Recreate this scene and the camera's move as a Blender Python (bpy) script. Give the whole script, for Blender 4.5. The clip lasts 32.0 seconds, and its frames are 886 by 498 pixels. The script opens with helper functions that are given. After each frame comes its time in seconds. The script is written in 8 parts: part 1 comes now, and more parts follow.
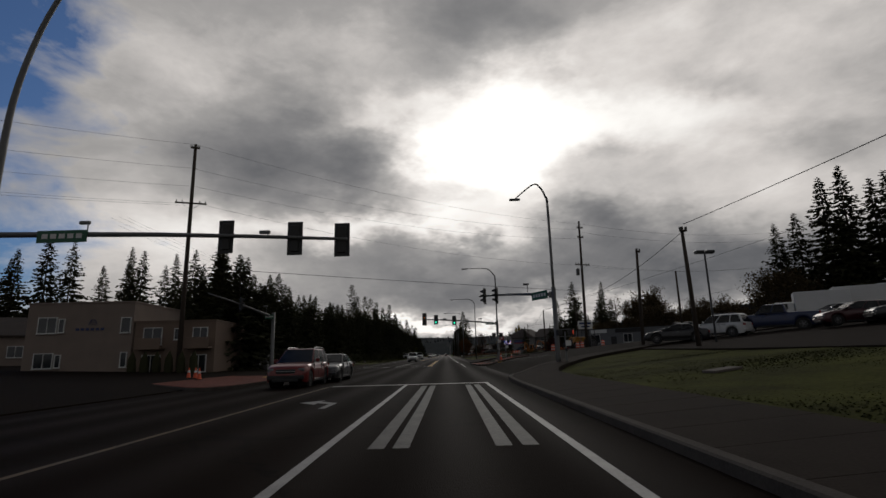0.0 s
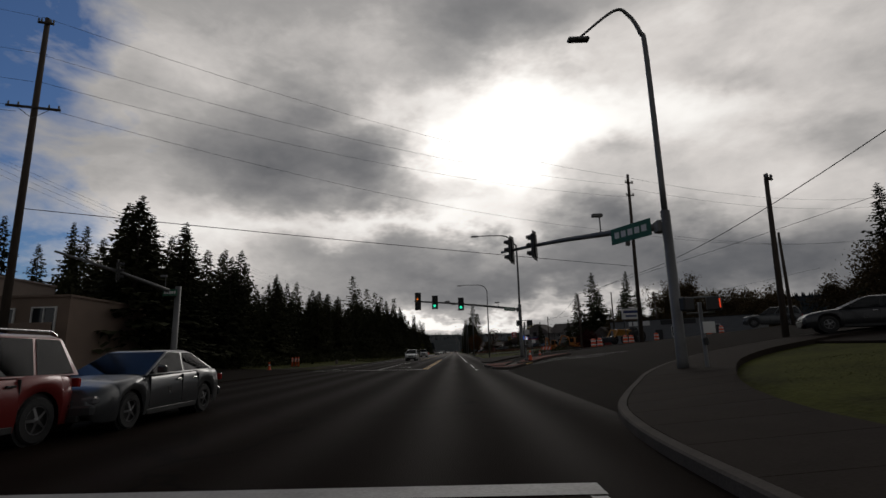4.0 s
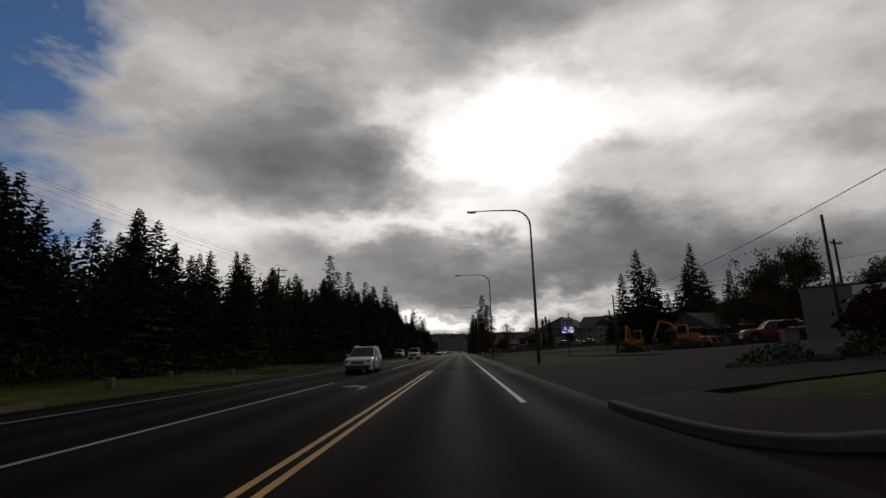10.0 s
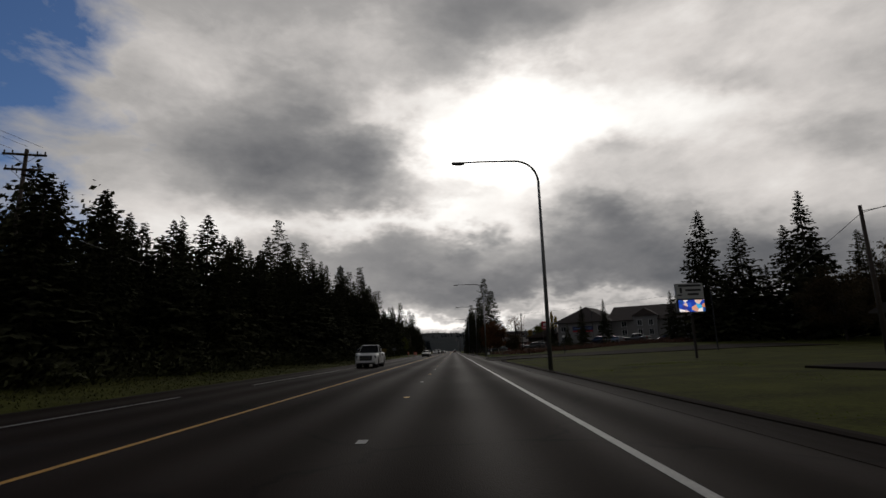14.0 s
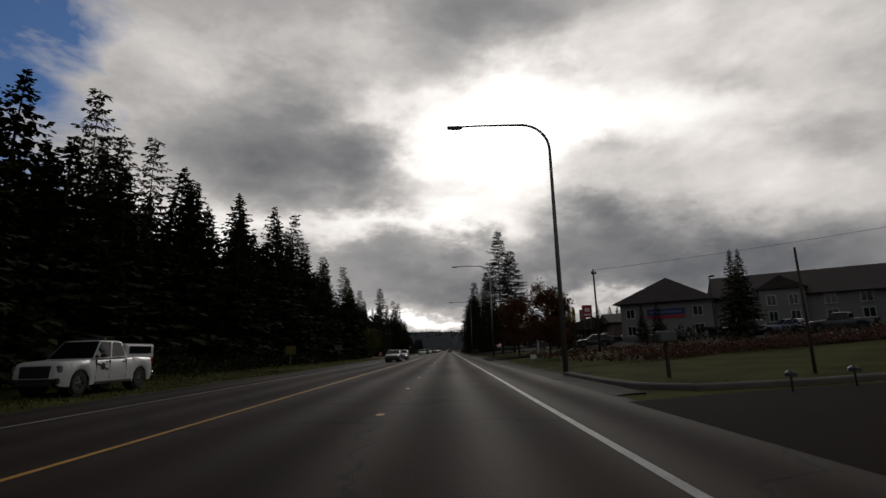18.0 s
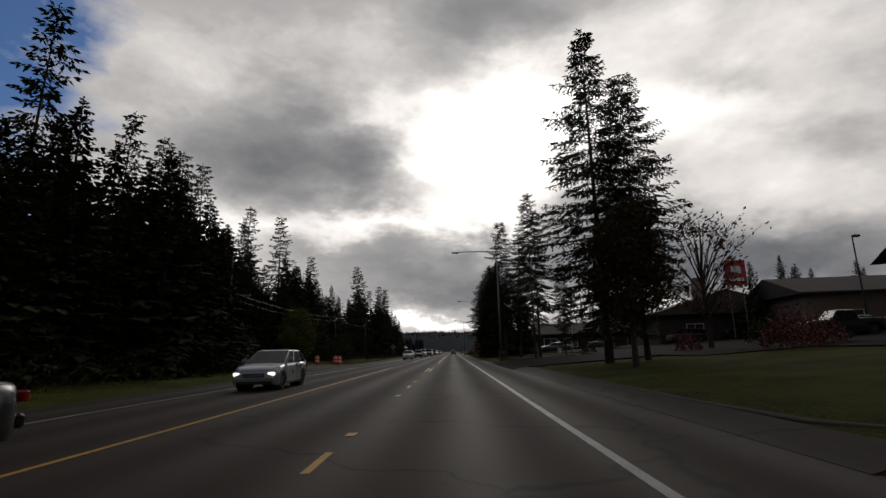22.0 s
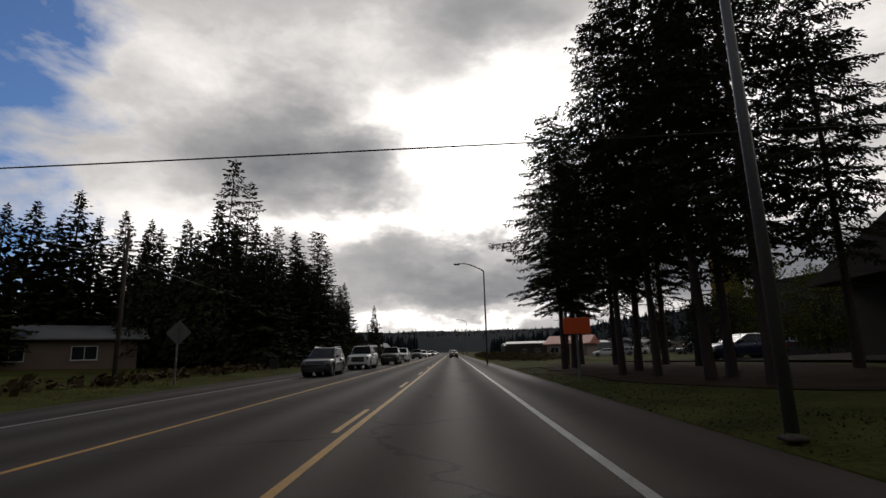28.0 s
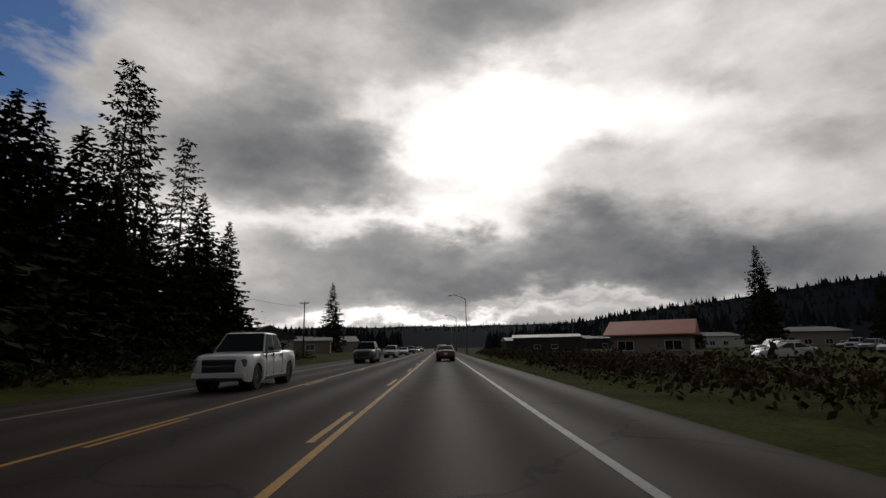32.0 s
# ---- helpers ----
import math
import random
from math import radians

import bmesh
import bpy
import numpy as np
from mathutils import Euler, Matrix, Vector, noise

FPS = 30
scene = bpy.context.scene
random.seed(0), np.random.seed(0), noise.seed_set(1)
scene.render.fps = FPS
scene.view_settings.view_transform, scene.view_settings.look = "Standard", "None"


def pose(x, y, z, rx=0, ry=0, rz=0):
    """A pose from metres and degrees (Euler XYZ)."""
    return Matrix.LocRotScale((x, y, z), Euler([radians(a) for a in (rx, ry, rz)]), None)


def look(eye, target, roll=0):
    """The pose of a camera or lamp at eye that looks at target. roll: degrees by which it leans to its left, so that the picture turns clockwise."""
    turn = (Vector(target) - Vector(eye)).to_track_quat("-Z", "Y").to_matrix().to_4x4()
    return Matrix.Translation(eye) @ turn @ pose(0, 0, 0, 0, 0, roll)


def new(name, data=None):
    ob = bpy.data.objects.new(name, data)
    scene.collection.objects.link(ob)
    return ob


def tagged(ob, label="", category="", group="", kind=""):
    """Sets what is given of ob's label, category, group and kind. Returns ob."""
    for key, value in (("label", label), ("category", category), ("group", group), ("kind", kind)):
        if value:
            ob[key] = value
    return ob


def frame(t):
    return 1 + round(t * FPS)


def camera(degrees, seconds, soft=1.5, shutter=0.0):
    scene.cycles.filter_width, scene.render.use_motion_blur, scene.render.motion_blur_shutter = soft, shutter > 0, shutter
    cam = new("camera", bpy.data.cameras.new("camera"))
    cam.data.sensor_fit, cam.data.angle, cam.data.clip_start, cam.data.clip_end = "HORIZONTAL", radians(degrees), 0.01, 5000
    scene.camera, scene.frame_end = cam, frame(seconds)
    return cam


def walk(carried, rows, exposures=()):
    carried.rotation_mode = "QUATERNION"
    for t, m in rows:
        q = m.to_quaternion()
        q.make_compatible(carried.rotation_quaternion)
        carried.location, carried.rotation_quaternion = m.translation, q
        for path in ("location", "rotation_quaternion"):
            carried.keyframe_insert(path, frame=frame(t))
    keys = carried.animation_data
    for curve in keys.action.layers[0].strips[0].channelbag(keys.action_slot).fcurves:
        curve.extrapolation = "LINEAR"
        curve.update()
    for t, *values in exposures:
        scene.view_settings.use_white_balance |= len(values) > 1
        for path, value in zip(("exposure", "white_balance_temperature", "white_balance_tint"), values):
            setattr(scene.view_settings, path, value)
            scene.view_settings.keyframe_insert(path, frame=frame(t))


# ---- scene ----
cam = camera(82.8, 32.0)
PATH = [
    (0, (0.06, 0.00, 1.30), (0.061, 9.787, 3.351), -1.58),
    (0.5, (0.10, 1.47, 1.30), (0.067, 11.261, 3.346), -1.44),
    (1, (0.11, 3.24, 1.30), (0.064, 13.040, 3.299), -1.40),
    (1.5, (0.12, 5.13, 1.30), (0.070, 14.928, 3.306), -1.38),
    (2, (0.14, 7.25, 1.30), (0.070, 17.053, 3.295), -1.42),
    (2.5, (0.11, 9.59, 1.30), (0.036, 19.392, 3.288), -1.54),
    (4.5, (0.76, 21.67, 1.30), (0.555, 31.464, 3.318), -1.51),
    (5, (0.80, 25.08, 1.30), (0.618, 34.862, 3.368), -1.51),
    (5.5, (0.72, 28.53, 1.30), (0.543, 38.334, 3.279), -1.49),
    (6, (0.66, 32.24, 1.30), (0.499, 42.034, 3.325), -1.60),
    (6.5, (0.61, 36.16, 1.30), (0.438, 45.948, 3.346), -1.50),
    (7, (0.50, 40.18, 1.30), (0.345, 49.963, 3.352), -1.64),
    (7.5, (0.42, 44.20, 1.30), (0.261, 53.986, 3.335), -1.74),
    (8, (0.35, 48.28, 1.30), (0.187, 58.066, 3.328), -1.82),
    (8.5, (0.31, 52.26, 1.30), (0.108, 62.046, 3.359), -1.45),
    (9, (0.33, 56.38, 1.30), (0.103, 66.162, 3.346), -1.49),
    (9.5, (0.41, 60.37, 1.30), (0.156, 70.152, 3.376), -1.52),
    (10, (0.32, 64.96, 1.30), (0.042, 74.757, 3.296), -1.59),
    (10.5, (0.24, 70.24, 1.30), (-0.024, 80.034, 3.286), -1.67),
    (11, (0.15, 75.73, 1.30), (-0.128, 85.504, 3.393), -1.68),
    (11.5, (0.01, 81.07, 1.30), (-0.244, 90.868, 3.265), -1.66),
    (12, (-0.13, 86.44, 1.30), (-0.375, 96.237, 3.284), -1.55),
    (12.5, (-0.22, 92.07, 1.30), (-0.463, 101.870, 3.271), -1.47),
    (13, (-0.24, 98.01, 1.30), (-0.467, 107.816, 3.246), -1.45),
    (13.5, (-0.28, 104.29, 1.30), (-0.482, 114.093, 3.257), -1.43),
    (14, (-0.35, 110.57, 1.30), (-0.500, 120.366, 3.285), -1.54),
    (14.5, (-0.38, 117.01, 1.30), (-0.487, 126.808, 3.306), -1.58),
    (16.5, (-0.34, 148.84, 1.30), (-0.417, 158.633, 3.307), -1.62),
    (17, (-0.33, 156.83, 1.30), (-0.384, 166.631, 3.276), -1.62),
    (17.5, (-0.38, 164.90, 1.30), (-0.438, 174.708, 3.269), -1.66),
    (18, (-0.29, 172.66, 1.30), (-0.337, 182.464, 3.271), -1.66),
    (18.5, (-0.25, 180.07, 1.30), (-0.295, 189.883, 3.237), -1.67),
    (19, (-0.23, 187.62, 1.30), (-0.287, 197.424, 3.253), -1.44),
    (19.5, (-0.23, 195.16, 1.30), (-0.293, 204.967, 3.259), -1.39),
    (20, (-0.19, 202.96, 1.30), (-0.223, 212.757, 3.301), -1.60),
    (20.5, (-0.12, 210.84, 1.30), (-0.186, 220.640, 3.270), -1.63),
    (21, (-0.03, 218.31, 1.30), (-0.118, 228.113, 3.268), -1.43),
    (21.5, (-0.04, 225.60, 1.30), (-0.163, 235.396, 3.293), -1.41),
    (22, (-0.06, 233.05, 1.30), (-0.183, 242.844, 3.295), -1.49),
    (22.5, (-0.07, 240.43, 1.30), (-0.193, 250.230, 3.284), -1.31),
    (23, (-0.10, 247.77, 1.30), (-0.229, 257.574, 3.260), -1.31),
    (23.5, (-0.15, 255.04, 1.30), (-0.265, 264.845, 3.239), -1.35),
    (24, (-0.18, 262.03, 1.30), (-0.252, 271.831, 3.270), -1.36),
    (24.5, (-0.19, 268.83, 1.30), (-0.218, 278.642, 3.255), -1.43),
    (25, (-0.23, 275.66, 1.30), (-0.209, 285.469, 3.232), -1.66),
    (25.5, (-0.19, 282.37, 1.30), (-0.141, 292.172, 3.279), -1.41),
    (27.5, (0.12, 316.43, 1.30), (0.016, 326.236, 3.278), -1.72),
    (28, (0.12, 324.06, 1.30), (-0.002, 333.852, 3.303), -1.51),
    (28.5, (0.08, 331.59, 1.30), (-0.043, 341.384, 3.327), -1.45),
    (29, (0.04, 338.74, 1.30), (-0.088, 348.531, 3.345), -1.27),
    (29.5, (0.02, 345.53, 1.30), (-0.097, 355.328, 3.318), -1.32),
    (30, (0.05, 352.28, 1.30), (-0.091, 362.092, 3.250), -1.47),
    (30.5, (0.08, 359.27, 1.30), (-0.017, 369.070, 3.279), -1.51),
    (31, (0.04, 366.48, 1.30), (0.014, 376.293, 3.243), -1.44),
    (31.5, (-0.01, 373.55, 1.30), (0.024, 383.370, 3.208), -1.30),
    (32, (-0.02, 380.42, 1.30), (0.067, 390.231, 3.222), -1.19),
]
walk(cam, [(t, look(eye, target, roll)) for t, eye, target, roll in PATH],
     exposures=[(0, -0.15), (6, -0.15), (12, -0.12), (17, 0.0), (22, 0.2), (25, 0.48), (28, 0.55), (29.5, 0.42), (31, 0.1), (32, 0.04)])

# ---- light, sky, exposure ----
SUN_AZ, SUN_EL = 8.0, 27.0      # degrees to the right of the road's heading, and above the horizon
world = bpy.data.worlds.new("sky")
scene.world = world
world.use_nodes = True


def build_sky(w):
    nt = w.node_tree
    nt.nodes.clear()
    N, L = nt.nodes, nt.links

    def math_(op, a, b=None, c=None, clamp=False):
        n = N.new("ShaderNodeMath")
        n.operation, n.use_clamp = op, clamp
        for i, v in enumerate((a, b, c)):
            if v is None:
                continue
            if isinstance(v, (int, float)):
                n.inputs[i].default_value = v
            else:
                L.new(v, n.inputs[i])
        return n.outputs[0]

    tc = N.new("ShaderNodeTexCoord")
    sep = N.new("ShaderNodeSeparateXYZ")
    L.new(tc.outputs["Generated"], sep.inputs[0])
    x, y, z = sep.outputs
    # billows: the direction itself, flattened towards the horizon
    comb = N.new("ShaderNodeVectorMath")
    comb.operation = "MULTIPLY"
    comb.inputs[1].default_value = (1.0, 1.0, 1.9)
    L.new(tc.outputs["Generated"], comb.inputs[0])

    def fbm(scale, detail, rough, off, dist=0.0):
        m = N.new("ShaderNodeMapping")
        m.inputs["Location"].default_value = off
        L.new(comb.outputs[0], m.inputs["Vector"])
        n = N.new("ShaderNodeTexNoise")
        n.inputs["Scale"].default_value = scale
        n.inputs["Detail"].default_value = detail
        n.inputs["Roughness"].default_value = rough
        n.inputs["Distortion"].default_value = dist
        L.new(m.outputs[0], n.inputs["Vector"])
        return n.outputs["Fac"]

    big = fbm(2.6, 6.0, 0.55, (3.1, 1.7, 0.0), 0.25)
    fine = fbm(6.0, 7.0, 0.58, (7.3, 2.2, 0.0), 0.3)
    wisp = fbm(15.0, 5.0, 0.6, (2.7, 4.1, 0.0), 0.5)
    warp1 = fbm(4.0, 5.0, 0.6, (1.2, 8.4, 0.0))
    warp2 = fbm(4.0, 5.0, 0.6, (5.9, 0.3, 0.0))
    # heading and height as seen along the road
    yy = math_("MAXIMUM", y, 0.12)
    u = math_("ADD", math_("DIVIDE", x, yy), math_("MULTIPLY", math_("SUBTRACT", warp1, 0.5), 0.42))
    v = math_("ADD", math_("DIVIDE", z, yy), math_("MULTIPLY", math_("SUBTRACT", warp2, 0.5), 0.28))

    def puff(u0, v0, su, sv, power=1.0):
        du = math_("DIVIDE", math_("SUBTRACT", u, u0), su)
        dv = math_("DIVIDE", math_("SUBTRACT", v, v0), sv)
        r = math_("ADD", math_("MULTIPLY", du, du), math_("MULTIPLY", dv, dv))
        return math_("EXPONENT", math_("MULTIPLY", r, -power))

    def total(items):
        out = None
        for amount, field in items:
            term = math_("MULTIPLY", field, amount)
            out = term if out is None else math_("ADD", out, term)
        return out

    thin = total([  # where the deck thins and light comes through
        (0.38, puff(0.11, 0.40, 0.16, 0.11)), (0.26, puff(0.20, 0.53, 0.13, 0.10)), (0.22, puff(-0.10, 0.53, 0.16, 0.05)),
        (0.20, puff(0.42, 0.50, 0.20, 0.09)), (0.16, puff(0.68, 0.44, 0.30, 0.20)), (0.11, puff(-0.62, 0.48, 0.16, 0.26)),
        (0.30, puff(-0.10, 0.255, 0.34, 0.035)), (0.55, puff(-0.06, 0.050, 0.24, 0.014)), (0.14, puff(0.30, 0.080, 0.34, 0.010)),
        (0.12, puff(-0.55, 0.24, 0.22, 0.12)), (0.13, puff(-0.30, 0.66, 0.30, 0.12)), (0.10, puff(0.45, 0.70, 0.25, 0.08))])
    thick = total([  # darker, heavier cloud
        (0.29, puff(-0.36, 0.44, 0.24, 0.12)), (0.24, puff(-0.17, 0.38, 0.13, 0.075)), (0.30, puff(0.08, 0.215, 0.060, 0.045)),
        (0.31, puff(0.36, 0.25, 0.10, 0.045)), (0.38, puff(0.52, 0.18, 0.30, 0.062)), (0.25, puff(0.12, 0.125, 0.40, 0.038)),
        (0.12, puff(-0.12, 0.185, 0.14, 0.035)), (0.16, puff(0.82, 0.16, 0.28, 0.08)), (0.20, puff(0.08, 0.72, 0.20, 0.09)),
        (0.14, puff(0.80, 0.40, 0.14, 0.05)), (0.16, puff(0.40, 0.42, 0.06, 0.04)), (0.10, puff(0.60, 0.58, 0.12, 0.04)), (0.08, puff(-0.52, 0.56, 0.2, 0.2))])
    behind = math_("MULTIPLY", math_("SUBTRACT", 0.30, y), 0.70, clamp=True)  # unseen cloud added behind and overhead, to dim the ground and camera-facing sides
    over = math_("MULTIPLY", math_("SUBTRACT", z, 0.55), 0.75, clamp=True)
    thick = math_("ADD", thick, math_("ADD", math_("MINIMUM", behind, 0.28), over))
    grain = total([(0.34, math_("SUBTRACT", big, 0.5)), (0.26, math_("SUBTRACT", fine, 0.5)), (0.09, math_("SUBTRACT", wisp, 0.5))])
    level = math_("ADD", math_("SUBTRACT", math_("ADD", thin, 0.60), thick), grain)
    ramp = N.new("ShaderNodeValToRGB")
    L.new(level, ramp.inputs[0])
    stops = [(0.0, (0.050, 0.052, 0.058)), (0.22, (0.125, 0.128, 0.138)), (0.42, (0.250, 0.246, 0.248)), (0.58, (0.40, 0.385, 0.375)),
             (0.74, (0.72, 0.68, 0.65)), (0.90, (1.02, 0.99, 0.95)), (1.0, (1.15, 1.12, 1.07))]
    e = ramp.color_ramp.elements
    e[0].position, e[0].color = stops[0][0], (*stops[0][1], 1)
    e[1].position, e[1].color = stops[-1][0], (*stops[-1][1], 1)
    for p, c in stops[1:-1]:
        k = e.new(p)
        k.color = (*c, 1)
    # the sun behind the thin part
    glow = total([(0.50, puff(0.12, 0.43, 0.12, 0.12)), (0.16, puff(0.14, 0.46, 0.26, 0.20))])
    lit = N.new("ShaderNodeMixRGB")
    lit.blend_type, lit.inputs[0].default_value = "ADD", 1.0
    L.new(ramp.outputs[0], lit.inputs[1])
    gl = N.new("ShaderNodeMixRGB")
    gl.blend_type, gl.inputs[0].default_value = "MULTIPLY", 1.0
    gl.inputs[2].default_value = (1.0, 0.97, 0.92, 1)
    L.new(glow, gl.inputs[1])
    L.new(gl.outputs[0], lit.inputs[2])
    # blue gaps over to the left
    sky = N.new("ShaderNodeTexSky")
    sky.sky_type, sky.sun_disc = "NISHITA", False
    sky.sun_elevation, sky.sun_rotation = radians(SUN_EL), radians(SUN_AZ)
    dim = N.new("ShaderNodeMixRGB")
    dim.blend_type, dim.inputs[0].default_value = "MULTIPLY", 1.0
    dim.inputs[2].default_value = (0.027, 0.039, 0.058, 1)
    L.new(sky.outputs[0], dim.inputs[1])
    side = math_("DIVIDE", x, math_("SQRT", math_("ADD", math_("MULTIPLY", x, x), math_("MULTIPLY", y, y))))
    gap = math_("ADD", math_("MULTIPLY", math_("SUBTRACT", -0.575, side), 7.0), math_("MULTIPLY", math_("SUBTRACT", fine, 0.48), 3.5))
    gap = math_("ADD", gap, math_("MULTIPLY", math_("SUBTRACT", warp1, 0.5), 2.0), clamp=True)
    gap = math_("MULTIPLY", gap, math_("MULTIPLY_ADD", y, 3.0, 0.2, clamp=True))  # only ahead; the deck is closed behind
    mix = N.new("ShaderNodeMixRGB")
    L.new(gap, mix.inputs[0])
    L.new(lit.outputs[0], mix.inputs[1])
    L.new(dim.outputs[0], mix.inputs[2])
    bg = N.new("ShaderNodeBackground")
    L.new(mix.outputs[0], bg.inputs[0])
    out = N.new("ShaderNodeOutputWorld")
    L.new(bg.outputs[0], out.inputs[0])


build_sky(world)
sun = new("sun", bpy.data.lights.new("sun", "SUN"))
sun.data.energy, sun.data.angle, sun.data.color = 0.3, radians(20), (1.0, 0.95, 0.88)
sa, se = radians(SUN_AZ), radians(SUN_EL)
sun.matrix_world = look((0, 0, 50), (-math.sin(sa) * math.cos(se) * 10, -math.cos(sa) * math.cos(se) * 10, 50 - math.sin(se) * 10))


# ---- materials ----
MATS = {}


def mat(name, color, rough=0.6, metal=0.0, var=0.25, scale=3.0, fine=40.0, bump=0.15, stretch=(1, 1, 1), island=0.0, coat=0.0, emit=None, power=0.0, spec=0.5):
    """A procedural surface: colour with stains at one scale and grain at another, with relief."""
    if name in MATS:
        return MATS[name]
    m = bpy.data.materials.new(name)
    m.use_nodes = True
    nt = m.node_tree
    N, L = nt.nodes, nt.links
    b = N["Principled BSDF"]
    b.inputs["Roughness"].default_value, b.inputs["Metallic"].default_value = rough, metal
    b.inputs["Coat Weight"].default_value = coat
    b.inputs["Specular IOR Level"].default_value = spec
    tc = N.new("ShaderNodeTexCoord")
    mp = N.new("ShaderNodeMapping")
    mp.inputs["Scale"].default_value = stretch
    L.new(tc.outputs["Object"], mp.inputs[0])
    n1 = N.new("ShaderNodeTexNoise")
    n1.inputs["Scale"].default_value, n1.inputs["Detail"].default_value = scale, 5
    n2 = N.new("ShaderNodeTexNoise")
    n2.inputs["Scale"].default_value, n2.inputs["Detail"].default_value = fine, 3
    for n in (n1, n2):
        L.new(mp.outputs[0], n.inputs["Vector"])
    mixn = N.new("ShaderNodeMath")
    mixn.operation = "MULTIPLY_ADD"
    mixn.inputs[1].default_value = 0.4
    L.new(n2.outputs["Fac"], mixn.inputs[0])
    half = N.new("ShaderNodeMath")
    half.operation = "MULTIPLY"
    half.inputs[1].default_value = 0.6
    L.new(n1.outputs["Fac"], half.inputs[0])
    L.new(half.outputs[0], mixn.inputs[2])
    val = mixn.outputs[0]
    if island:
        g = N.new("ShaderNodeNewGeometry")
        ad = N.new("ShaderNodeMath")
        ad.operation = "MULTIPLY_ADD"
        ad.inputs[1].default_value = island
        L.new(g.outputs["Random Per Island"], ad.inputs[0])
        L.new(val, ad.inputs[2])
        val = ad.outputs[0]
    r = N.new("ShaderNodeMapRange")
    r.inputs["From Min"].default_value, r.inputs["From Max"].default_value = 0.3, 0.7 + island
    r.inputs["To Min"].default_value, r.inputs["To Max"].default_value = 1 - var, 1 + var
    L.new(val, r.inputs[0])
    c = N.new("ShaderNodeMixRGB")
    c.blend_type, c.inputs[0].default_value = "MULTIPLY", 1.0
    c.inputs[1].default_value = (*color, 1)
    L.new(r.outputs[0], c.inputs[2])
    L.new(c.outputs[0], b.inputs["Base Color"])
    rr = N.new("ShaderNodeMapRange")
    rr.inputs["To Min"].default_value, rr.inputs["To Max"].default_value = max(0.02, rough - 0.08), min(1, rough + 0.08)
    L.new(n1.outputs["Fac"], rr.inputs[0])
    L.new(rr.outputs[0], b.inputs["Roughness"])
    if bump:
        bp = N.new("ShaderNodeBump")
        bp.inputs["Strength"].default_value, bp.inputs["Distance"].default_value = bump, 0.02
        L.new(n2.outputs["Fac"], bp.inputs["Height"])
        L.new(bp.outputs[0], b.inputs["Normal"])
    if emit:
        b.inputs["Emission Color"].default_value, b.inputs["Emission Strength"].default_value = (*emit, 1), power
    MATS[name] = m
    return m


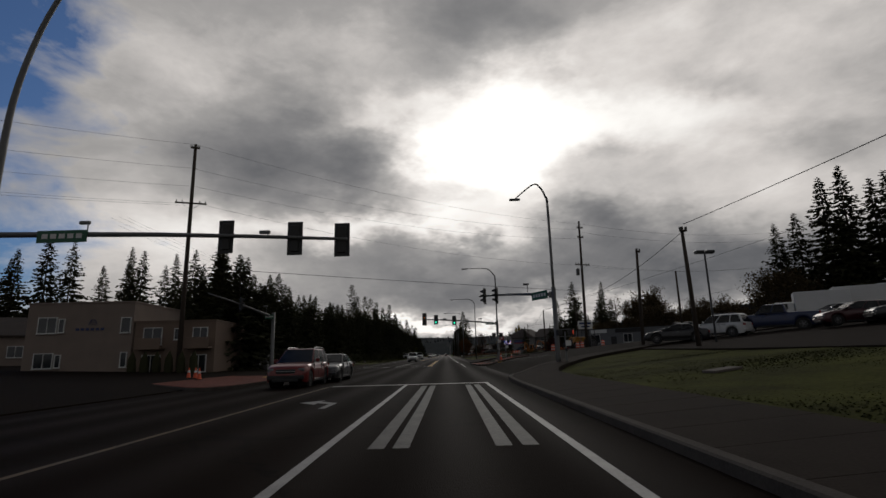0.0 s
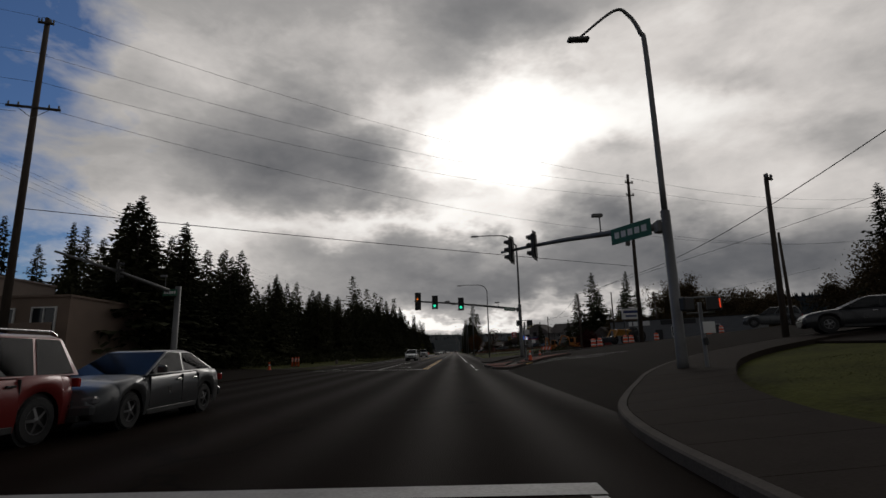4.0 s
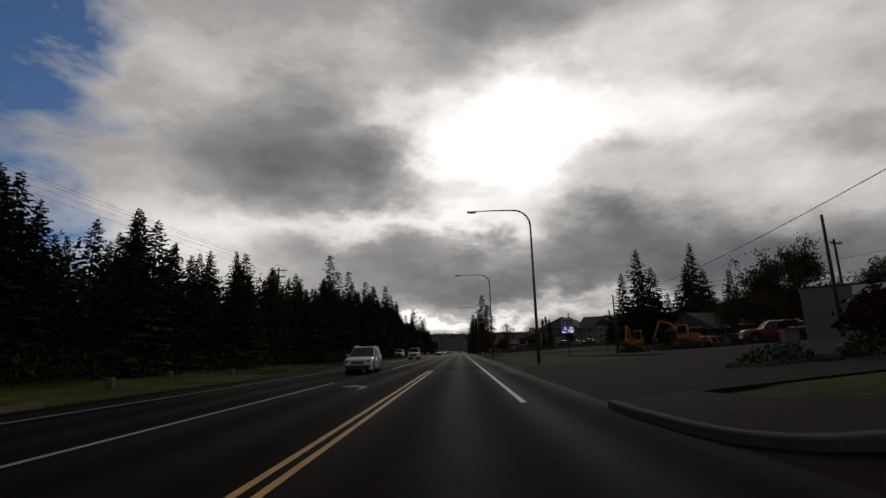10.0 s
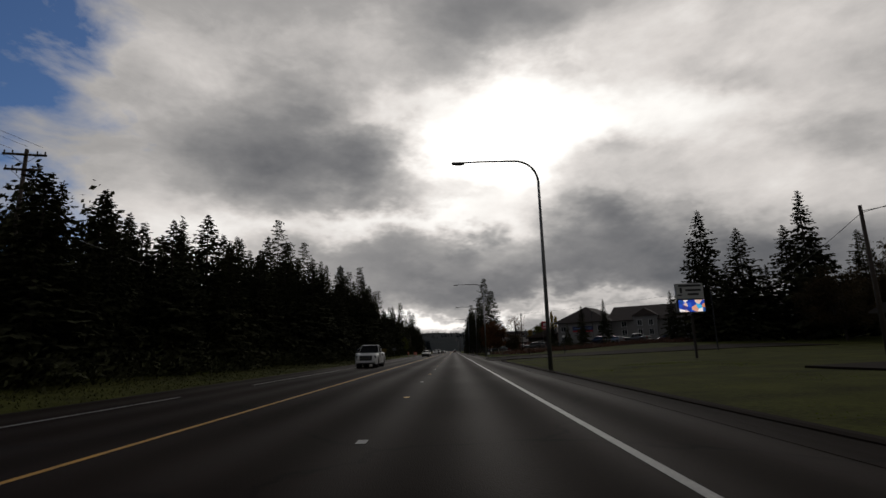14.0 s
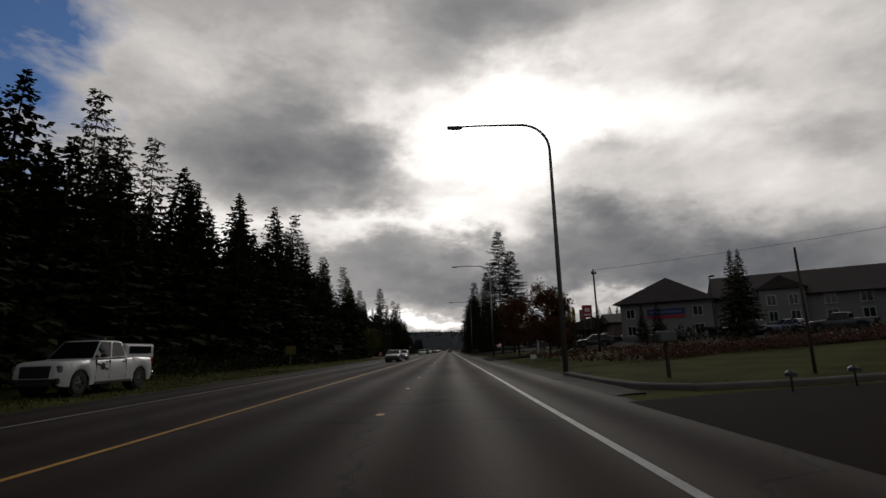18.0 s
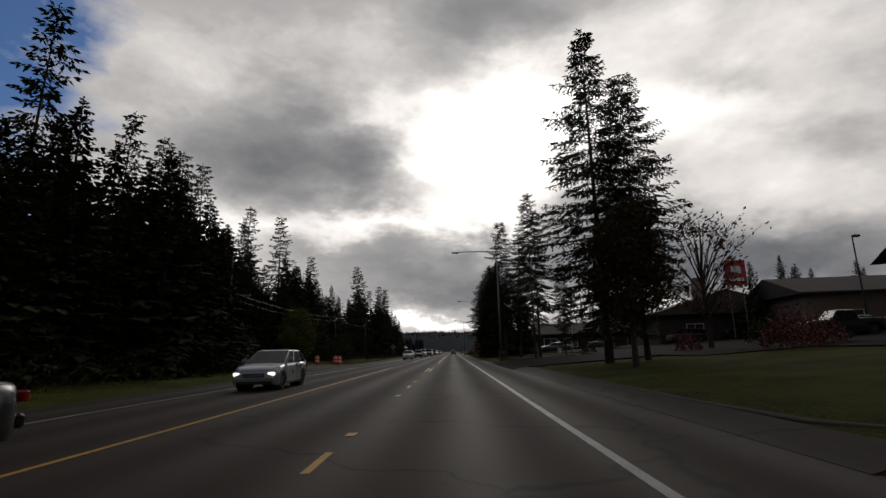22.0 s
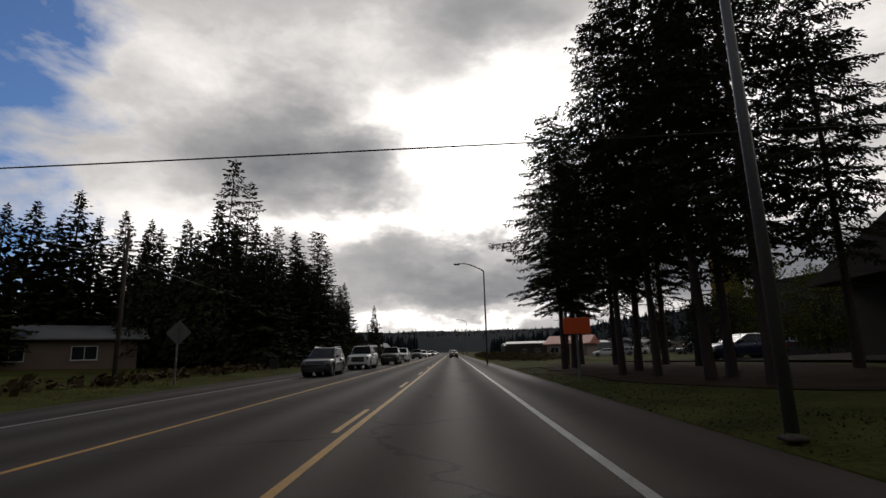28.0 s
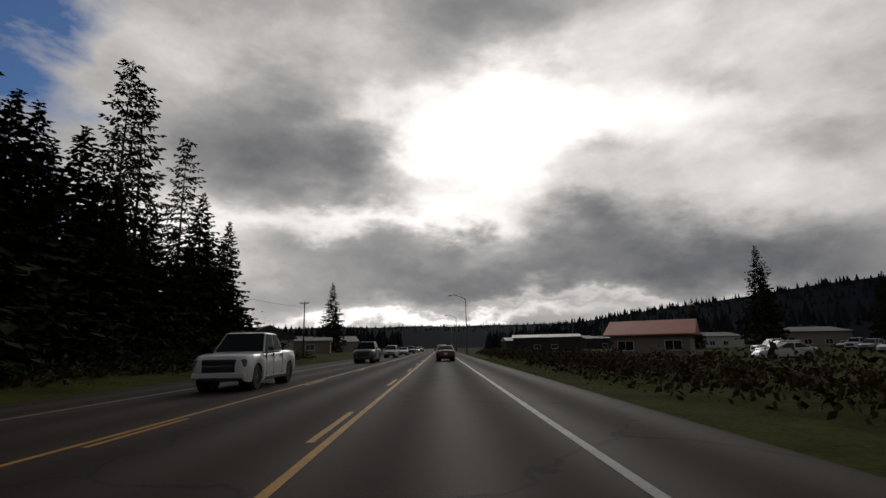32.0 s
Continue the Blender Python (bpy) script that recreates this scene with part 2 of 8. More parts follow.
def asphalt_material():
    """Worn asphalt: aggregate grain, stains drawn along the road, polished wheel tracks, sealed cracks and pale patches."""
    m = mat("asphalt", (0.0245, 0.0165, 0.0115), rough=0.9, spec=0.08, var=0.30, scale=0.35, fine=60, bump=0.35, stretch=(1, 0.25, 1))
    N, L = m.node_tree.nodes, m.node_tree.links
    b = N["Principled BSDF"]
    base = b.inputs["Base Color"].links[0].from_socket
    tc = N.new("ShaderNodeTexCoord")
    sep = N.new("ShaderNodeSeparateXYZ")
    L.new(tc.outputs["Object"], sep.inputs[0])
    wob = N.new("ShaderNodeTexNoise")
    wob.inputs["Scale"].default_value = 0.08
    L.new(tc.outputs["Object"], wob.inputs["Vector"])
    xo = N.new("ShaderNodeMath")
    xo.operation = "MULTIPLY_ADD"
    xo.inputs[1].default_value = 0.5
    L.new(wob.outputs["Fac"], xo.inputs[0])
    L.new(sep.outputs[0], xo.inputs[2])
    wave = N.new("ShaderNodeMath")
    wave.operation = "SINE"
    sc = N.new("ShaderNodeMath")
    sc.operation = "MULTIPLY"
    sc.inputs[1].default_value = 2 * math.pi / 1.8
    L.new(xo.outputs[0], sc.inputs[0])
    L.new(sc.outputs[0], wave.inputs[0])
    tr = N.new("ShaderNodeMapRange")
    tr.inputs["From Min"].default_value, tr.inputs["To Min"].default_value, tr.inputs["To Max"].default_value = -1, 0.90, 1.12
    L.new(wave.outputs[0], tr.inputs[0])
    mul = N.new("ShaderNodeMixRGB")
    mul.blend_type, mul.inputs[0].default_value = "MULTIPLY", 1.0
    L.new(base, mul.inputs[1])
    L.new(tr.outputs[0], mul.inputs[2])
    vor = N.new("ShaderNodeTexVoronoi")
    vor.feature = "DISTANCE_TO_EDGE"
    vor.inputs["Scale"].default_value = 0.16
    dis = N.new("ShaderNodeTexNoise")
    dis.inputs["Scale"].default_value, dis.inputs["Detail"].default_value = 0.7, 4
    L.new(tc.outputs["Object"], dis.inputs["Vector"])
    vm = N.new("ShaderNodeVectorMath")
    vm.operation = "MULTIPLY_ADD"
    vm.inputs[1].default_value = (2.0, 2.0, 0)
    L.new(dis.outputs["Color"], vm.inputs[0])
    L.new(tc.outputs["Object"], vm.inputs[2])
    L.new(vm.outputs[0], vor.inputs["Vector"])
    cr = N.new("ShaderNodeMapRange")
    cr.inputs["From Max"].default_value, cr.inputs["To Min"].default_value = 0.012, 0.45
    L.new(vor.outputs["Distance"], cr.inputs[0])
    mul2 = N.new("ShaderNodeMixRGB")
    mul2.blend_type, mul2.inputs[0].default_value = "MULTIPLY", 1.0
    L.new(mul.outputs[0], mul2.inputs[1])
    L.new(cr.outputs[0], mul2.inputs[2])
    # dimmer light at the junction, brighter, greyer light further on, put into the colour
    along_road = N.new("ShaderNodeMath")
    along_road.operation = "MULTIPLY_ADD"
    along_road.inputs[1].default_value = 90.0
    L.new(wob.outputs["Fac"], along_road.inputs[0])
    L.new(sep.outputs[1], along_road.inputs[2])
    # old: 0 near the junction, 1 far along the road
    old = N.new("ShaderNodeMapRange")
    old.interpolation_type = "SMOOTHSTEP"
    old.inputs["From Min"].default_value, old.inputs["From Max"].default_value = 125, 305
    L.new(along_road.outputs[0], old.inputs[0])
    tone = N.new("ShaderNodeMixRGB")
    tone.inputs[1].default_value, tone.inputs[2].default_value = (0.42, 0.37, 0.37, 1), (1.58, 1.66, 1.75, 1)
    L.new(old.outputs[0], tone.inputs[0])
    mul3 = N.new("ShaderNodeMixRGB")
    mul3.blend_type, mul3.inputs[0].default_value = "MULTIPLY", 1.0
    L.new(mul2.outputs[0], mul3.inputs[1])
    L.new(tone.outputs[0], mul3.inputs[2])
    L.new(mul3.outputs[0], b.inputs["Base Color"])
    # the specular level rises along the road as well
    gloss = N.new("ShaderNodeMapRange")
    gloss.inputs["To Min"].default_value, gloss.inputs["To Max"].default_value = 0.015, 0.15
    L.new(old.outputs[0], gloss.inputs[0])
    L.new(gloss.outputs[0], b.inputs["Specular IOR Level"])
    # wheel tracks are polished smoother than the rest
    ro = N.new("ShaderNodeMapRange")
    ro.inputs["From Min"].default_value, ro.inputs["To Min"].default_value, ro.inputs["To Max"].default_value = -1, 0.82, 0.66
    L.new(wave.outputs[0], ro.inputs[0])
    L.new(ro.outputs[0], b.inputs["Roughness"])
    return m


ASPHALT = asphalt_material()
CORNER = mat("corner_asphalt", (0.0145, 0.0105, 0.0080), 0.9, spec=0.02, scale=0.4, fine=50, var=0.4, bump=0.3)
LOT = mat("lot_asphalt", (0.021, 0.0155, 0.0120), 0.9, spec=0.04, scale=0.5, fine=50, var=0.3, bump=0.3)
CONCRETE = mat("concrete", (0.15, 0.132, 0.115), 0.85, spec=0.1, scale=1.2, fine=30, var=0.22, bump=0.25)
KERB = mat("kerb_concrete", (0.085, 0.074, 0.065), 0.9, spec=0.06, scale=1.5, fine=30, var=0.3, bump=0.3)
def brick_stamp(m):
    """Adds a stamped brick pattern to a material's colour and relief."""
    N, L = m.node_tree.nodes, m.node_tree.links
    b = N["Principled BSDF"]
    base = b.inputs["Base Color"].links[0].from_socket
    tc = N.new("ShaderNodeTexCoord")
    br = N.new("ShaderNodeTexBrick")
    br.inputs["Scale"].default_value = 4.0
    br.inputs["Mortar Size"].default_value = 0.03
    br.inputs["Color1"].default_value, br.inputs["Color2"].default_value, br.inputs["Mortar"].default_value = (1, 1, 1, 1), (0.80, 0.78, 0.78, 1), (0.45, 0.45, 0.45, 1)
    L.new(tc.outputs["Object"], br.inputs["Vector"])
    mul = N.new("ShaderNodeMixRGB")
    mul.blend_type, mul.inputs[0].default_value = "MULTIPLY", 1.0
    L.new(base, mul.inputs[1])
    L.new(br.outputs["Color"], mul.inputs[2])
    L.new(mul.outputs[0], b.inputs["Base Color"])
    bp = N.new("ShaderNodeBump")
    bp.inputs["Strength"].default_value, bp.inputs["Distance"].default_value = 0.5, 0.01
    L.new(br.outputs["Fac"], bp.inputs["Height"])
    bp.invert = True
    L.new(bp.outputs[0], b.inputs["Normal"])
    return m


REDPAVE = mat("red_stamped_concrete", (0.20, 0.070, 0.050), 0.85, spec=0.08, scale=1.0, fine=12, var=0.3, bump=0.4)
brick_stamp(REDPAVE)
TACTILE = mat("yellow_tactile", (0.55, 0.33, 0.03), 0.7, scale=4, fine=60, var=0.2)
WHITE_PAINT = mat("road_white", (0.29, 0.28, 0.265), 0.6, scale=1.5, fine=25, var=0.38, bump=0.1)
YELLOW_PAINT = mat("road_yellow", (0.46, 0.235, 0.018), 0.6, scale=1.5, fine=25, var=0.38, bump=0.1)
WORN_PAINT = mat("worn_white", (0.050, 0.046, 0.042), 0.7, scale=1.6, fine=14, var=0.9, bump=0.1)
GRASS_GROUND = mat("ground_cover", (0.054, 0.057, 0.013), 0.95, spec=0.03, scale=0.45, fine=9.0, var=0.75, bump=0.8)
GRASS = mat("grass_blades", (0.17, 0.21, 0.028), 0.9, spec=0.1, scale=0.3, fine=8, var=0.3, bump=0, island=0.5)
DRYGRASS = mat("dry_grass", (0.17, 0.12, 0.040), 0.9, spec=0.05, scale=0.3, fine=8, var=0.4, bump=0, island=0.5)
BARK = mat("bark", (0.045, 0.032, 0.025), 0.9, scale=2, fine=14, var=0.4, bump=0.8, stretch=(1, 1, 0.25))
NEEDLES = mat("needles", (0.046, 0.047, 0.026), 0.9, spec=0.03, scale=0.6, fine=9, var=0.45, bump=0, island=0.6)
NEEDLES2 = mat("needles_warm", (0.056, 0.055, 0.029), 0.9, spec=0.03, scale=0.6, fine=9, var=0.45, bump=0, island=0.6)
LEAVES = mat("leaves_green", (0.034, 0.036, 0.014), 0.9, spec=0.1, scale=0.8, fine=9, var=0.5, bump=0, island=0.6)
LEAVES_BROWN = mat("leaves_brown", (0.060, 0.042, 0.020), 0.9, spec=0.1, scale=0.8, fine=9, var=0.5, bump=0, island=0.6)
LEAVES_RUST = mat("leaves_rust", (0.115, 0.052, 0.022), 0.9, spec=0.1, scale=0.8, fine=9, var=0.5, bump=0, island=0.6)
LEAVES_YELLOW = mat("leaves_yellow", (0.30, 0.20, 0.03), 0.9, spec=0.1, scale=0.8, fine=9, var=0.4, bump=0, island=0.6)
BRAMBLE = mat("bramble", (0.065, 0.045, 0.022), 0.9, spec=0.1, scale=0.4, fine=6, var=0.5, bump=0, island=0.6)
# the blue-grey of distance haze is put into this base colour
HAZYWOOD = mat("hazy_wood", (0.017, 0.022, 0.026), 0.95, spec=0.02, scale=0.02, fine=0.2, var=0.4, bump=0, island=0.4)
GALV = mat("galvanised_steel", (0.17, 0.17, 0.168), 0.55, metal=0.6, scale=1.5, fine=20, var=0.2, bump=0.08)
BLACKMETAL = mat("black_housing", (0.018, 0.018, 0.018), 0.45, scale=3, fine=30, var=0.2, bump=0.05)
YELLOWHOUSING = mat("signal_housing", (0.025, 0.024, 0.022), 0.5, scale=3, fine=30, var=0.2, bump=0.05)
WOODPOLE = mat("creosoted_pole", (0.060, 0.045, 0.034), 0.9, scale=1.5, fine=18, var=0.4, bump=0.6, stretch=(1, 1, 0.1))
WIRE = mat("cable", (0.02, 0.02, 0.02), 0.6, bump=0)
GREENSIGN = mat("green_sign", (0.01, 0.105, 0.05), 0.4, scale=2, var=0.1, bump=0)
WHITESIGN = mat("white_sign", (0.7, 0.7, 0.68), 0.45, scale=2, var=0.1, bump=0)
ORANGE = mat("orange_plastic", (0.75, 0.10, 0.025), 0.5, scale=3, var=0.15, bump=0.05)
ORANGESIGN = mat("orange_sign", (0.85, 0.11, 0.02), 0.5, scale=3, var=0.1, bump=0)
RUBBER = mat("rubber", (0.018, 0.018, 0.018), 0.8, scale=6, fine=40, var=0.25, bump=0.2)
RIM = mat("alloy_rim", (0.20, 0.20, 0.205), 0.42, metal=0.8, scale=5, var=0.15, bump=0)
GLASSDARK = mat("car_glass", (0.012, 0.014, 0.016), 0.06, scale=0.5, var=0.1, bump=0, spec=0.7)
WINDOW = mat("window_glass", (0.02, 0.024, 0.028), 0.06, scale=0.5, var=0.2, bump=0, spec=0.7)
TRIM = mat("black_trim", (0.02, 0.02, 0.02), 0.55, scale=6, var=0.2, bump=0.05)
CHROME = mat("chrome", (0.6, 0.6, 0.6), 0.15, metal=1.0, var=0.05, bump=0)
TAIL = mat("tail_lamp", (0.35, 0.012, 0.01), 0.2, var=0.1, bump=0)
LITHEAD = mat("lit_head_lamp", (0.8, 0.8, 0.75), 0.2, var=0.05, bump=0, emit=(1.0, 0.93, 0.8), power=1.1)
HEADL = mat("head_lamp", (0.16, 0.16, 0.165), 0.12, var=0.1, bump=0, spec=0.8)
GREENLAMP = mat("green_lamp", (0.05, 0.5, 0.35), 0.3, var=0.05, bump=0, emit=(0.03, 1.0, 0.55), power=1.0)
AMBERLAMP = mat("amber_arrow", (0.6, 0.2, 0.02), 0.3, var=0.05, bump=0, emit=(1.0, 0.22, 0.02), power=1.2)
REDLAMP = mat("red_hand_lamp", (0.6, 0.1, 0.02), 0.3, var=0.05, bump=0, emit=(1.0, 0.08, 0.03), power=0.5)
DARKLENS = mat("dark_lens", (0.02, 0.02, 0.02), 0.3, var=0.1, bump=0)
STUCCO = mat("beige_stucco", (0.24, 0.19, 0.16), 0.9, scale=0.8, fine=30, var=0.14, bump=0.25)
STUCCO2 = mat("brown_stucco", (0.20, 0.145, 0.11), 0.9, scale=0.8, fine=30, var=0.15, bump=0.25)
WHITEWALL = mat("white_siding", (0.42, 0.42, 0.41), 0.75, scale=0.8, fine=20, var=0.12, bump=0.15, stretch=(1, 1, 6))
GREYWALL = mat("grey_siding", (0.149, 0.155, 0.161), 0.8, scale=0.8, fine=20, var=0.18, bump=0.15, stretch=(1, 1, 6))
DARKWALL = mat("dark_timber_wall", (0.0330, 0.0252, 0.0204), 0.85, scale=0.8, fine=12, var=0.3, bump=0.3, stretch=(4, 4, 0.5))
ROOFBROWN = mat("brown_shingle", (0.060, 0.046, 0.038), 0.9, scale=1.0, fine=9, var=0.3, bump=0.5)
ROOFGREY = mat("grey_metal_roof", (0.20, 0.20, 0.20), 0.5, scale=0.6, fine=10, var=0.2, bump=0.2)
ROOFRED = mat("red_metal_roof", (0.50, 0.17, 0.12), 0.55, scale=0.6, fine=10, var=0.2, bump=0.2)
FRAMEWHITE = mat("white_frame", (0.65, 0.65, 0.63), 0.5, scale=4, var=0.1, bump=0)
BLUEBANNER = mat("blue_banner", (0.035, 0.05, 0.14), 0.6, var=0.1, bump=0)
REDBANNER = mat("red_banner", (0.40, 0.03, 0.045), 0.6, var=0.1, bump=0)


# ---- building blocks ----
def lerp_keys(keys, t):
    for (a, va), (b, vb) in zip(keys, keys[1:]):
        if t <= b:
            return va + (vb - va) * max(0.0, (t - a) / (b - a))
    return keys[-1][1]


def mesh_of(bm, name):
    me = bpy.data.meshes.new(name)
    bm.to_mesh(me)
    bm.free()
    return me


def part(name, bm, material, parent, label="", smooth=False):
    """Links a bmesh, or a ready mesh, as one mesh object under a thing or under a part."""
    me = bm if isinstance(bm, bpy.types.Mesh) else mesh_of(bm, name)
    if material and not me.materials:
        me.materials.append(material)
    if smooth:
        for p in me.polygons:
            p.use_smooth = True
    ob = new(name, me)
    ob.parent = parent
    if label:
        ob["label"] = label
    return ob


def thing(name, m, label, category, group="", kind=""):
    ob = new(name)
    ob.empty_display_size = 0.2
    ob.matrix_basis = m
    return tagged(ob, label, category, group, kind)


def solid(name, bm, material, label, category, kind="", smooth=False, m=None):
    """A top-level thing of one mesh."""
    ob = part(name, bm, material, None, "", smooth)
    if m:
        ob.matrix_basis = m
    return tagged(ob, label, category, "", kind)


def box(bm, c, s, rot=None):
    m = Matrix.Translation(c) @ (rot.to_4x4() if rot else Matrix()) @ Matrix.Diagonal((*s, 1))
    bmesh.ops.create_cube(bm, size=1.0, matrix=m)
    return bm


def bevelled(bm, width=0.02, segments=1):
    bmesh.ops.bevel(bm, geom=list(bm.edges), offset=width, segments=segments, profile=0.6, affect="EDGES")
    return bm


def rbox(c, s, width=0.02, bm=None):
    b = bevelled(box(bmesh.new(), c, s), width)
    if bm is None:
        return b
    tmp = mesh_of(b, "tmp")
    bm.from_mesh(tmp)
    bpy.data.meshes.remove(tmp)
    return bm


def tube(bm, pts, radii, n=10, caps=True):
    """A round tube along points."""
    pts = [Vector(p) for p in pts]
    if isinstance(radii, (int, float)):
        radii = [radii] * len(pts)
    rings = []
    side = None
    for i, p in enumerate(pts):
        d = (pts[min(i + 1, len(pts) - 1)] - pts[max(i - 1, 0)]).normalized()
        ref = side if side is not None else (Vector((1, 0, 0)) if abs(d.x) < 0.9 else Vector((0, 1, 0)))
        a = (ref - d * ref.dot(d)).normalized()
        side = a
        b = d.cross(a)
        rings.append([bm.verts.new(p + radii[i] * (math.cos(k * 2 * math.pi / n) * a + math.sin(k * 2 * math.pi / n) * b)) for k in range(n)])
    for r0, r1 in zip(rings, rings[1:]):
        for k in range(n):
            bm.faces.new((r0[k], r0[(k + 1) % n], r1[(k + 1) % n], r1[k]))
    if caps and n > 2:
        bm.faces.new(rings[0][::-1])
        bm.faces.new(rings[-1])
    return bm


def quad(bm, a, b, c, d):
    bm.faces.new([bm.verts.new(p) for p in (a, b, c, d)])
    return bm


# ---- ground ----
SLOPE = [(-300, 0.10), (60, 0.10), (95, 0.075), (125, 0.03), (160, 0.012), (200, 0.05), (235, 0.062), (300, 0.058), (345, 0.045), (372, 0.0), (395, -0.015), (520, -0.018), (700, 0.0)]
LIFT = [(-300, 0.05), (28, 0.05), (45, 0.22), (73, 0.22), (78, 0.02), (105, 0.0), (200, 0.0), (215, 0.06), (330, 0.06), (350, 0.0), (5000, 0.0)]


def gz(x, y):
    """Height of the land."""
    if x > 4.0:
        d = x - 4.0
        return lerp_keys(SLOPE, y) * min(d, 32.0) + lerp_keys(LIFT, y) * min(1.0, d / 0.9)
    if x < -12.6:
        return min(1.6, 0.035 * (-12.6 - x))
    return 0.0


def street_z(x, y):
    """Height of the side street, easing out of the level main road."""
    return gz(x, y) * min(1.0, (x - 3.9) / 3.0) + 0.006 + 0.044 * min(1.0, (x - 3.9) / 2.5) if x > 3.9 else 0.006


def grid_sheet(xs, ys, fz):
    verts = [(x, y, fz(x, y)) for y in ys for x in xs]
    n = len(xs)
    faces = [(j * n + i, j * n + i + 1, (j + 1) * n + i + 1, (j + 1) * n + i) for j in range(len(ys) - 1) for i in range(n - 1)]
    me = bpy.data.meshes.new("sheet")
    me.from_pydata(verts, [], faces)
    return me


def ground_z(x, y):
    if -12.3 < x < 4.2:
        return -0.14
    if 4.2 <= x < 7.2 and 25 < y < 77:
        return street_z(x, y) - 0.12
    far = max(0.0, abs(x) - 60) / 400
    bumps = 0.10 * noise.noise((x * 0.12, y * 0.12, 0)) if (x < -13 or x > 6) and not (0 < x < 90 and 26 < y < 120) else 0.0
    hills = 30.0 * max(0.0, noise.noise((x * 0.002, y * 0.002, 3.0))) * min(1.0, far)
    return gz(x, y) - 0.03 + bumps + hills


GX = [-3000, -1800, -1000, -500, -250, -130, -80, -60, -48, -38, -31, -26, -22, -19, -17, -15, -14, -13.2, -12.6, -12.3, -12.2, -6, 0, 4.1, 4.2, 4.9, 5.5, 6.5, 7.5, 9, 11, 13, 16, 20, 24, 29, 36, 45, 60, 85, 130, 250, 500, 1000, 1800, 3000]
GY = [-800, -300, -120, -60] + [-50 + 5 * i for i in range(122)] + [580, 620, 680, 760, 900, 1100, 1400, 1900, 2600, 3600]
tagged(part("ground", grid_sheet(GX, GY, ground_z), GRASS_GROUND, None), "rough verge of short grass, moss and bare soil", "ground", "", "structure")

# the carriageway, one long strip with its crossfall
road_x = [-12.25, -11.6, -9.2, -5.4, -1.8, 1.9, 3.3, 4.25]
ROAD_Y = [-60 + 10 * i for i in range(60)] + [560, 640, 760, 900, 1150]
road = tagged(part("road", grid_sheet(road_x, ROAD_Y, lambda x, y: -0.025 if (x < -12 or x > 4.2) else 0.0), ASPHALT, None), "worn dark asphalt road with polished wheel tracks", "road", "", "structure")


def skirted(name, verts, faces, rows, n, depth=0.35):
    """A sheet of rows by n points with its four edges turned down into the land."""
    ring = list(range(n)) + [j * n + n - 1 for j in range(1, rows)] + [(rows - 1) * n + i for i in range(n - 2, -1, -1)] + [j * n for j in range(rows - 2, 0, -1)]
    base = len(verts)
    verts = verts + [(verts[k][0], verts[k][1], verts[k][2] - depth) for k in ring]
    m = len(ring)
    faces = faces + [(ring[k], base + k, base + (k + 1) % m, ring[(k + 1) % m]) for k in range(m)]
    me = bpy.data.meshes.new(name)
    me.from_pydata(verts, [], faces)
    return me


def terrain_patch(name, poly_rows, material, label, lift=0.05, kind="structure", steps=14):
    """A paved sheet lying on the land: rows of (left x, right x, y)."""
    verts, faces = [], []
    for a, b, y in poly_rows:
        for i in range(steps + 1):
            x = a + (b - a) * i / steps
            verts.append((x, y, -0.014 if 3.8 < x < 4.15 else gz(x, y) + (0.006 + (lift - 0.006) * max(0.0, min(1.0, (x - 3.9) / 2.0)) if x > 0 else lift)))
    n = steps + 1
    for j in range(len(poly_rows) - 1):
        for i in range(steps):
            faces.append((j * n + i, j * n + i + 1, (j + 1) * n + i + 1, (j + 1) * n + i))
    return tagged(part(name, skirted(name, verts, faces, len(poly_rows), n), material, None), label, name.split("_")[0], "", kind)


def rows_between(y0, y1, left, right, step=2.5):
    n = max(1, int((y1 - y0) / step))
    return [(left(y0 + (y1 - y0) * i / n), right(y0 + (y1 - y0) * i / n), y0 + (y1 - y0) * i / n) for i in range(n + 1)]


# the cross street: to the right it climbs, to the left it lies level
near_kerb = [(2.95, -50), (2.95, -20), (2.95, 5), (2.95, 14), (2.95, 18), (2.98, 22), (3.2, 26), (4.0, 29.5), (5.6, 33), (8.0, 36.8), (11.5, 40), (17, 42.6), (26, 45.5), (45, 50), (80, 57)]
far_kerb = [(80, 92), (45, 84), (26, 77), (17, 72.8), (11.5, 70.8), (8.0, 70.2), (5.2, 70.6), (3.9, 72.2), (3.55, 74.5), (3.5, 75.5), (3.5, 76.5)]


def y_on(line, x):
    pts = sorted(line)
    for (xa, ya), (xb, yb) in zip(pts, pts[1:]):
        if xa <= x <= xb:
            return ya + (yb - ya) * (x - xa) / max(1e-6, xb - xa)
    return pts[-1][1]


def cross_street():
    verts, faces = [], []
    xs = [3.9, 4.3, 4.9, 5.6, 6.8, 8, 9.8, 11.5, 14, 17, 21, 26, 35, 45, 60, 80]
    n = 12
    for x in xs:
        a, b = y_on(near_kerb[6:], x), y_on(far_kerb[:-3], x)
        for i in range(n + 1):
            y = a + (b - a) * i / n
            verts.append((x, y, street_z(x, y) if x > 4.0 else -0.014))
    for j in range(len(xs) - 1):
        for i in range(n):
            faces.append((j * (n + 1) + i, (j + 1) * (n + 1) + i, (j + 1) * (n + 1) + i + 1, j * (n + 1) + i + 1))
    me = skirted("cross_street", verts, faces, len(xs), n + 1)
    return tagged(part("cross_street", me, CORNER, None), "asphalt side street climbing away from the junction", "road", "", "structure")


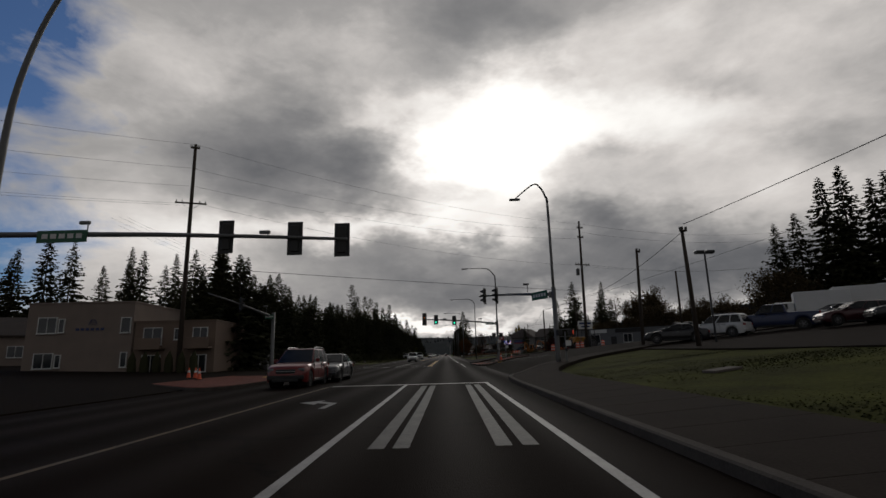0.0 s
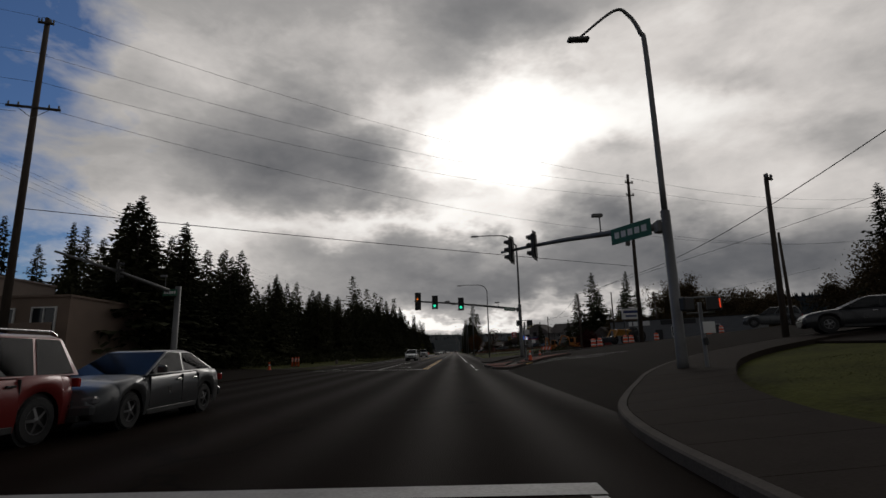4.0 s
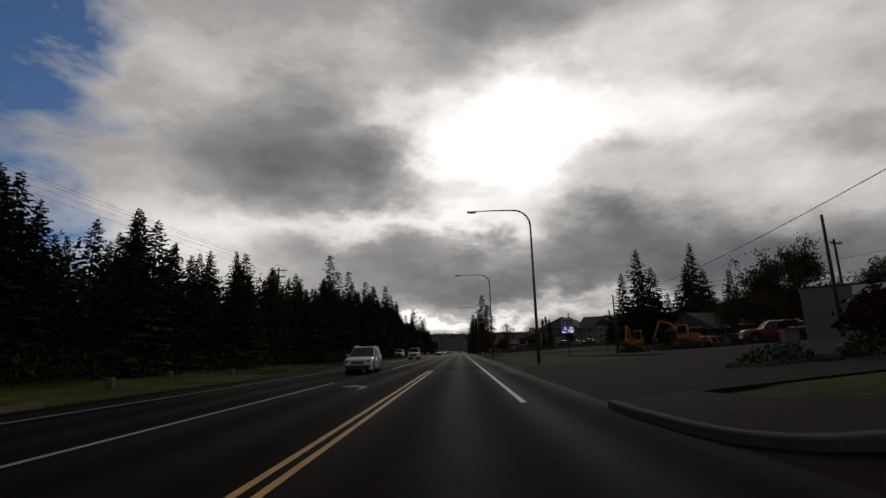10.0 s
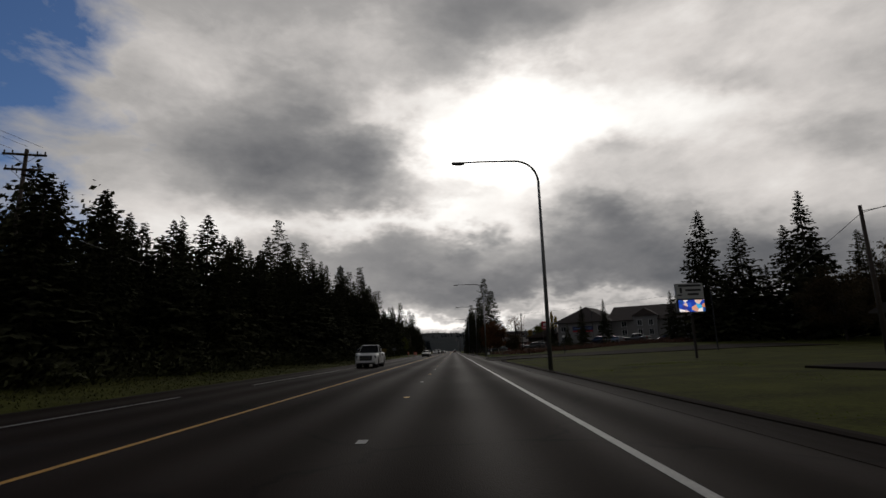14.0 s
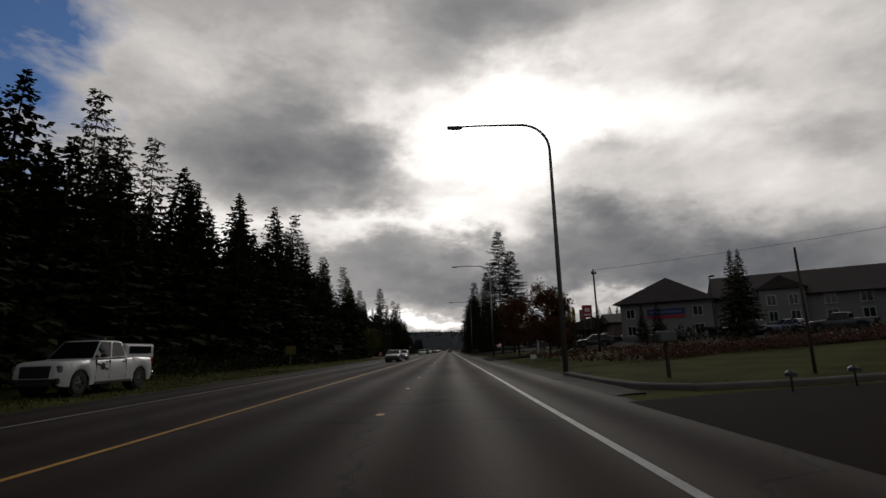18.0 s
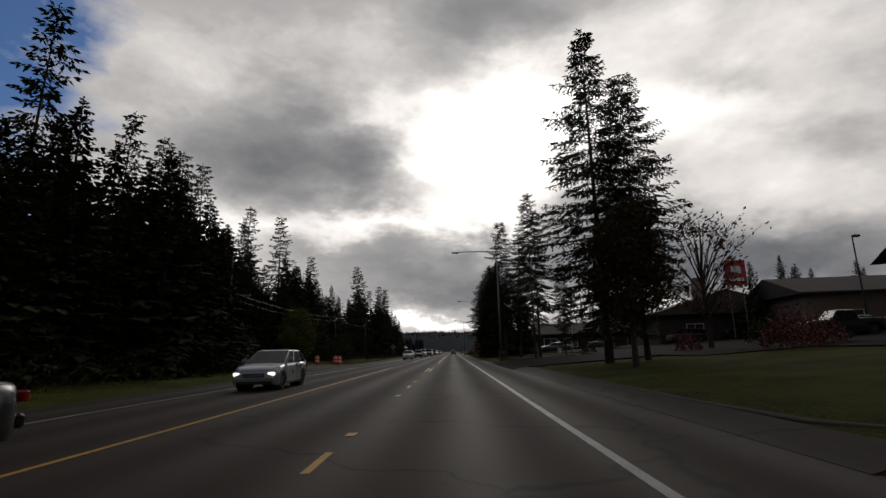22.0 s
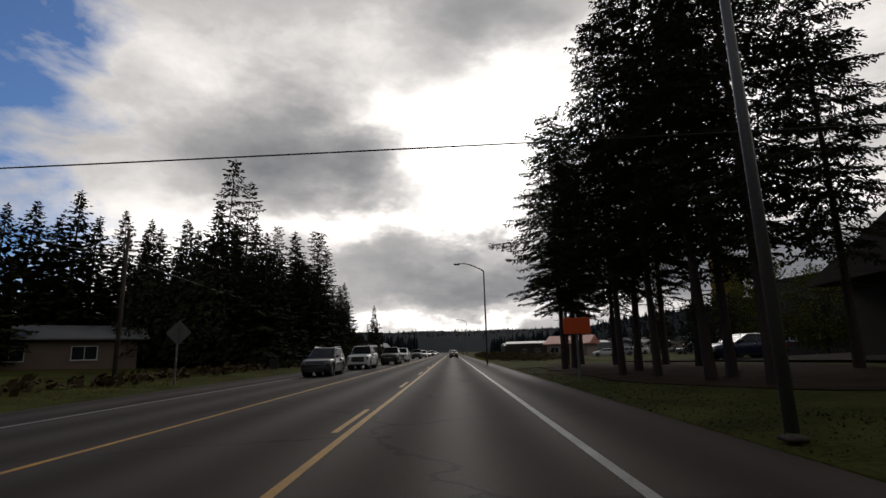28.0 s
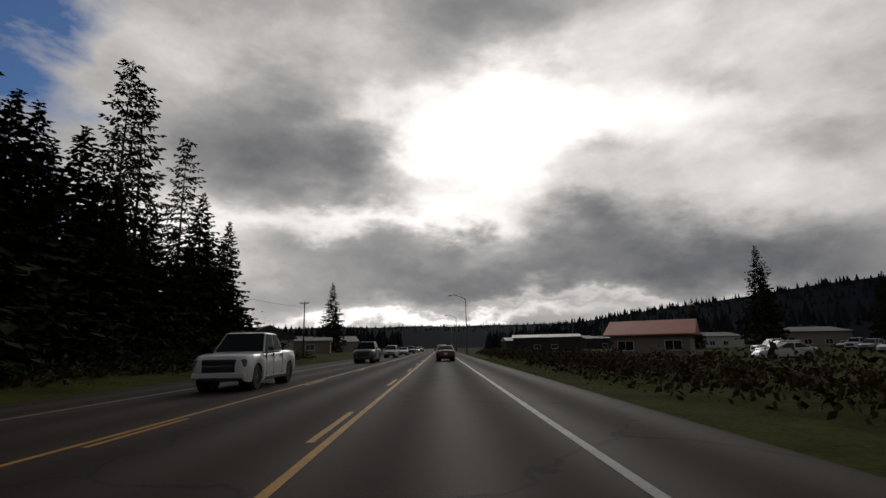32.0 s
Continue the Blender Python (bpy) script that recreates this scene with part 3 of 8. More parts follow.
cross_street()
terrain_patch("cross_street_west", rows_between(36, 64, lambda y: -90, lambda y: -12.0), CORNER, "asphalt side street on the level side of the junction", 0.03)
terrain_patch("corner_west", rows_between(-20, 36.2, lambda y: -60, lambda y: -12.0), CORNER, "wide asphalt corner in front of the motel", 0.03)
terrain_patch("shoulder", rows_between(99, 171.5, lambda y: 4.1, lambda y: 4.85), ASPHALT, "asphalt shoulder along the kerb", 0.03, "structure", 3)
terrain_patch("shoulder", rows_between(186.5, 227, lambda y: 4.1, lambda y: 4.9), ASPHALT, "asphalt shoulder along the grass", 0.03, "structure", 3)
terrain_patch("shoulder", rows_between(238.5, 268, lambda y: 4.1, lambda y: 5.0), ASPHALT, "asphalt shoulder along the kerb", 0.03, "structure", 3)
terrain_patch("driveway_shop", rows_between(77, 99, lambda y: 3.9, lambda y: 34), LOT, "wide asphalt entrance of the shop yard", 0.05)
terrain_patch("yard_shop", rows_between(76, 132, lambda y: 14 if y < 84 or y > 99 else 14, lambda y: 60), LOT, "asphalt yard for machinery on show", 0.055)
terrain_patch("lot_cars", rows_between(14, 43, lambda y: 15.0, lambda y: 60), LOT, "asphalt car sales lot above the grass bank", 0.06)
terrain_patch("driveway_hotel", rows_between(173, 185, lambda y: 3.9 + 0.0 * y, lambda y: 46), LOT, "asphalt hotel entrance drive", 0.05)
terrain_patch("lot_hotel", rows_between(205, 262, lambda y: 20, lambda y: 70), LOT, "hotel parking lot", 0.05)
terrain_patch("driveway_lane", rows_between(228, 238, lambda y: 4.0, lambda y: 22), LOT, "short asphalt driveway", 0.05)
terrain_patch("driveway_mall", rows_between(268, 284, lambda y: 3.9, lambda y: 20), LOT, "broad asphalt entrance of the mall", 0.05)
terrain_patch("lot_mall", rows_between(262, 372, lambda y: 14 if y < 290 else 15.5, lambda y: 75), LOT, "mall parking lot beyond the trees", 0.055)
terrain_patch("side_lane_left", rows_between(277.0, 295.5, lambda y: -60 if 281.5 < y < 291.5 else -12.6 - (4.6 - min(4.6, max(281.5 - y, y - 291.5) + 0.05)) ** 2 * 0.33, lambda y: -12.1, 0.5), ASPHALT, "side lane between the trees with flared corners", 0.012, "structure", 24)


LITTER = mat("needle_litter", (0.040, 0.026, 0.017), 0.95, spec=0.03, scale=0.9, fine=16, var=0.6, bump=0.6)
for ya, yb, seed in ((286, 330, 4), (335, 367, 9)):
    half = lambda y: 4.1 * math.sqrt(max(0.02, min(1.0, (y - ya) / 7.0, (yb - y) / 7.0)))
    edge = lambda y, k: 0.9 * noise.noise((k, y * 0.21, seed))
    terrain_patch("litter_under_firs", rows_between(ya, yb, lambda y: 10.3 - half(y) + edge(y, 0), lambda y: 10.3 + half(y) + edge(y, 3), 0.75), LITTER, "brown needle litter under the firs", -0.012)


# kerbs and pavements
def ribbon(name, line, offs, material, label, category, z_of=None):
    """A swept section along a plan line; offs: (sideways, height) of the section's corners."""
    bm = bmesh.new()
    rings = []
    for i, p in enumerate(line):
        p = Vector(p).to_2d() if len(p) > 2 else Vector(p)
        a = Vector(line[max(0, i - 1)][:2])
        b = Vector(line[min(len(line) - 1, i + 1)][:2])
        d = (b - a).normalized()
        nrm = Vector((d.y, -d.x))
        ring = []
        for s, h in offs:
            q = p + nrm * s
            z = (z_of(q.x, q.y) if z_of else 0.0) + h
            ring.append(bm.verts.new((q.x, q.y, z)))
        rings.append(ring)
    k = len(offs)
    for r0, r1 in zip(rings, rings[1:]):
        for j in range(k):
            bm.faces.new((r0[j], r0[(j + 1) % k], r1[(j + 1) % k], r1[j]))
    bm.faces.new(rings[0][::-1])
    bm.faces.new(rings[-1])
    bmesh.ops.recalc_face_normals(bm, faces=bm.faces)
    return solid(name, bm, material, label, category, "structure")


def smooth_line(pts, n=5):
    out = []
    for i in range(len(pts) - 1):
        p0, p1, p2, p3 = (Vector(pts[max(0, min(len(pts) - 1, j))]) for j in (i - 1, i, i + 1, i + 2))
        for k in range(n):
            t = k / n
            out.append(tuple(0.5 * ((2 * p1) + (p2 - p0) * t + (2 * p0 - 5 * p1 + 4 * p2 - p3) * t * t + (3 * p1 - p0 - 3 * p2 + p3) * t ** 3)))
    out.append(tuple(pts[-1]))
    return out


gzk = lambda x, y: gz(x, y) * min(1.0, max(0.0, (x - 3.6) / 2.5)) if x < 6.2 else gz(x, y)
NEARK, FARK = smooth_line(near_kerb), smooth_line(far_kerb)
KERB_SEC = [(0, -0.12), (0, 0.13), (0.03, 0.155), (0.18, 0.16), (0.18, -0.12)]
ribbon("kerb", NEARK, KERB_SEC, KERB, "weathered concrete kerb round the junction corner", "kerb", gzk)
ribbon("kerb", FARK, KERB_SEC, KERB, "weathered concrete kerb across the junction", "kerb", gzk)
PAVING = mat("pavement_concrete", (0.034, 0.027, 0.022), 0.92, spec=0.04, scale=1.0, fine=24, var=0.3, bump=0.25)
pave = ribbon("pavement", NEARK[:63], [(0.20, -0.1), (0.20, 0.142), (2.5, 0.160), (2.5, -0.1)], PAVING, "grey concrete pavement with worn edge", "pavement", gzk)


def slabs(line, y0, y1, step, inner, outer, z_of, parent):
    """Pavement slabs of one casting each, with open joints, along a kerb line."""
    dense = []
    for (xa, ya), (xb, yb) in zip(line, line[1:]):
        m = max(1, int(math.hypot(xb - xa, yb - ya) / 0.1))
        dense += [Vector((xa + (xb - xa) * k / m, ya + (yb - ya) * k / m)) for k in range(m)]
    run, start = 0.0, None
    for a, b in zip(dense, dense[1:]):
        if not y0 < a.y < y1:
            start = None
            continue
        if start is None:
            start, run, d0 = a, 0.0, (b - a).normalized()
        run += (b - a).length
        if run >= step:
            d1 = (b - a).normalized()
            n0, n1 = Vector((d0.y, -d0.x)), Vector((d1.y, -d1.x))
            pts = [start + d0 * 0.008 + n0 * inner, start + d0 * 0.008 + n0 * outer, b - d1 * 0.008 + n1 * outer, b - d1 * 0.008 + n1 * inner]
            bm = bmesh.new()
            up = [bm.verts.new((p.x, p.y, z_of(p.x, p.y) + (0.152 if k in (0, 3) else 0.17))) for k, p in enumerate(pts)]
            dn = [bm.verts.new((v.co.x, v.co.y, v.co.z - 0.06)) for v in up]
            for k in range(4):
                bm.faces.new((up[k], up[(k + 1) % 4], dn[(k + 1) % 4], dn[k]))
            bm.faces.new(up)
            bmesh.ops.recalc_face_normals(bm, faces=bm.faces)
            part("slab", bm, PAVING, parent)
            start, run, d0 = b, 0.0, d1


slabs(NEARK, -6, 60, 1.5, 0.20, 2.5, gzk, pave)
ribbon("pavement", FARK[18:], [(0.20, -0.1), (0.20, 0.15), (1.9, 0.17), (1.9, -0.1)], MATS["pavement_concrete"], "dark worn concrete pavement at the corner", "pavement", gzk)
ribbon("kerb", [(4.75, 99 + 2 * i) for i in range(35)] + [(4.9, 169), (5.6, 171.5), (7.5, 173)], [(0, -0.12), (0.02, 0.07), (0.10, 0.10), (0.26, 0.10), (0.34, -0.1)], LOT, "low asphalt kerb along the grass", "kerb")
ribbon("kerb", [(14, 186.2), (9, 185.9), (6.2, 186.4), (5.2, 188), (4.9, 191), (4.85, 196)], [(0, -0.12), (0.02, 0.10), (0.08, 0.14), (0.26, 0.14), (0.30, -0.1)], CONCRETE, "pale extruded concrete kerb at the drive", "kerb", lambda x, y: gz(x, y))
ribbon("kerb", [(9.5, 238.5), (6.5, 239.2), (5.2, 241), (4.95, 244), (4.95, 258), (5.0, 266), (5.8, 267.8), (8.5, 268.6)], KERB_SEC, KERB, "worn concrete kerb before the lawn", "kerb", lambda x, y: 0.0)
ribbon("kerb", [(12.5, 288.8), (10.0, 288.4), (9.3, 289.0), (9.1, 290.5)], KERB_SEC, TACTILE, "kerb end painted yellow", "kerb", lambda x, y: 0.0)


def sloped(poly, low, top):
    """A slab whose edges and top follow the street under it."""
    bm = bmesh.new()
    up = [bm.verts.new((x, y, street_z(x, y) + top)) for x, y in poly]
    dn = [bm.verts.new((x, y, street_z(x, y) + low)) for x, y in poly]
    n = len(poly)
    for k in range(n):
        bm.faces.new((up[k], up[(k + 1) % n], dn[(k + 1) % n], dn[k]))
    bmesh.ops.triangulate(bm, faces=[bm.faces.new(up)])
    bmesh.ops.recalc_face_normals(bm, faces=bm.faces)
    return bm


def island(poly, label, top):
    t = thing("traffic_island", Matrix.Translation((0, 0, 0)), label, "island", "", "structure")
    part("kerb", sloped(poly, -0.3, top - 0.02), KERB, t)
    cx, cy = sum(p[0] for p in poly) / len(poly), sum(p[1] for p in poly) / len(poly)
    inner = []
    for x, y in poly:
        d = math.hypot(x - cx, y - cy)
        k = max(0.2, (d - 0.17) / d)
        inner.append((cx + (x - cx) * k, cy + (y - cy) * k))
    part("paving", sloped(inner, 0, top), REDPAVE, t, "red stamped concrete paving")
    return t


def rounded(poly, n=3):
    out, m = [], len(poly)
    for i in range(m):
        p0, p1, p2, p3 = (Vector(poly[(i + j) % m]) for j in (-1, 0, 1, 2))
        for k in range(n):
            t = k / n
            out.append(tuple(p1.lerp(p2, t) * 0.6 + 0.4 * 0.5 * ((2 * p1) + (p2 - p0) * t + (2 * p0 - 5 * p1 + 4 * p2 - p3) * t * t + (3 * p1 - p0 - 3 * p2 + p3) * t ** 3)))
    return out


island(rounded([(3.02, 62.3), (2.97, 60.5), (3.08, 58.2), (3.4, 57.75), (4.3, 57.95), (4.45, 58.5), (4.75, 59.8), (5.55, 62.0), (5.2, 62.6), (4.0, 62.9)]), "raised island of red stamped concrete", 0.16)
island(rounded([(3.25, 56.5), (3.2, 55.0), (3.4, 54.0), (3.9, 53.6), (4.35, 53.4), (4.8, 53.7), (5.35, 54.3), (5.55, 54.7), (5.0, 55.6), (4.0, 56.35)]), "small raised island of red stamped concrete", 0.16)
island(rounded([(5.4, 58.9), (5.45, 57.0), (5.8, 55.7), (6.2, 55.05), (6.9, 55.1), (8.4, 56.7), (9.5, 58.2), (8.2, 59.0), (6.7, 59.6), (6.0, 60.2)]), "large raised island of red stamped concrete", 0.16)
solid("walkway", sloped([(3.2, 57.7), (3.25, 56.6), (4.0, 56.4), (5.0, 55.65), (5.6, 54.75), (6.2, 55.0), (5.8, 55.7), (5.42, 57.0), (5.37, 58.9), (6.0, 60.25), (5.6, 61.9), (4.78, 59.8), (4.33, 57.95)], -0.1, 0.03), CONCRETE, "pale concrete walkway cut through the islands", "paving", "structure")
solid("tactile_pad", sloped([(3.3, 57.6), (3.35, 56.75), (3.95, 56.6), (4.25, 57.75)], 0.0, 0.045), TACTILE, "yellow tactile warning pad", "paving", "structure")
solid("tactile_pad", sloped([(5.25, 55.3), (5.6, 54.8), (6.1, 55.05), (5.85, 55.55)], 0.0, 0.045), TACTILE, "yellow tactile warning pad", "paving", "structure")
island(rounded([(-9.7, 29.0), (-9.8, 24.2), (-10.4, 22.8), (-11.6, 23.3), (-18.3, 30.6), (-27.5, 41.2), (-27.0, 42.8), (-19, 39.6), (-12.6, 37.0), (-10.6, 34.6)]), "corner island of red stamped concrete and pale kerb", 0.15)
solid("tactile_pad", rbox((-11.4, 33.8, 0.165), (0.9, 0.6, 0.03), 0.008), TACTILE, "yellow tactile warning pad", "paving", "structure")
ribbon("kerb", [(-40, 62.5), (-28, 62.8), (-20, 63.5), (-15.5, 65), (-13.2, 68), (-12.3, 73), (-12.2, 80)], KERB_SEC[:], CONCRETE, "pale kerb at the far left corner", "kerb")


# ---- road markings ----
def stripe(x0, y0, x1, y1, w=0.12, material=WHITE_PAINT, name="lane_line", z=0.006):
    d = Vector((x1 - x0, y1 - y0))
    nrm = Vector((-d.y, d.x)).normalized() * (w / 2)
    length = d.length
    n = max(1, int(length / 6))
    bm = bmesh.new()
    prev = None
    for i in range(n + 1):
        p = Vector((x0, y0)) + d * i / n
        j = random.uniform(-0.008, 0.008)
        cur = (bm.verts.new((p.x + nrm.x + j, p.y + nrm.y, z)), bm.verts.new((p.x - nrm.x + j, p.y - nrm.y, z)))
        if prev:
            bm.faces.new((prev[0], prev[1], cur[1], cur[0]))
        prev = cur
    bmesh.ops.recalc_face_normals(bm, faces=bm.faces)
    return part(name, bm, material, road)


stripe(1.85, -50, 1.85, 23.2, 0.15)
stripe(-1.75, -50, -1.75, 23.2, 0.15)
stripe(-5.2, -50, -5.2, 23.2, 0.12, mat("worn_yellow", (0.085, 0.048, 0.012), 0.7, scale=1.6, fine=14, var=0.8, bump=0.1))
stripe(-5.1, 23.45, 1.95, 23.45, 0.4, WHITE_PAINT, "stop_line", 0.008)
for sx in (-0.98, -0.62, 0.86, 1.24):
    stripe(sx, 7.6, sx + 0.1, 22.2, 0.24, WORN_PAINT, "worn_stripe", 0.005)
stripe(2.0, 53.4, 2.0, 55.4)
stripe(2.0, 58.2, 2.0, 67.7)
stripe(1.85, 78, 1.85, 900, 0.14)
for x, a, b in ((-1.64, 58, 101), (-1.90, 58, 101)):
    stripe(x, a, x, b, 0.11, YELLOW_PAINT)
stripe(-5.6, 58.9, -5.6, 89, 0.13)
stripe(-9.9, 62, -9.6, 128, 0.12)
stripe(-9.5, 134, -9.2, 283, 0.12)
stripe(-9.2, 294, -9.1, 900, 0.12)
stripe(-1.9, 57.9, -5.6, 58.4, 0.35, WHITE_PAINT, "stop_line", 0.008)
stripe(-5.6, 58.4, -11.0, 60.4, 0.35, WHITE_PAINT, "stop_line", 0.008)
stripe(-5.35, 108, -5.35, 277.5, 0.12, YELLOW_PAINT)
stripe(-5.35, 295, -5.35, 900, 0.12, YELLOW_PAINT)
for i in range(18):
    stripe(-5.12, 376 + 12 * i, -5.12, 379 + 12 * i, 0.11, YELLOW_PAINT)
stripe(-1.66, 293, -1.66, 900, 0.13, YELLOW_PAINT)
for x in (-1.62, -1.90):
    stripe(x, 267.5, x, 274.5, 0.11, YELLOW_PAINT)
for i in range(22):
    stripe(-1.92, 322 + 11 * i, -1.92, 325.5 + 11 * i, 0.12, YELLOW_PAINT)
for i in range(24):  # short worn centre dashes and paired markers
    y = 111 + 7.25 * i
    if y < 282:
        stripe(-1.75, y, -1.75, y + 0.32, 0.16, WHITE_PAINT if i % 2 else YELLOW_PAINT, "road_marker", 0.012)
for y in (106.5, 218, 225.3, 239, 252.4):
    stripe(-1.75, y, -1.75, y + 1.2, 0.11, YELLOW_PAINT)
stripe(2.9, 63.9, 3.3, 63.9, 0.10, WHITE_PAINT, "survey_mark")


def street_stripe(a, b, w, material=WHITE_PAINT, name="crossing_line"):
    """A painted line that follows the side street's slope."""
    d = Vector((b[0] - a[0], b[1] - a[1]))
    nrm = Vector((-d.y, d.x)).normalized() * (w / 2)
    n = max(2, int(d.length / 0.5))
    bm = bmesh.new()
    prev = None
    for i in range(n + 1):
        x, y = a[0] + d.x * i / n, a[1] + d.y * i / n
        cur = [bm.verts.new((x + s * nrm.x, y + s * nrm.y, street_z(x + s * nrm.x, y + s * nrm.y) + 0.012)) for s in (1, -1)]
        if prev:
            bm.faces.new((prev[0], prev[1], cur[1], cur[0]))
        prev = cur
    part(name, bm, material, road)


FAINT = mat("faded_white", (0.16, 0.155, 0.15), 0.65, scale=2.5, fine=18, var=0.5, bump=0.1)
for a, b in (((5.8, 53.6), (9.4, 49.2)), ((6.7, 54.75), (10.6, 50.6)), ((7.6, 54.95), (11.6, 51.4))):
    street_stripe(a, b, 0.14, FAINT)
for a, b in (((3.72, 51.5), (4.07, 51.8)), ((5.25, 52.85), (5.5, 53.0)), ((6.25, 53.64), (6.45, 53.75))):
    street_stripe(a, b, 0.12, FAINT, "guide_dash")


def arrow(x, y, flip=1, s=1.0):
    pts = [(0, 0), (0.18, 0), (0.18, 1.5), (-0.4, 2.1), (-0.4, 2.55), (-1.0, 1.85), (-0.4, 1.15), (-0.4, 1.6), (0, 1.25)]
    bm = bmesh.new()
    vs = [bm.verts.new((x + flip * px * s, y + py * s, 0.007)) for px, py in pts]
    for f in ((0, 1, 2, 8), (8, 2, 3, 7), (4, 5, 6)):
        bm.faces.new([vs[k] for k in f])
    for f in bm.faces:
        f.normal_update()
        if f.normal.z < 0:
            f.normal_flip()
    part("turn_arrow", bm, FAINT, road)


arrow(-3.3, 13.6)
arrow(-3.6, 84.2)
arrow(-3.6, 63.5)


# ---- trees ----
def mesh_from(verts, faces, name, material):
    me = bpy.data.meshes.new(name)
    me.from_pydata(verts, [], faces)
    me.materials.append(material)
    return me


def conifer_meshes(seed, h=20.0, r=3.6, bare=0.12, levels=34, per=7, twigs=7, lean=0.0, ragged=0.25, material=None, droop=0.35, size0=0.32, size1=0.16, fat=0.27, core=260):
    """Trunk and crown of a fir: whorls of drooping branches, each set with pointed sprays."""
    rnd = random.Random(seed)
    bm = bmesh.new()
    bend = [rnd.uniform(-0.3, 0.3) for _ in range(3)]
    axis = lambda t: Vector((lean * t * t * 2 + bend[0] * math.sin(t * 3), bend[1] * math.sin(t * 2.5), t * h))
    tube(bm, [axis(i / 8) for i in range(9)], [max(0.03, 0.0135 * h * (1 - i / 8.3)) for i in range(9)], 8)
    trunk = mesh_of(bm, "trunk")
    trunk.materials.append(BARK)
    V, F = [], []

    def spray(p, d, length, width, rnd):
        up = Vector((0, 0, 1))
        s = d.cross(up)
        if s.length < 1e-3:
            s = Vector((1, 0, 0))
        s.normalize()
        i = len(V)
        mid = p + d * length * 0.45 + Vector((0, 0, -0.05 * length))
        tip = p + d * length + Vector((0, 0, -droop * length * rnd.uniform(0.4, 1.2)))
        a, b = mid + s * width, mid - s * width
        hang = mid + Vector((0, 0, -width * rnd.uniform(0.6, 1.5)))
        V.extend((p, a, tip, b, hang))
        F.extend(((i, i + 1, i + 2), (i, i + 2, i + 3), (i, i + 4, i + 2)))

    total = levels * per
    for k in range(total):
        u = (k + rnd.random()) / total
        t = bare + (1 - bare) * u ** 0.92
        prof = (1 - t) ** 0.85 * (0.6 + 0.4 * min(1, (t - bare) / 0.15 + 0.1))
        ang = k * 2.399963 + rnd.uniform(-0.7, 0.7)
        # boughs fill some sides of the tree more than others
        side = 0.5 + 0.5 * noise.noise((math.cos(ang) * 1.6 + seed * 3.1, math.sin(ang) * 1.6, t * h * 0.32))
        length = r * prof * (1 - ragged + ragged * 2.2 * side) * rnd.uniform(0.82, 1.12) + 0.12
        if rnd.random() < ragged * 0.35:
            length *= rnd.uniform(0.35, 0.6)
        rise = 0.40 * t - 0.20 + rnd.uniform(-0.14, 0.14)
        d = Vector((math.cos(ang), math.sin(ang), rise)).normalized()
        root = axis(min(1, t))
        m = max(2, int(twigs * (0.35 + 0.65 * prof)))
        for j in range(m):
            f = 0.15 + 0.85 * (j + rnd.random()) / m
            p = root + d * length * f + Vector((0, 0, -droop * length * (f - 0.55 * f * f)))
            size = (size0 + size1 * length) * (0.42 + 0.58 * min(1.0, prof * 1.5)) * (1.12 - 0.40 * f) * rnd.uniform(0.65, 1.3)
            for sgn in (-1, 1):
                a2 = ang + sgn * rnd.uniform(0.35, 1.15)
                spray(p, Vector((math.cos(a2), math.sin(a2), rise * 0.5 + rnd.uniform(-0.45, 0.25))), size, size * rnd.uniform(0.8, 1.4) * fat, rnd)
        spray(root + d * length * 0.85 + Vector((0, 0, -droop * 0.40 * length)), d, min(0.55, length * 0.14 + 0.2), 0.07 + 0.01 * length, rnd)
    # short dense twigs close to the stem
    for k in range(core):
        t = bare + (0.97 - bare) * rnd.random()
        a2 = rnd.uniform(0, 2 * math.pi)
        q = 0.42 * r * (1 - t) * math.sqrt(rnd.random())
        p = axis(t) + Vector((math.cos(a2) * q, math.sin(a2) * q, 0))
        spray(p, Vector((math.cos(a2), math.sin(a2), rnd.uniform(-0.6, 0.3))), (0.55 + 0.06 * r) * (0.45 + 0.55 * (1 - t)), (0.20 + 0.015 * r) * (0.4 + 0.6 * (1 - t)), rnd)
    top = axis(1.0)
    for k in range(9):
        spray(top + Vector((0, 0, -0.22 * k)), Vector((math.cos(k * 2.4) * 0.6, math.sin(k * 2.4) * 0.6, 0.6)), 0.35 + 0.07 * k, 0.07 + 0.008 * k, rnd)
    crown = mesh_from(V, F, "crown", material or NEEDLES)
    return trunk, crown


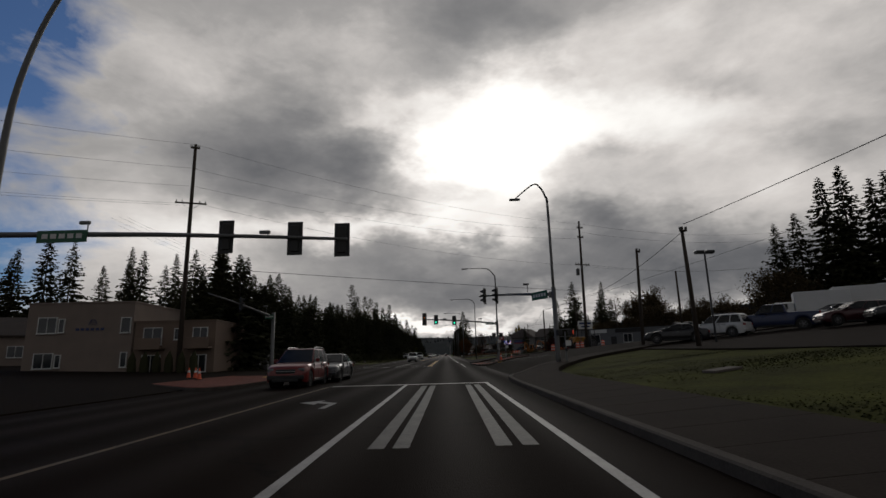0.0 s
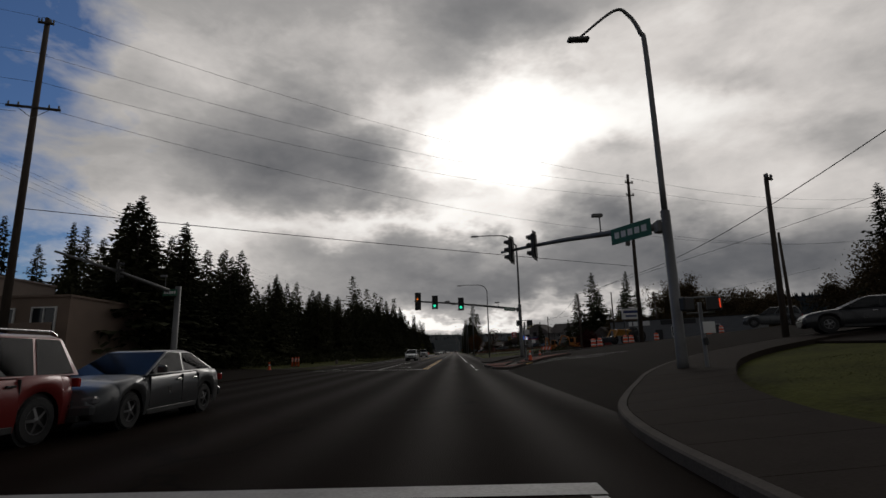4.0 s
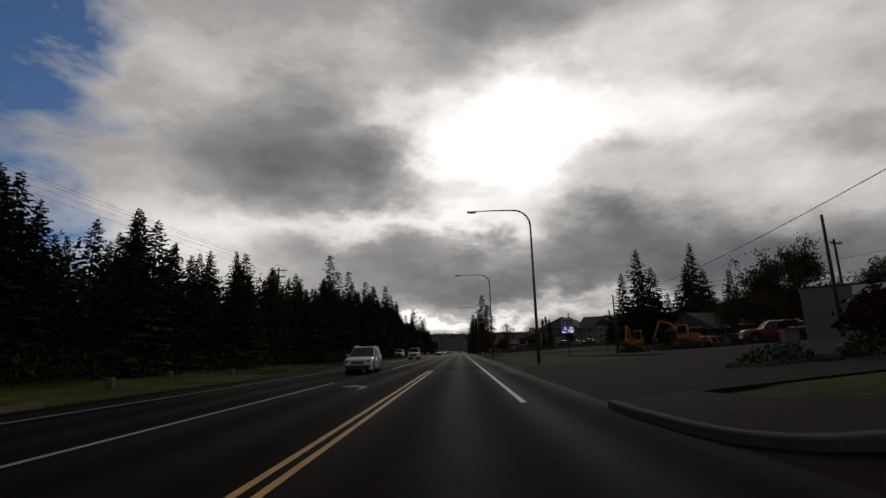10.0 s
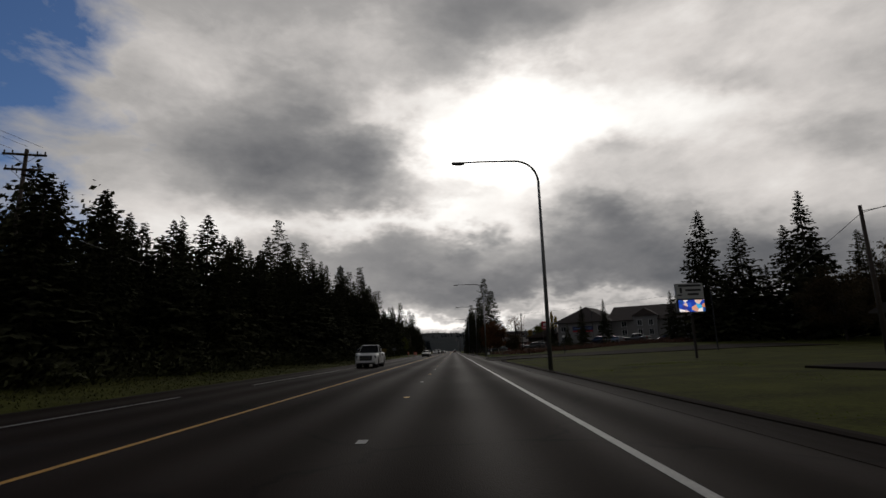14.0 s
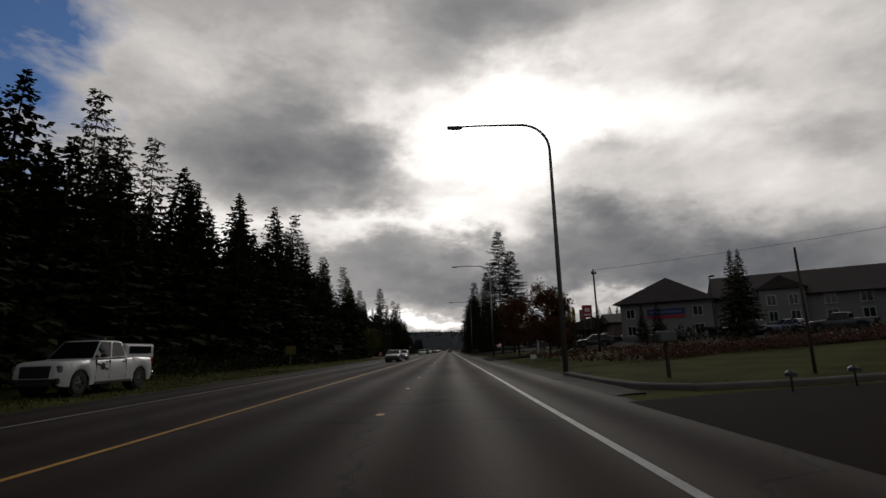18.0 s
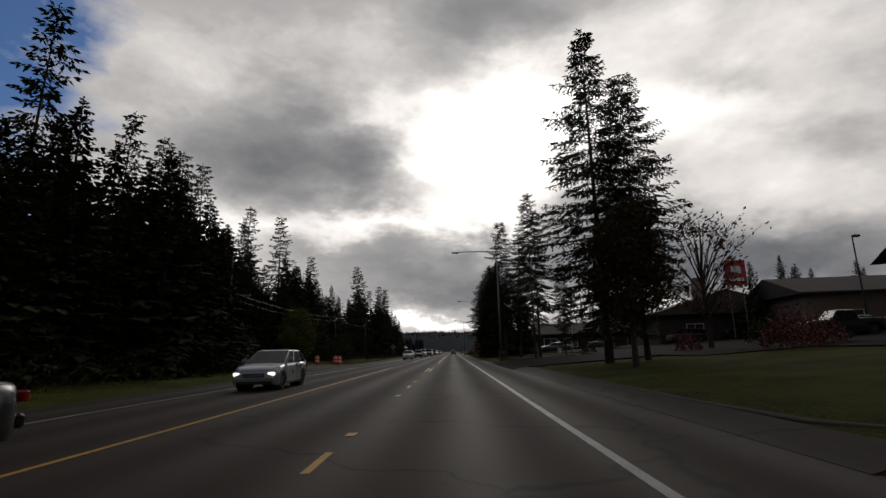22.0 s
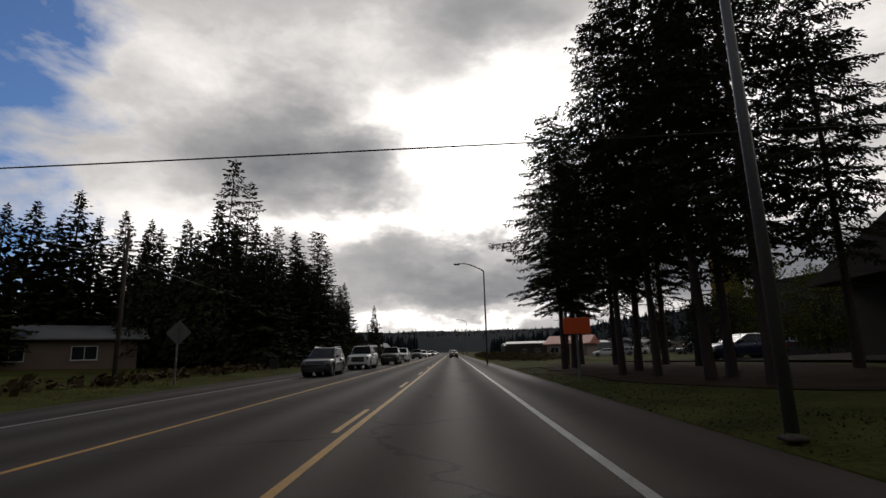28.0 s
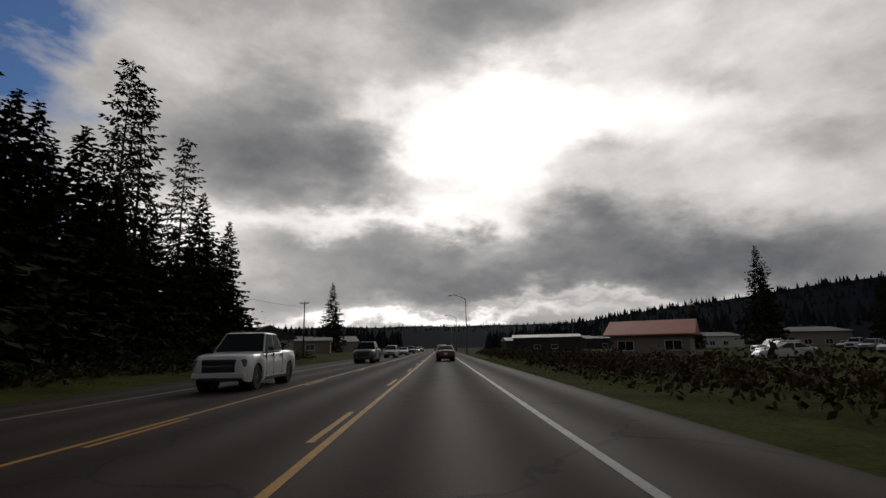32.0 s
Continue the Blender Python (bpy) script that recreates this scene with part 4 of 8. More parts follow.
def old_fir_meshes(seed, h=21.0, r=4.6, bare=0.18, boughs=105, laterals=9, ragged=0.5, lean=0.0, droop=0.30, needle=0.30, stubs=14, material=None, broad=0.8):
    """An open-grown fir: single boughs of uneven length that sag and lift at the tip, side shoots on both sides, hanging sprays."""
    rnd = random.Random(seed)
    bm = bmesh.new()
    bend = [rnd.uniform(-0.25, 0.25) for _ in range(3)]
    axis = lambda t: Vector((lean * t * t * 2 + bend[0] * math.sin(t * 3), bend[1] * math.sin(t * 2.5), t * h))
    tube(bm, [axis(i / 9) for i in range(10)], [max(0.02, 0.0095 * h * (1 - i / 9.2) + (0.04 if i == 0 else 0)) for i in range(10)], 8)
    for k in range(stubs):  # dead limbs on the bare stem
        t = bare * rnd.uniform(0.45, 1.25)
        a = rnd.uniform(0, 6.28)
        p = axis(t)
        ln = rnd.uniform(0.4, 1.5)
        tube(bm, [p, p + Vector((math.cos(a) * ln, math.sin(a) * ln, rnd.uniform(-0.3, 0.15) * ln))], [0.035, 0.012], 4, caps=False)
    V, F = [], []

    def tuft(p, d, ln, w):
        s = d.cross(Vector((rnd.uniform(-0.4, 0.4), rnd.uniform(-0.4, 0.4), 1)))
        s = s.normalized() if s.length > 1e-3 else Vector((1, 0, 0))
        mid = p + d * ln * 0.5
        tip = p + d * ln + Vector((0, 0, -0.18 * ln))
        i = len(V)
        V.extend((p, mid + s * w, tip, mid - s * w, mid + Vector((0, 0, -1.6 * w))))
        F.extend(((i, i + 1, i + 2, i + 3), (i, i + 4, i + 2)))

    for k in range(boughs):
        u = (k + rnd.uniform(-0.5, 1.2)) / boughs
        t = min(0.985, max(bare, bare + (1 - bare) * u))
        x = (t - bare) / (1 - bare)
        prof = (1 - x) ** broad * (0.45 + 0.55 * min(1.0, x / 0.22))
        ang = k * 2.399963 + rnd.uniform(-0.6, 0.6)
        open_ = 0.5 + 0.5 * noise.noise((math.cos(ang) * 1.4 + seed * 3.1, math.sin(ang) * 1.4, t * h * 0.28))
        length = r * prof * (1 - ragged + 2.0 * ragged * open_) * rnd.uniform(0.7, 1.15) + 0.25
        if rnd.random() < 0.25 * ragged:
            length *= 0.45
        rise = 0.55 * x - 0.12 + rnd.uniform(-0.12, 0.12)
        out = Vector((math.cos(ang), math.sin(ang), 0))
        sag = droop * rnd.uniform(0.6, 1.3)
        at = lambda f: axis(t) + out * length * f + Vector((0, 0, length * (rise * f - sag * (1.7 * f * f - 1.15 * f ** 3))))
        tube(bm, [at(0), at(0.35), at(0.8)], [0.006 * length + 0.014, 0.005 * length + 0.008, 0.006], 3, caps=False)
        n = max(3, int(laterals * (0.3 + 0.7 * min(1.0, length / 3.2))))
        for j in range(n):
            f = 0.16 + 0.84 * (j + rnd.random()) / n
            p = at(min(1.0, f))
            side = length * 0.34 * (1.12 - f) * rnd.uniform(0.6, 1.3) + 0.22
            for sg in (-1, 1):
                yaw = ang + sg * rnd.uniform(0.55, 1.2)
                d = Vector((math.cos(yaw), math.sin(yaw), rnd.uniform(-0.45, 0.08))).normalized()
                m = max(1, int(side / (needle * 0.62)))
                for q in range(m):
                    g = (q + 0.3 * rnd.random()) / m
                    pp = p + d * side * g + Vector((0, 0, -0.16 * side * g * g))
                    yaw2 = yaw + rnd.uniform(-0.8, 0.8)
                    dd = Vector((math.cos(yaw2), math.sin(yaw2), rnd.uniform(-0.75, 0.15))).normalized()
                    tuft(pp, dd, needle * rnd.uniform(0.8, 1.5), needle * rnd.uniform(0.15, 0.28))
        tuft(at(0.96), (out + Vector((0, 0, 0.1))).normalized(), needle * 1.5, needle * 0.25)
    top = axis(1.0)
    for k in range(16):
        a = k * 2.4
        tuft(top + Vector((0, 0, -0.16 * k)), Vector((math.cos(a) * 0.7, math.sin(a) * 0.7, 0.5)), 0.22 + 0.045 * k, 0.05 + 0.004 * k)
    trunk = mesh_of(bm, "trunk")
    trunk.materials.append(BARK)
    return trunk, mesh_from(V, F, "crown", material or NEEDLES)


CONIFERS = {}


def conifer(kind, x, y, h, label, width=1.0, turn=None, z=None):
    """A fir at its place; alike firs share their meshes."""
    if kind not in CONIFERS:
        CONIFERS[kind] = ((old_fir_meshes if "boughs" in FIRKINDS[kind] else conifer_meshes)(**FIRKINDS[kind]), FIRKINDS[kind]["h"])
    (trunk, crown), h0 = CONIFERS[kind]
    s = h / h0
    rz = random.uniform(0, 360) if turn is None else turn
    t = thing("fir_tree", pose(x, y, (gz(x, y) if z is None else z) - 0.15, 0, 0, rz) @ Matrix.Diagonal((s * width, s * width, s, 1)), label, "tree", "firs beside the road")
    part("trunk", trunk, None, t)
    part("crown", crown, None, t)
    return t


FIRKINDS = {
    "a": dict(seed=1, h=18.0, r=4.4, bare=0.05, levels=22, per=9, twigs=9, ragged=0.30, size0=0.42, size1=0.12, fat=0.40),
    "b": dict(seed=2, h=18.0, r=4.0, bare=0.05, levels=22, per=9, twigs=9, ragged=0.34, material=NEEDLES2, size0=0.42, size1=0.12, fat=0.40),
    "c": dict(seed=3, h=18.0, r=4.6, bare=0.06, levels=20, per=9, twigs=9, ragged=0.40, size0=0.42, size1=0.12, fat=0.40),
    "d": dict(seed=4, h=18.0, r=3.6, bare=0.06, levels=24, per=8, twigs=9, ragged=0.34, size0=0.42, size1=0.12, fat=0.38),
    "e": dict(seed=5, h=18.0, r=3.8, bare=0.14, levels=18, per=8, twigs=9, ragged=0.50, lean=0.4, size0=0.42, size1=0.13, fat=0.38),
    "full": dict(seed=11, h=21.0, r=4.8, bare=0.09, boughs=150, laterals=16, ragged=0.42, droop=0.26, needle=0.20, broad=0.85),
    "near": dict(seed=12, h=21.0, r=3.9, bare=0.22, boughs=150, laterals=15, ragged=0.50, droop=0.32, needle=0.20, broad=0.55),
    "near2": dict(seed=17, h=21.0, r=3.6, bare=0.24, boughs=135, laterals=15, ragged=0.58, droop=0.36, needle=0.20, broad=0.5, lean=0.25),
    "slim2": dict(seed=14, h=21.0, r=3.2, bare=0.25, boughs=88, laterals=13, ragged=0.58, lean=-0.3, droop=0.40, needle=0.21, broad=0.6),
    "tall": dict(seed=18, h=24.0, r=3.6, bare=0.10, boughs=130, laterals=9, ragged=0.50, droop=0.30, needle=0.38, broad=0.75, stubs=6),
    "tall2": dict(seed=19, h=24.0, r=3.9, bare=0.08, boughs=120, laterals=9, ragged=0.60, droop=0.34, needle=0.40, broad=0.7, stubs=6, lean=0.4),
    "bushy": dict(seed=15, h=16.0, r=4.2, bare=0.03, levels=38, per=10, twigs=14, ragged=0.30, droop=0.25, size0=0.34, size1=0.06, fat=0.36, core=380),
}


def broad_meshes(seed, h, r, leaves, material, leaf=0.32, trunk_h=0.22):
    """A leafy tree: a trunk, limbs that spread into an egg-shaped crown, and leaves in clumps round the twigs."""
    rnd = random.Random(seed)
    bm = bmesh.new()
    lean = Vector((rnd.uniform(-0.05, 0.05) * h, rnd.uniform(-0.05, 0.05) * h, 0))
    spine = lambda t: Vector((lean.x * t * t, lean.y * t * t, h * 0.86 * t))
    tube(bm, [spine(i / 6) for i in range(7)], [(0.017 * h + 0.03) * (1 - 0.9 * i / 6) for i in range(7)], 8)
    spots = []
    n = 46
    for k in range(n):
        zf = rnd.uniform(-0.85, 1.0)
        ring = math.sqrt(max(0.0, 1 - zf * zf)) * rnd.uniform(0.55, 1.02)
        a = k * 2.399 + rnd.uniform(-0.5, 0.5)
        cz = h * (trunk_h + (1 - trunk_h) * 0.52)
        tip = Vector((math.cos(a) * ring * r, math.sin(a) * ring * r, cz + zf * h * (1 - trunk_h) * 0.48))
        root = spine(min(0.95, max(trunk_h * 0.9, (tip.z / h) * 0.62)))
        mid = root.lerp(tip, 0.5) + Vector((rnd.uniform(-0.2, 0.2), rnd.uniform(-0.2, 0.2), 0.06 * h * rnd.random()))
        tube(bm, [root, mid, tip], [0.006 * h, 0.004 * h, 0.0015 * h], 4, caps=False)
        for f in (0.45, 0.7, 0.9, 1.0):
            spots.append((mid.lerp(tip, f), 0.10 * r + 0.12))
        for _ in range(2):
            q = tip + Vector((rnd.gauss(0, 1), rnd.gauss(0, 1), rnd.gauss(0.2, 0.9))) * r * 0.17
            tube(bm, [mid.lerp(tip, 0.6), q], [0.002 * h, 0.001 * h], 3, caps=False)
            spots.append((q, 0.08 * r + 0.10))
    wood = mesh_of(bm, "trunk")
    wood.materials.append(BARK)
    V, F = [], []
    per = max(3, int(leaves / len(spots)))
    for c, spread in spots:
        for _ in range(rnd.randint(per // 2, per + per // 2)):
            p = c + Vector((rnd.gauss(0, 1), rnd.gauss(0, 1), rnd.gauss(0, 0.8))) * spread
            nn = Vector((rnd.gauss(0, 1), rnd.gauss(0, 1), rnd.gauss(0, 1))).normalized()
            s = nn.orthogonal().normalized()
            e = nn.cross(s)
            w = leaf * rnd.uniform(0.5, 1.2)
            i = len(V)
            V.extend((p - s * w, p + e * w * 0.5, p + s * w, p - e * w * 0.5))
            F.append((i, i + 1, i + 2, i + 3))
    return wood, mesh_from(V, F, "crown", material)


BROAD = {}


def broad_tree(kind, x, y, h, r, label, material, leaves=3500, leaf=0.30, name="leafy_tree", category="tree", trunk_h=0.22, group=""):
    key = (kind, material.name)
    if key not in BROAD:
        BROAD[key] = (broad_meshes(len(BROAD) + 31, h, r, leaves, material, leaf, trunk_h), h, r)
    (wood, crown), h0, r0 = BROAD[key]
    t = thing(name, pose(x, y, gz(x, y) - 0.1, 0, 0, random.uniform(0, 360)) @ Matrix.Diagonal((r / r0, r / r0, h / h0, 1)), label, category, group)
    part("trunk", wood, None, t)
    part("crown", crown, None, t)
    return t


def clump_stuff(name, spots, material, label, category="undergrowth", leaf=0.21):
    """Low growth nobody could count: leaves scattered in mounds; spots: (x, y, radius, height, number)."""
    rnd = random.Random(len(spots) * 7 + len(name))
    V, F = [], []
    for x, y, r, h, n in spots:
        z0 = gz(x, y) - 0.05
        for _ in range(n):
            a, q = rnd.uniform(0, 2 * math.pi), math.sqrt(rnd.random())
            top = h * (1 - 0.75 * q * q) * rnd.uniform(0.65, 1.1)
            px, py = x + math.cos(a) * q * r, y + math.sin(a) * q * r
            p = Vector((px, py, z0 + top * math.sqrt(rnd.random())))
            nn = Vector((rnd.gauss(0, 1), rnd.gauss(0, 1), rnd.gauss(0, 1))).normalized()
            s = nn.orthogonal().normalized()
            e = nn.cross(s)
            w = leaf * rnd.uniform(0.5, 1.4)
            i = len(V)
            V.extend((p - s * w, p + e * w * 0.55, p + s * w, p - e * w * 0.55))
            F.append((i, i + 1, i + 2, i + 3))
    return tagged(part(name, mesh_from(V, F, name, material), None, None), label, category, "", "stuff")


def grass_stuff(name, area, n, material, label, hmin=0.05, hmax=0.16, seed=1, keep=None):
    rnd = random.Random(seed)
    x0, x1, y0, y1 = area
    V, F = [], []
    for _ in range(n):
        x, y = rnd.uniform(x0, x1), rnd.uniform(y0, y1)
        if keep and not keep(x, y):
            continue
        z = ground_z(x, y) - 0.02
        a = rnd.uniform(0, math.pi * 2)
        w, h = rnd.uniform(0.02, 0.05), rnd.uniform(hmin, hmax) * (0.6 + 0.8 * noise.noise((x * 0.4, y * 0.4, 5)) ** 2)
        lx, ly = math.cos(a + 1.3) * h * 0.7, math.sin(a + 1.3) * h * 0.7
        i = len(V)
        V.extend(((x - math.cos(a) * w, y - math.sin(a) * w, z), (x + math.cos(a) * w, y + math.sin(a) * w, z), (x + lx, y + ly, z + h)))
        F.append((i, i + 1, i + 2))
    return tagged(part(name, mesh_from(V, F, name, material), None, None), label, "grass", "", "stuff")


# the forest along the left side
FOREST_H = [(40, 15), (60, 15.2), (90, 14.6), (105, 13.6), (120, 14.5), (160, 15.5), (200, 16.5), (235, 17.5), (275, 17), (300, 16), (318, 16), (345, 14.5), (365, 14.5), (374, 16), (390, 17), (405, 16), (420, 15), (440, 14)]
FOREST_CAP = [(60, 0.56), (78, 0.54), (90, 0.43), (120, 0.46), (165, 0.56), (205, 0.74), (225, 0.80), (260, 0.86), (299, 0.55), (310, 0.72), (325, 0.72), (337, 0.62), (355, 0.8), (500, 0.8)]
rng = random.Random(77)
FOREST_LABEL = "dark dense fir in the roadside wood"
for row, (bx, step) in enumerate(((-20.5, 6.0), (-25.0, 5.0), (-30.5, 5.3), (-37.0, 8.2))):
    y = 66.0 + row * 2
    while y < 446:
        gap = (281 < y < 296) or (row in (1, 2) and 296 < y < 311) or (row < 2 and 338 < y < 371) or (row == 2 and 350 < y < 372) or (row == 0 and (432 < y or 296 < y < 338))
        inset = 1.5 if y < 130 else 0
        if not gap:
            x = bx - inset + rng.uniform(-1.8, 1.8)
            h = lerp_keys(FOREST_H, y) * rng.uniform(0.78, 1.12) * (0.80 if row == 0 else 0.95 + 0.05 * row)
            if rng.random() < 0.2 and y > 140:
                h *= 1.22
            h = min(h, 1.3 + lerp_keys(FOREST_CAP, y) * -x * rng.uniform(0.82, 1.06))
            conifer(rng.choice("abcdeab" if row else "aabcac"), x, y, h, FOREST_LABEL, rng.uniform(1.05, 1.5), rng.uniform(0, 360))
        y += step * rng.uniform(0.7, 1.3)
# tall firs that stand out of the wood
for k, (x, y, h) in enumerate(((-36.5, 232, 28), (-39, 231, 28), (-42, 229, 33), (-30, 266, 27.5), (-26, 276, 21), (-27, 283, 20.5), (-32, 326, 27), (-33, 313, 22.5), (-28, 333, 20.5), (-29.5, 389, 28), (-28, 404, 22), (-27.5, 425, 26), (-26, 430, 23), (-30, 396, 26.5), (-24, 417, 24), (-45.5, 314.8, 36), (-43, 316, 33.8), (-44, 306.6, 29), (-36.6, 322, 27.8), (-31, 277.5, 24.5))):
    conifer(("tall", "tall2")[k % 2], x, y, h, "tall ragged fir rising out of the wood", 1.0)
for k, (x, y, h) in enumerate(((-36, 288, 19), (-41, 294, 21), (-43, 284, 20), (-38, 299, 20), (-40, 305, 21), (-33, 295.5, 16), (-24.5, 311.5, 15), (-37.5, 311, 21), (-22.5, 299.5, 11), (-24.0, 306, 13), (-36, 301, 21), (-34.5, 307.5, 20), (-40, 321, 24), (-44, 328, 25), (-38, 326.5, 21), (-47, 334, 25))):
    conifer("acb"[k % 3], x, y, h, "dark fir behind the side lane", 1.5)
for k, (x, y, h) in enumerate(((-46, 366, 17), (-51, 372, 19), (-47, 379, 18.5), (-43, 384, 18), (-41, 375, 15.5), (-38, 388, 17.5), (-40, 352, 17), (-44, 346, 18))):
    conifer("bca"[k % 3], x, y, h, "fir in the wood behind the bungalow", 1.35)
clump_stuff("thicket", [(-35 + rng.uniform(-2, 2), 296 + 1.6 * i, 2.6, rng.uniform(7, 11), 1300) for i in range(10)] + [(-37 - 2.2 * i, 290 + rng.uniform(-6, 6), 2.6, rng.uniform(6, 11), 1300) for i in range(9)], NEEDLES, "dense dark young growth behind the side lane", leaf=0.17)
clump_stuff("evergreen_shrubs", [(x, y, r, h, 1500) for x, y, r, h in ((-17.6, 312, 2.0, 4.0), (-19.0, 315, 2.2, 4.6), (-18.2, 320.5, 1.8, 3.2), (-21.0, 308.5, 1.8, 2.6), (-20.2, 324, 2.2, 3.6))], LEAVES, "dark rounded shrubs before the wood", "shrub", 0.11)
conifer("a", -30, 522, 19.5, "lone fir on the open ground")
for k, (x, y, h, w) in enumerate(((-21.4, 52.0, 12.0, 1.5), (-24.6, 56.0, 13.2, 1.4), (-20.8, 57.5, 9.5, 1.5), (-28.5, 63, 16, 1.4), (-23, 63, 10.5, 1.5), (-35, 68, 13, 1.2), (-46, 95, 18.5, 1.0), (-51.4, 95, 20.5, 1.0), (-57.4, 95, 21, 1.0), (-60.5, 96, 22, 0.9), (-71.3, 95, 23.2, 0.9), (-75.2, 94, 24.5, 1.1), (-48.2, 98, 19, 1), (-82.3, 95, 22, 1.1), (-105, 90, 18, 1), (-118, 98, 20, 1), (-66.1, 96, 18.5, 1), (-85, 97, 20.5, 1), (-54.4, 97, 18.5, 1), (-63, 99, 20, 1), (-112, 86, 16, 1))):
    conifer("abcd"[k % 4], x, y, h, "fir behind the low buildings", w)
spots = []
for i in range(175):
    y = 64 + i * 2.2
    if 280 < y < 297 or 340 < y < 371:
        continue
    for x, h in ((-17.8, 1.8), (-20.0, 4.2), (-23.5, 6.5)):
        spots.append((x - (2.0 if y < 130 else 4.0 if 296 < y < 339 else 0) + rng.uniform(-1, 1), y + rng.uniform(-1, 1), rng.uniform(1.6, 2.6), h * rng.uniform(0.6, 1.3), 130))
thicket = []
for i in range(150):
    y = 60 + i * 2.5
    if not 279 < y < 311:
        for x in (-25.5, -31.0):
            if not 338 < y < 372:
                thicket.append((x + rng.uniform(-1.5, 1.5), y, 2.8, lerp_keys(FOREST_H, y) * rng.uniform(0.66, 0.9) * (0.82 if y < 130 else 1.0), 1100))
clump_stuff("thicket", thicket, NEEDLES, "dense dark young growth inside the wood", leaf=0.23)
clump_stuff("undergrowth", spots, LEAVES, "dark tangled undergrowth at the edge of the wood", leaf=0.13)
clump_stuff("dry_brush", [(-17.0 + rng.uniform(-1.2, 0.8), 335 + i * 1.7, 1.3, 0.7, 34) for i in range(48)], BRAMBLE, "rusty dead bracken before the wood", leaf=0.22)
broad_tree("willow", -18.6, 294.2, 6.6, 2.0, "yellow-green rounded shrub tree", mat("leaves_lime", (0.10, 0.105, 0.020), 0.9, spec=0.1, scale=0.8, fine=9, var=0.4, bump=0, island=0.5), 15000, 0.09, "shrub", "shrub", 0.12)

# right-hand trees
conifer("c", 57.5, 225.5, 30, "tall fir behind the machinery yard", 1.2)
conifer("a", 62.5, 198.5, 26.5, "tall dense fir behind the machinery yard", 1.0)
conifer("d", 46.5, 207, 20, "slim fir behind the machinery yard", 1.2)
for k, (x, y, h) in enumerate(((53.5, 204, 21), (67, 203, 20), (71.5, 199, 19), (50, 203, 14), (64.5, 207, 22))):
    conifer("acba"[k % 4], x, y, h, "dark fir in the clump behind the yard", 1.35)
for x, y, h, r in ((78, 194, 15, 7.5), (60, 190, 10, 5.5), (67, 168, 18.5, 8.0), (84, 160, 15, 9), (96, 172, 14, 8), (74, 150, 12, 6.5), (58, 178, 9, 5), (80, 120, 12, 7), (95, 110, 13, 8)):
    broad_tree("maple", x, y, h, r, "broad rounded maple with autumn leaves", LEAVES_BROWN, 17000, 0.26)
for k, (x, y, h) in enumerate(((54, 80, 18), (57, 79, 19.5), (61, 78, 25), (64.5, 78, 27), (68, 76, 24), (72, 78, 26), (75.5, 74, 25), (80, 76, 27))):
    conifer("acbd"[k % 4], x, y, h, "dark fir above the car lot", 1.15)
for x, y, h, r in ((48, 72, 8, 4.5), (55, 78, 7.5, 5), (42, 100, 7, 4), (36, 128, 6, 3.4), (44, 146, 7, 4)):
    broad_tree("thorn", x, y, h, r, "brown autumn shrub tree", LEAVES_BROWN, 7000, 0.2)
for x, y, h, r in ((9.1, 220, 6.2, 2.2), (8.7, 237.6, 6.9, 2.35)):
    broad_tree("kerbside", x, y, h, r, "round street tree with thinning rust-brown leaves", LEAVES_RUST, 15000, 0.105)
broad_tree("shrubby", 14.7, 239.6, 4.2, 2.0, "tall dark bush beside the mailbox", LEAVES_BROWN, 9000, 0.1, "bush", "shrub", 0.03)
conifer("full", 9.5, 264.5, 22.6, "tall full fir on the lawn", 1.15, 20)
conifer("near", 11.5, 263.6, 18.5, "spreading fir with bare lower trunk", 1.0, 130)
broad_tree("tall_thin", 8.7, 257.8, 7.8, 1.9, "tall slender tree with thinning dark leaves", LEAVES_BROWN, 14000, 0.12)
broad_tree("bare", 19.5, 272, 10.5, 3.4, "half-bare slender tree with rusty leaves", LEAVES_RUST, 1500, 0.18)
conifer("near", 6.6, 296.5, 17.5, "slender ragged fir with bare trunk", 0.85, 10)
conifer("slim2", 8.5, 296.8, 16.5, "slender ragged fir with bare trunk", 0.95, 200)
conifer("near", 9.0, 288.8, 18.7, "big spreading fir with bare lower trunk", 0.8, 80)
conifer("slim2", 10.2, 292.8, 17.5, "slender ragged fir with bare trunk", 1.0, 100)
conifer("near", 12.6, 290.2, 10.5, "spreading fir with bare lower trunk", 0.8, 310)
for k, (x, y, h, w) in enumerate(((6.6, 318.5, 15.5, 0.95), (8.4, 322, 16.5, 1.0), (7.4, 314, 11.5, 0.85), (11.5, 317, 13, 0.9))):
    conifer("bushy", x, y, h, "dense low-branched fir in the roadside row", w)
# the row of firs before the mall, crowns joined above bare trunks
for k, (x, y, h, w) in enumerate(((7.1, 356.1, 20.5, 1.2), (7.9, 357, 19.5, 1.2), (8.9, 348.6, 21, 1.15), (7.3, 346, 20.5, 0.9), (7.9, 343.8, 21.5, 0.9), (8.3, 340.6, 22, 1.0), (8.6, 337.9, 22, 0.95), (13.3, 341, 19.5, 1.0), (9.2, 364.7, 22, 0.88), (10.2, 364.2, 20.5, 1.0), (11.3, 359.5, 20, 1.2), (12.2, 349.5, 21, 1.1), (9.4, 341.4, 21, 1.0), (12.6, 354.4, 20.5, 1.2))):
    conifer(("near", "near2", "slim2")[k % 3], x, y, 0.83 * h, "roadside fir with bare lower trunk", w)
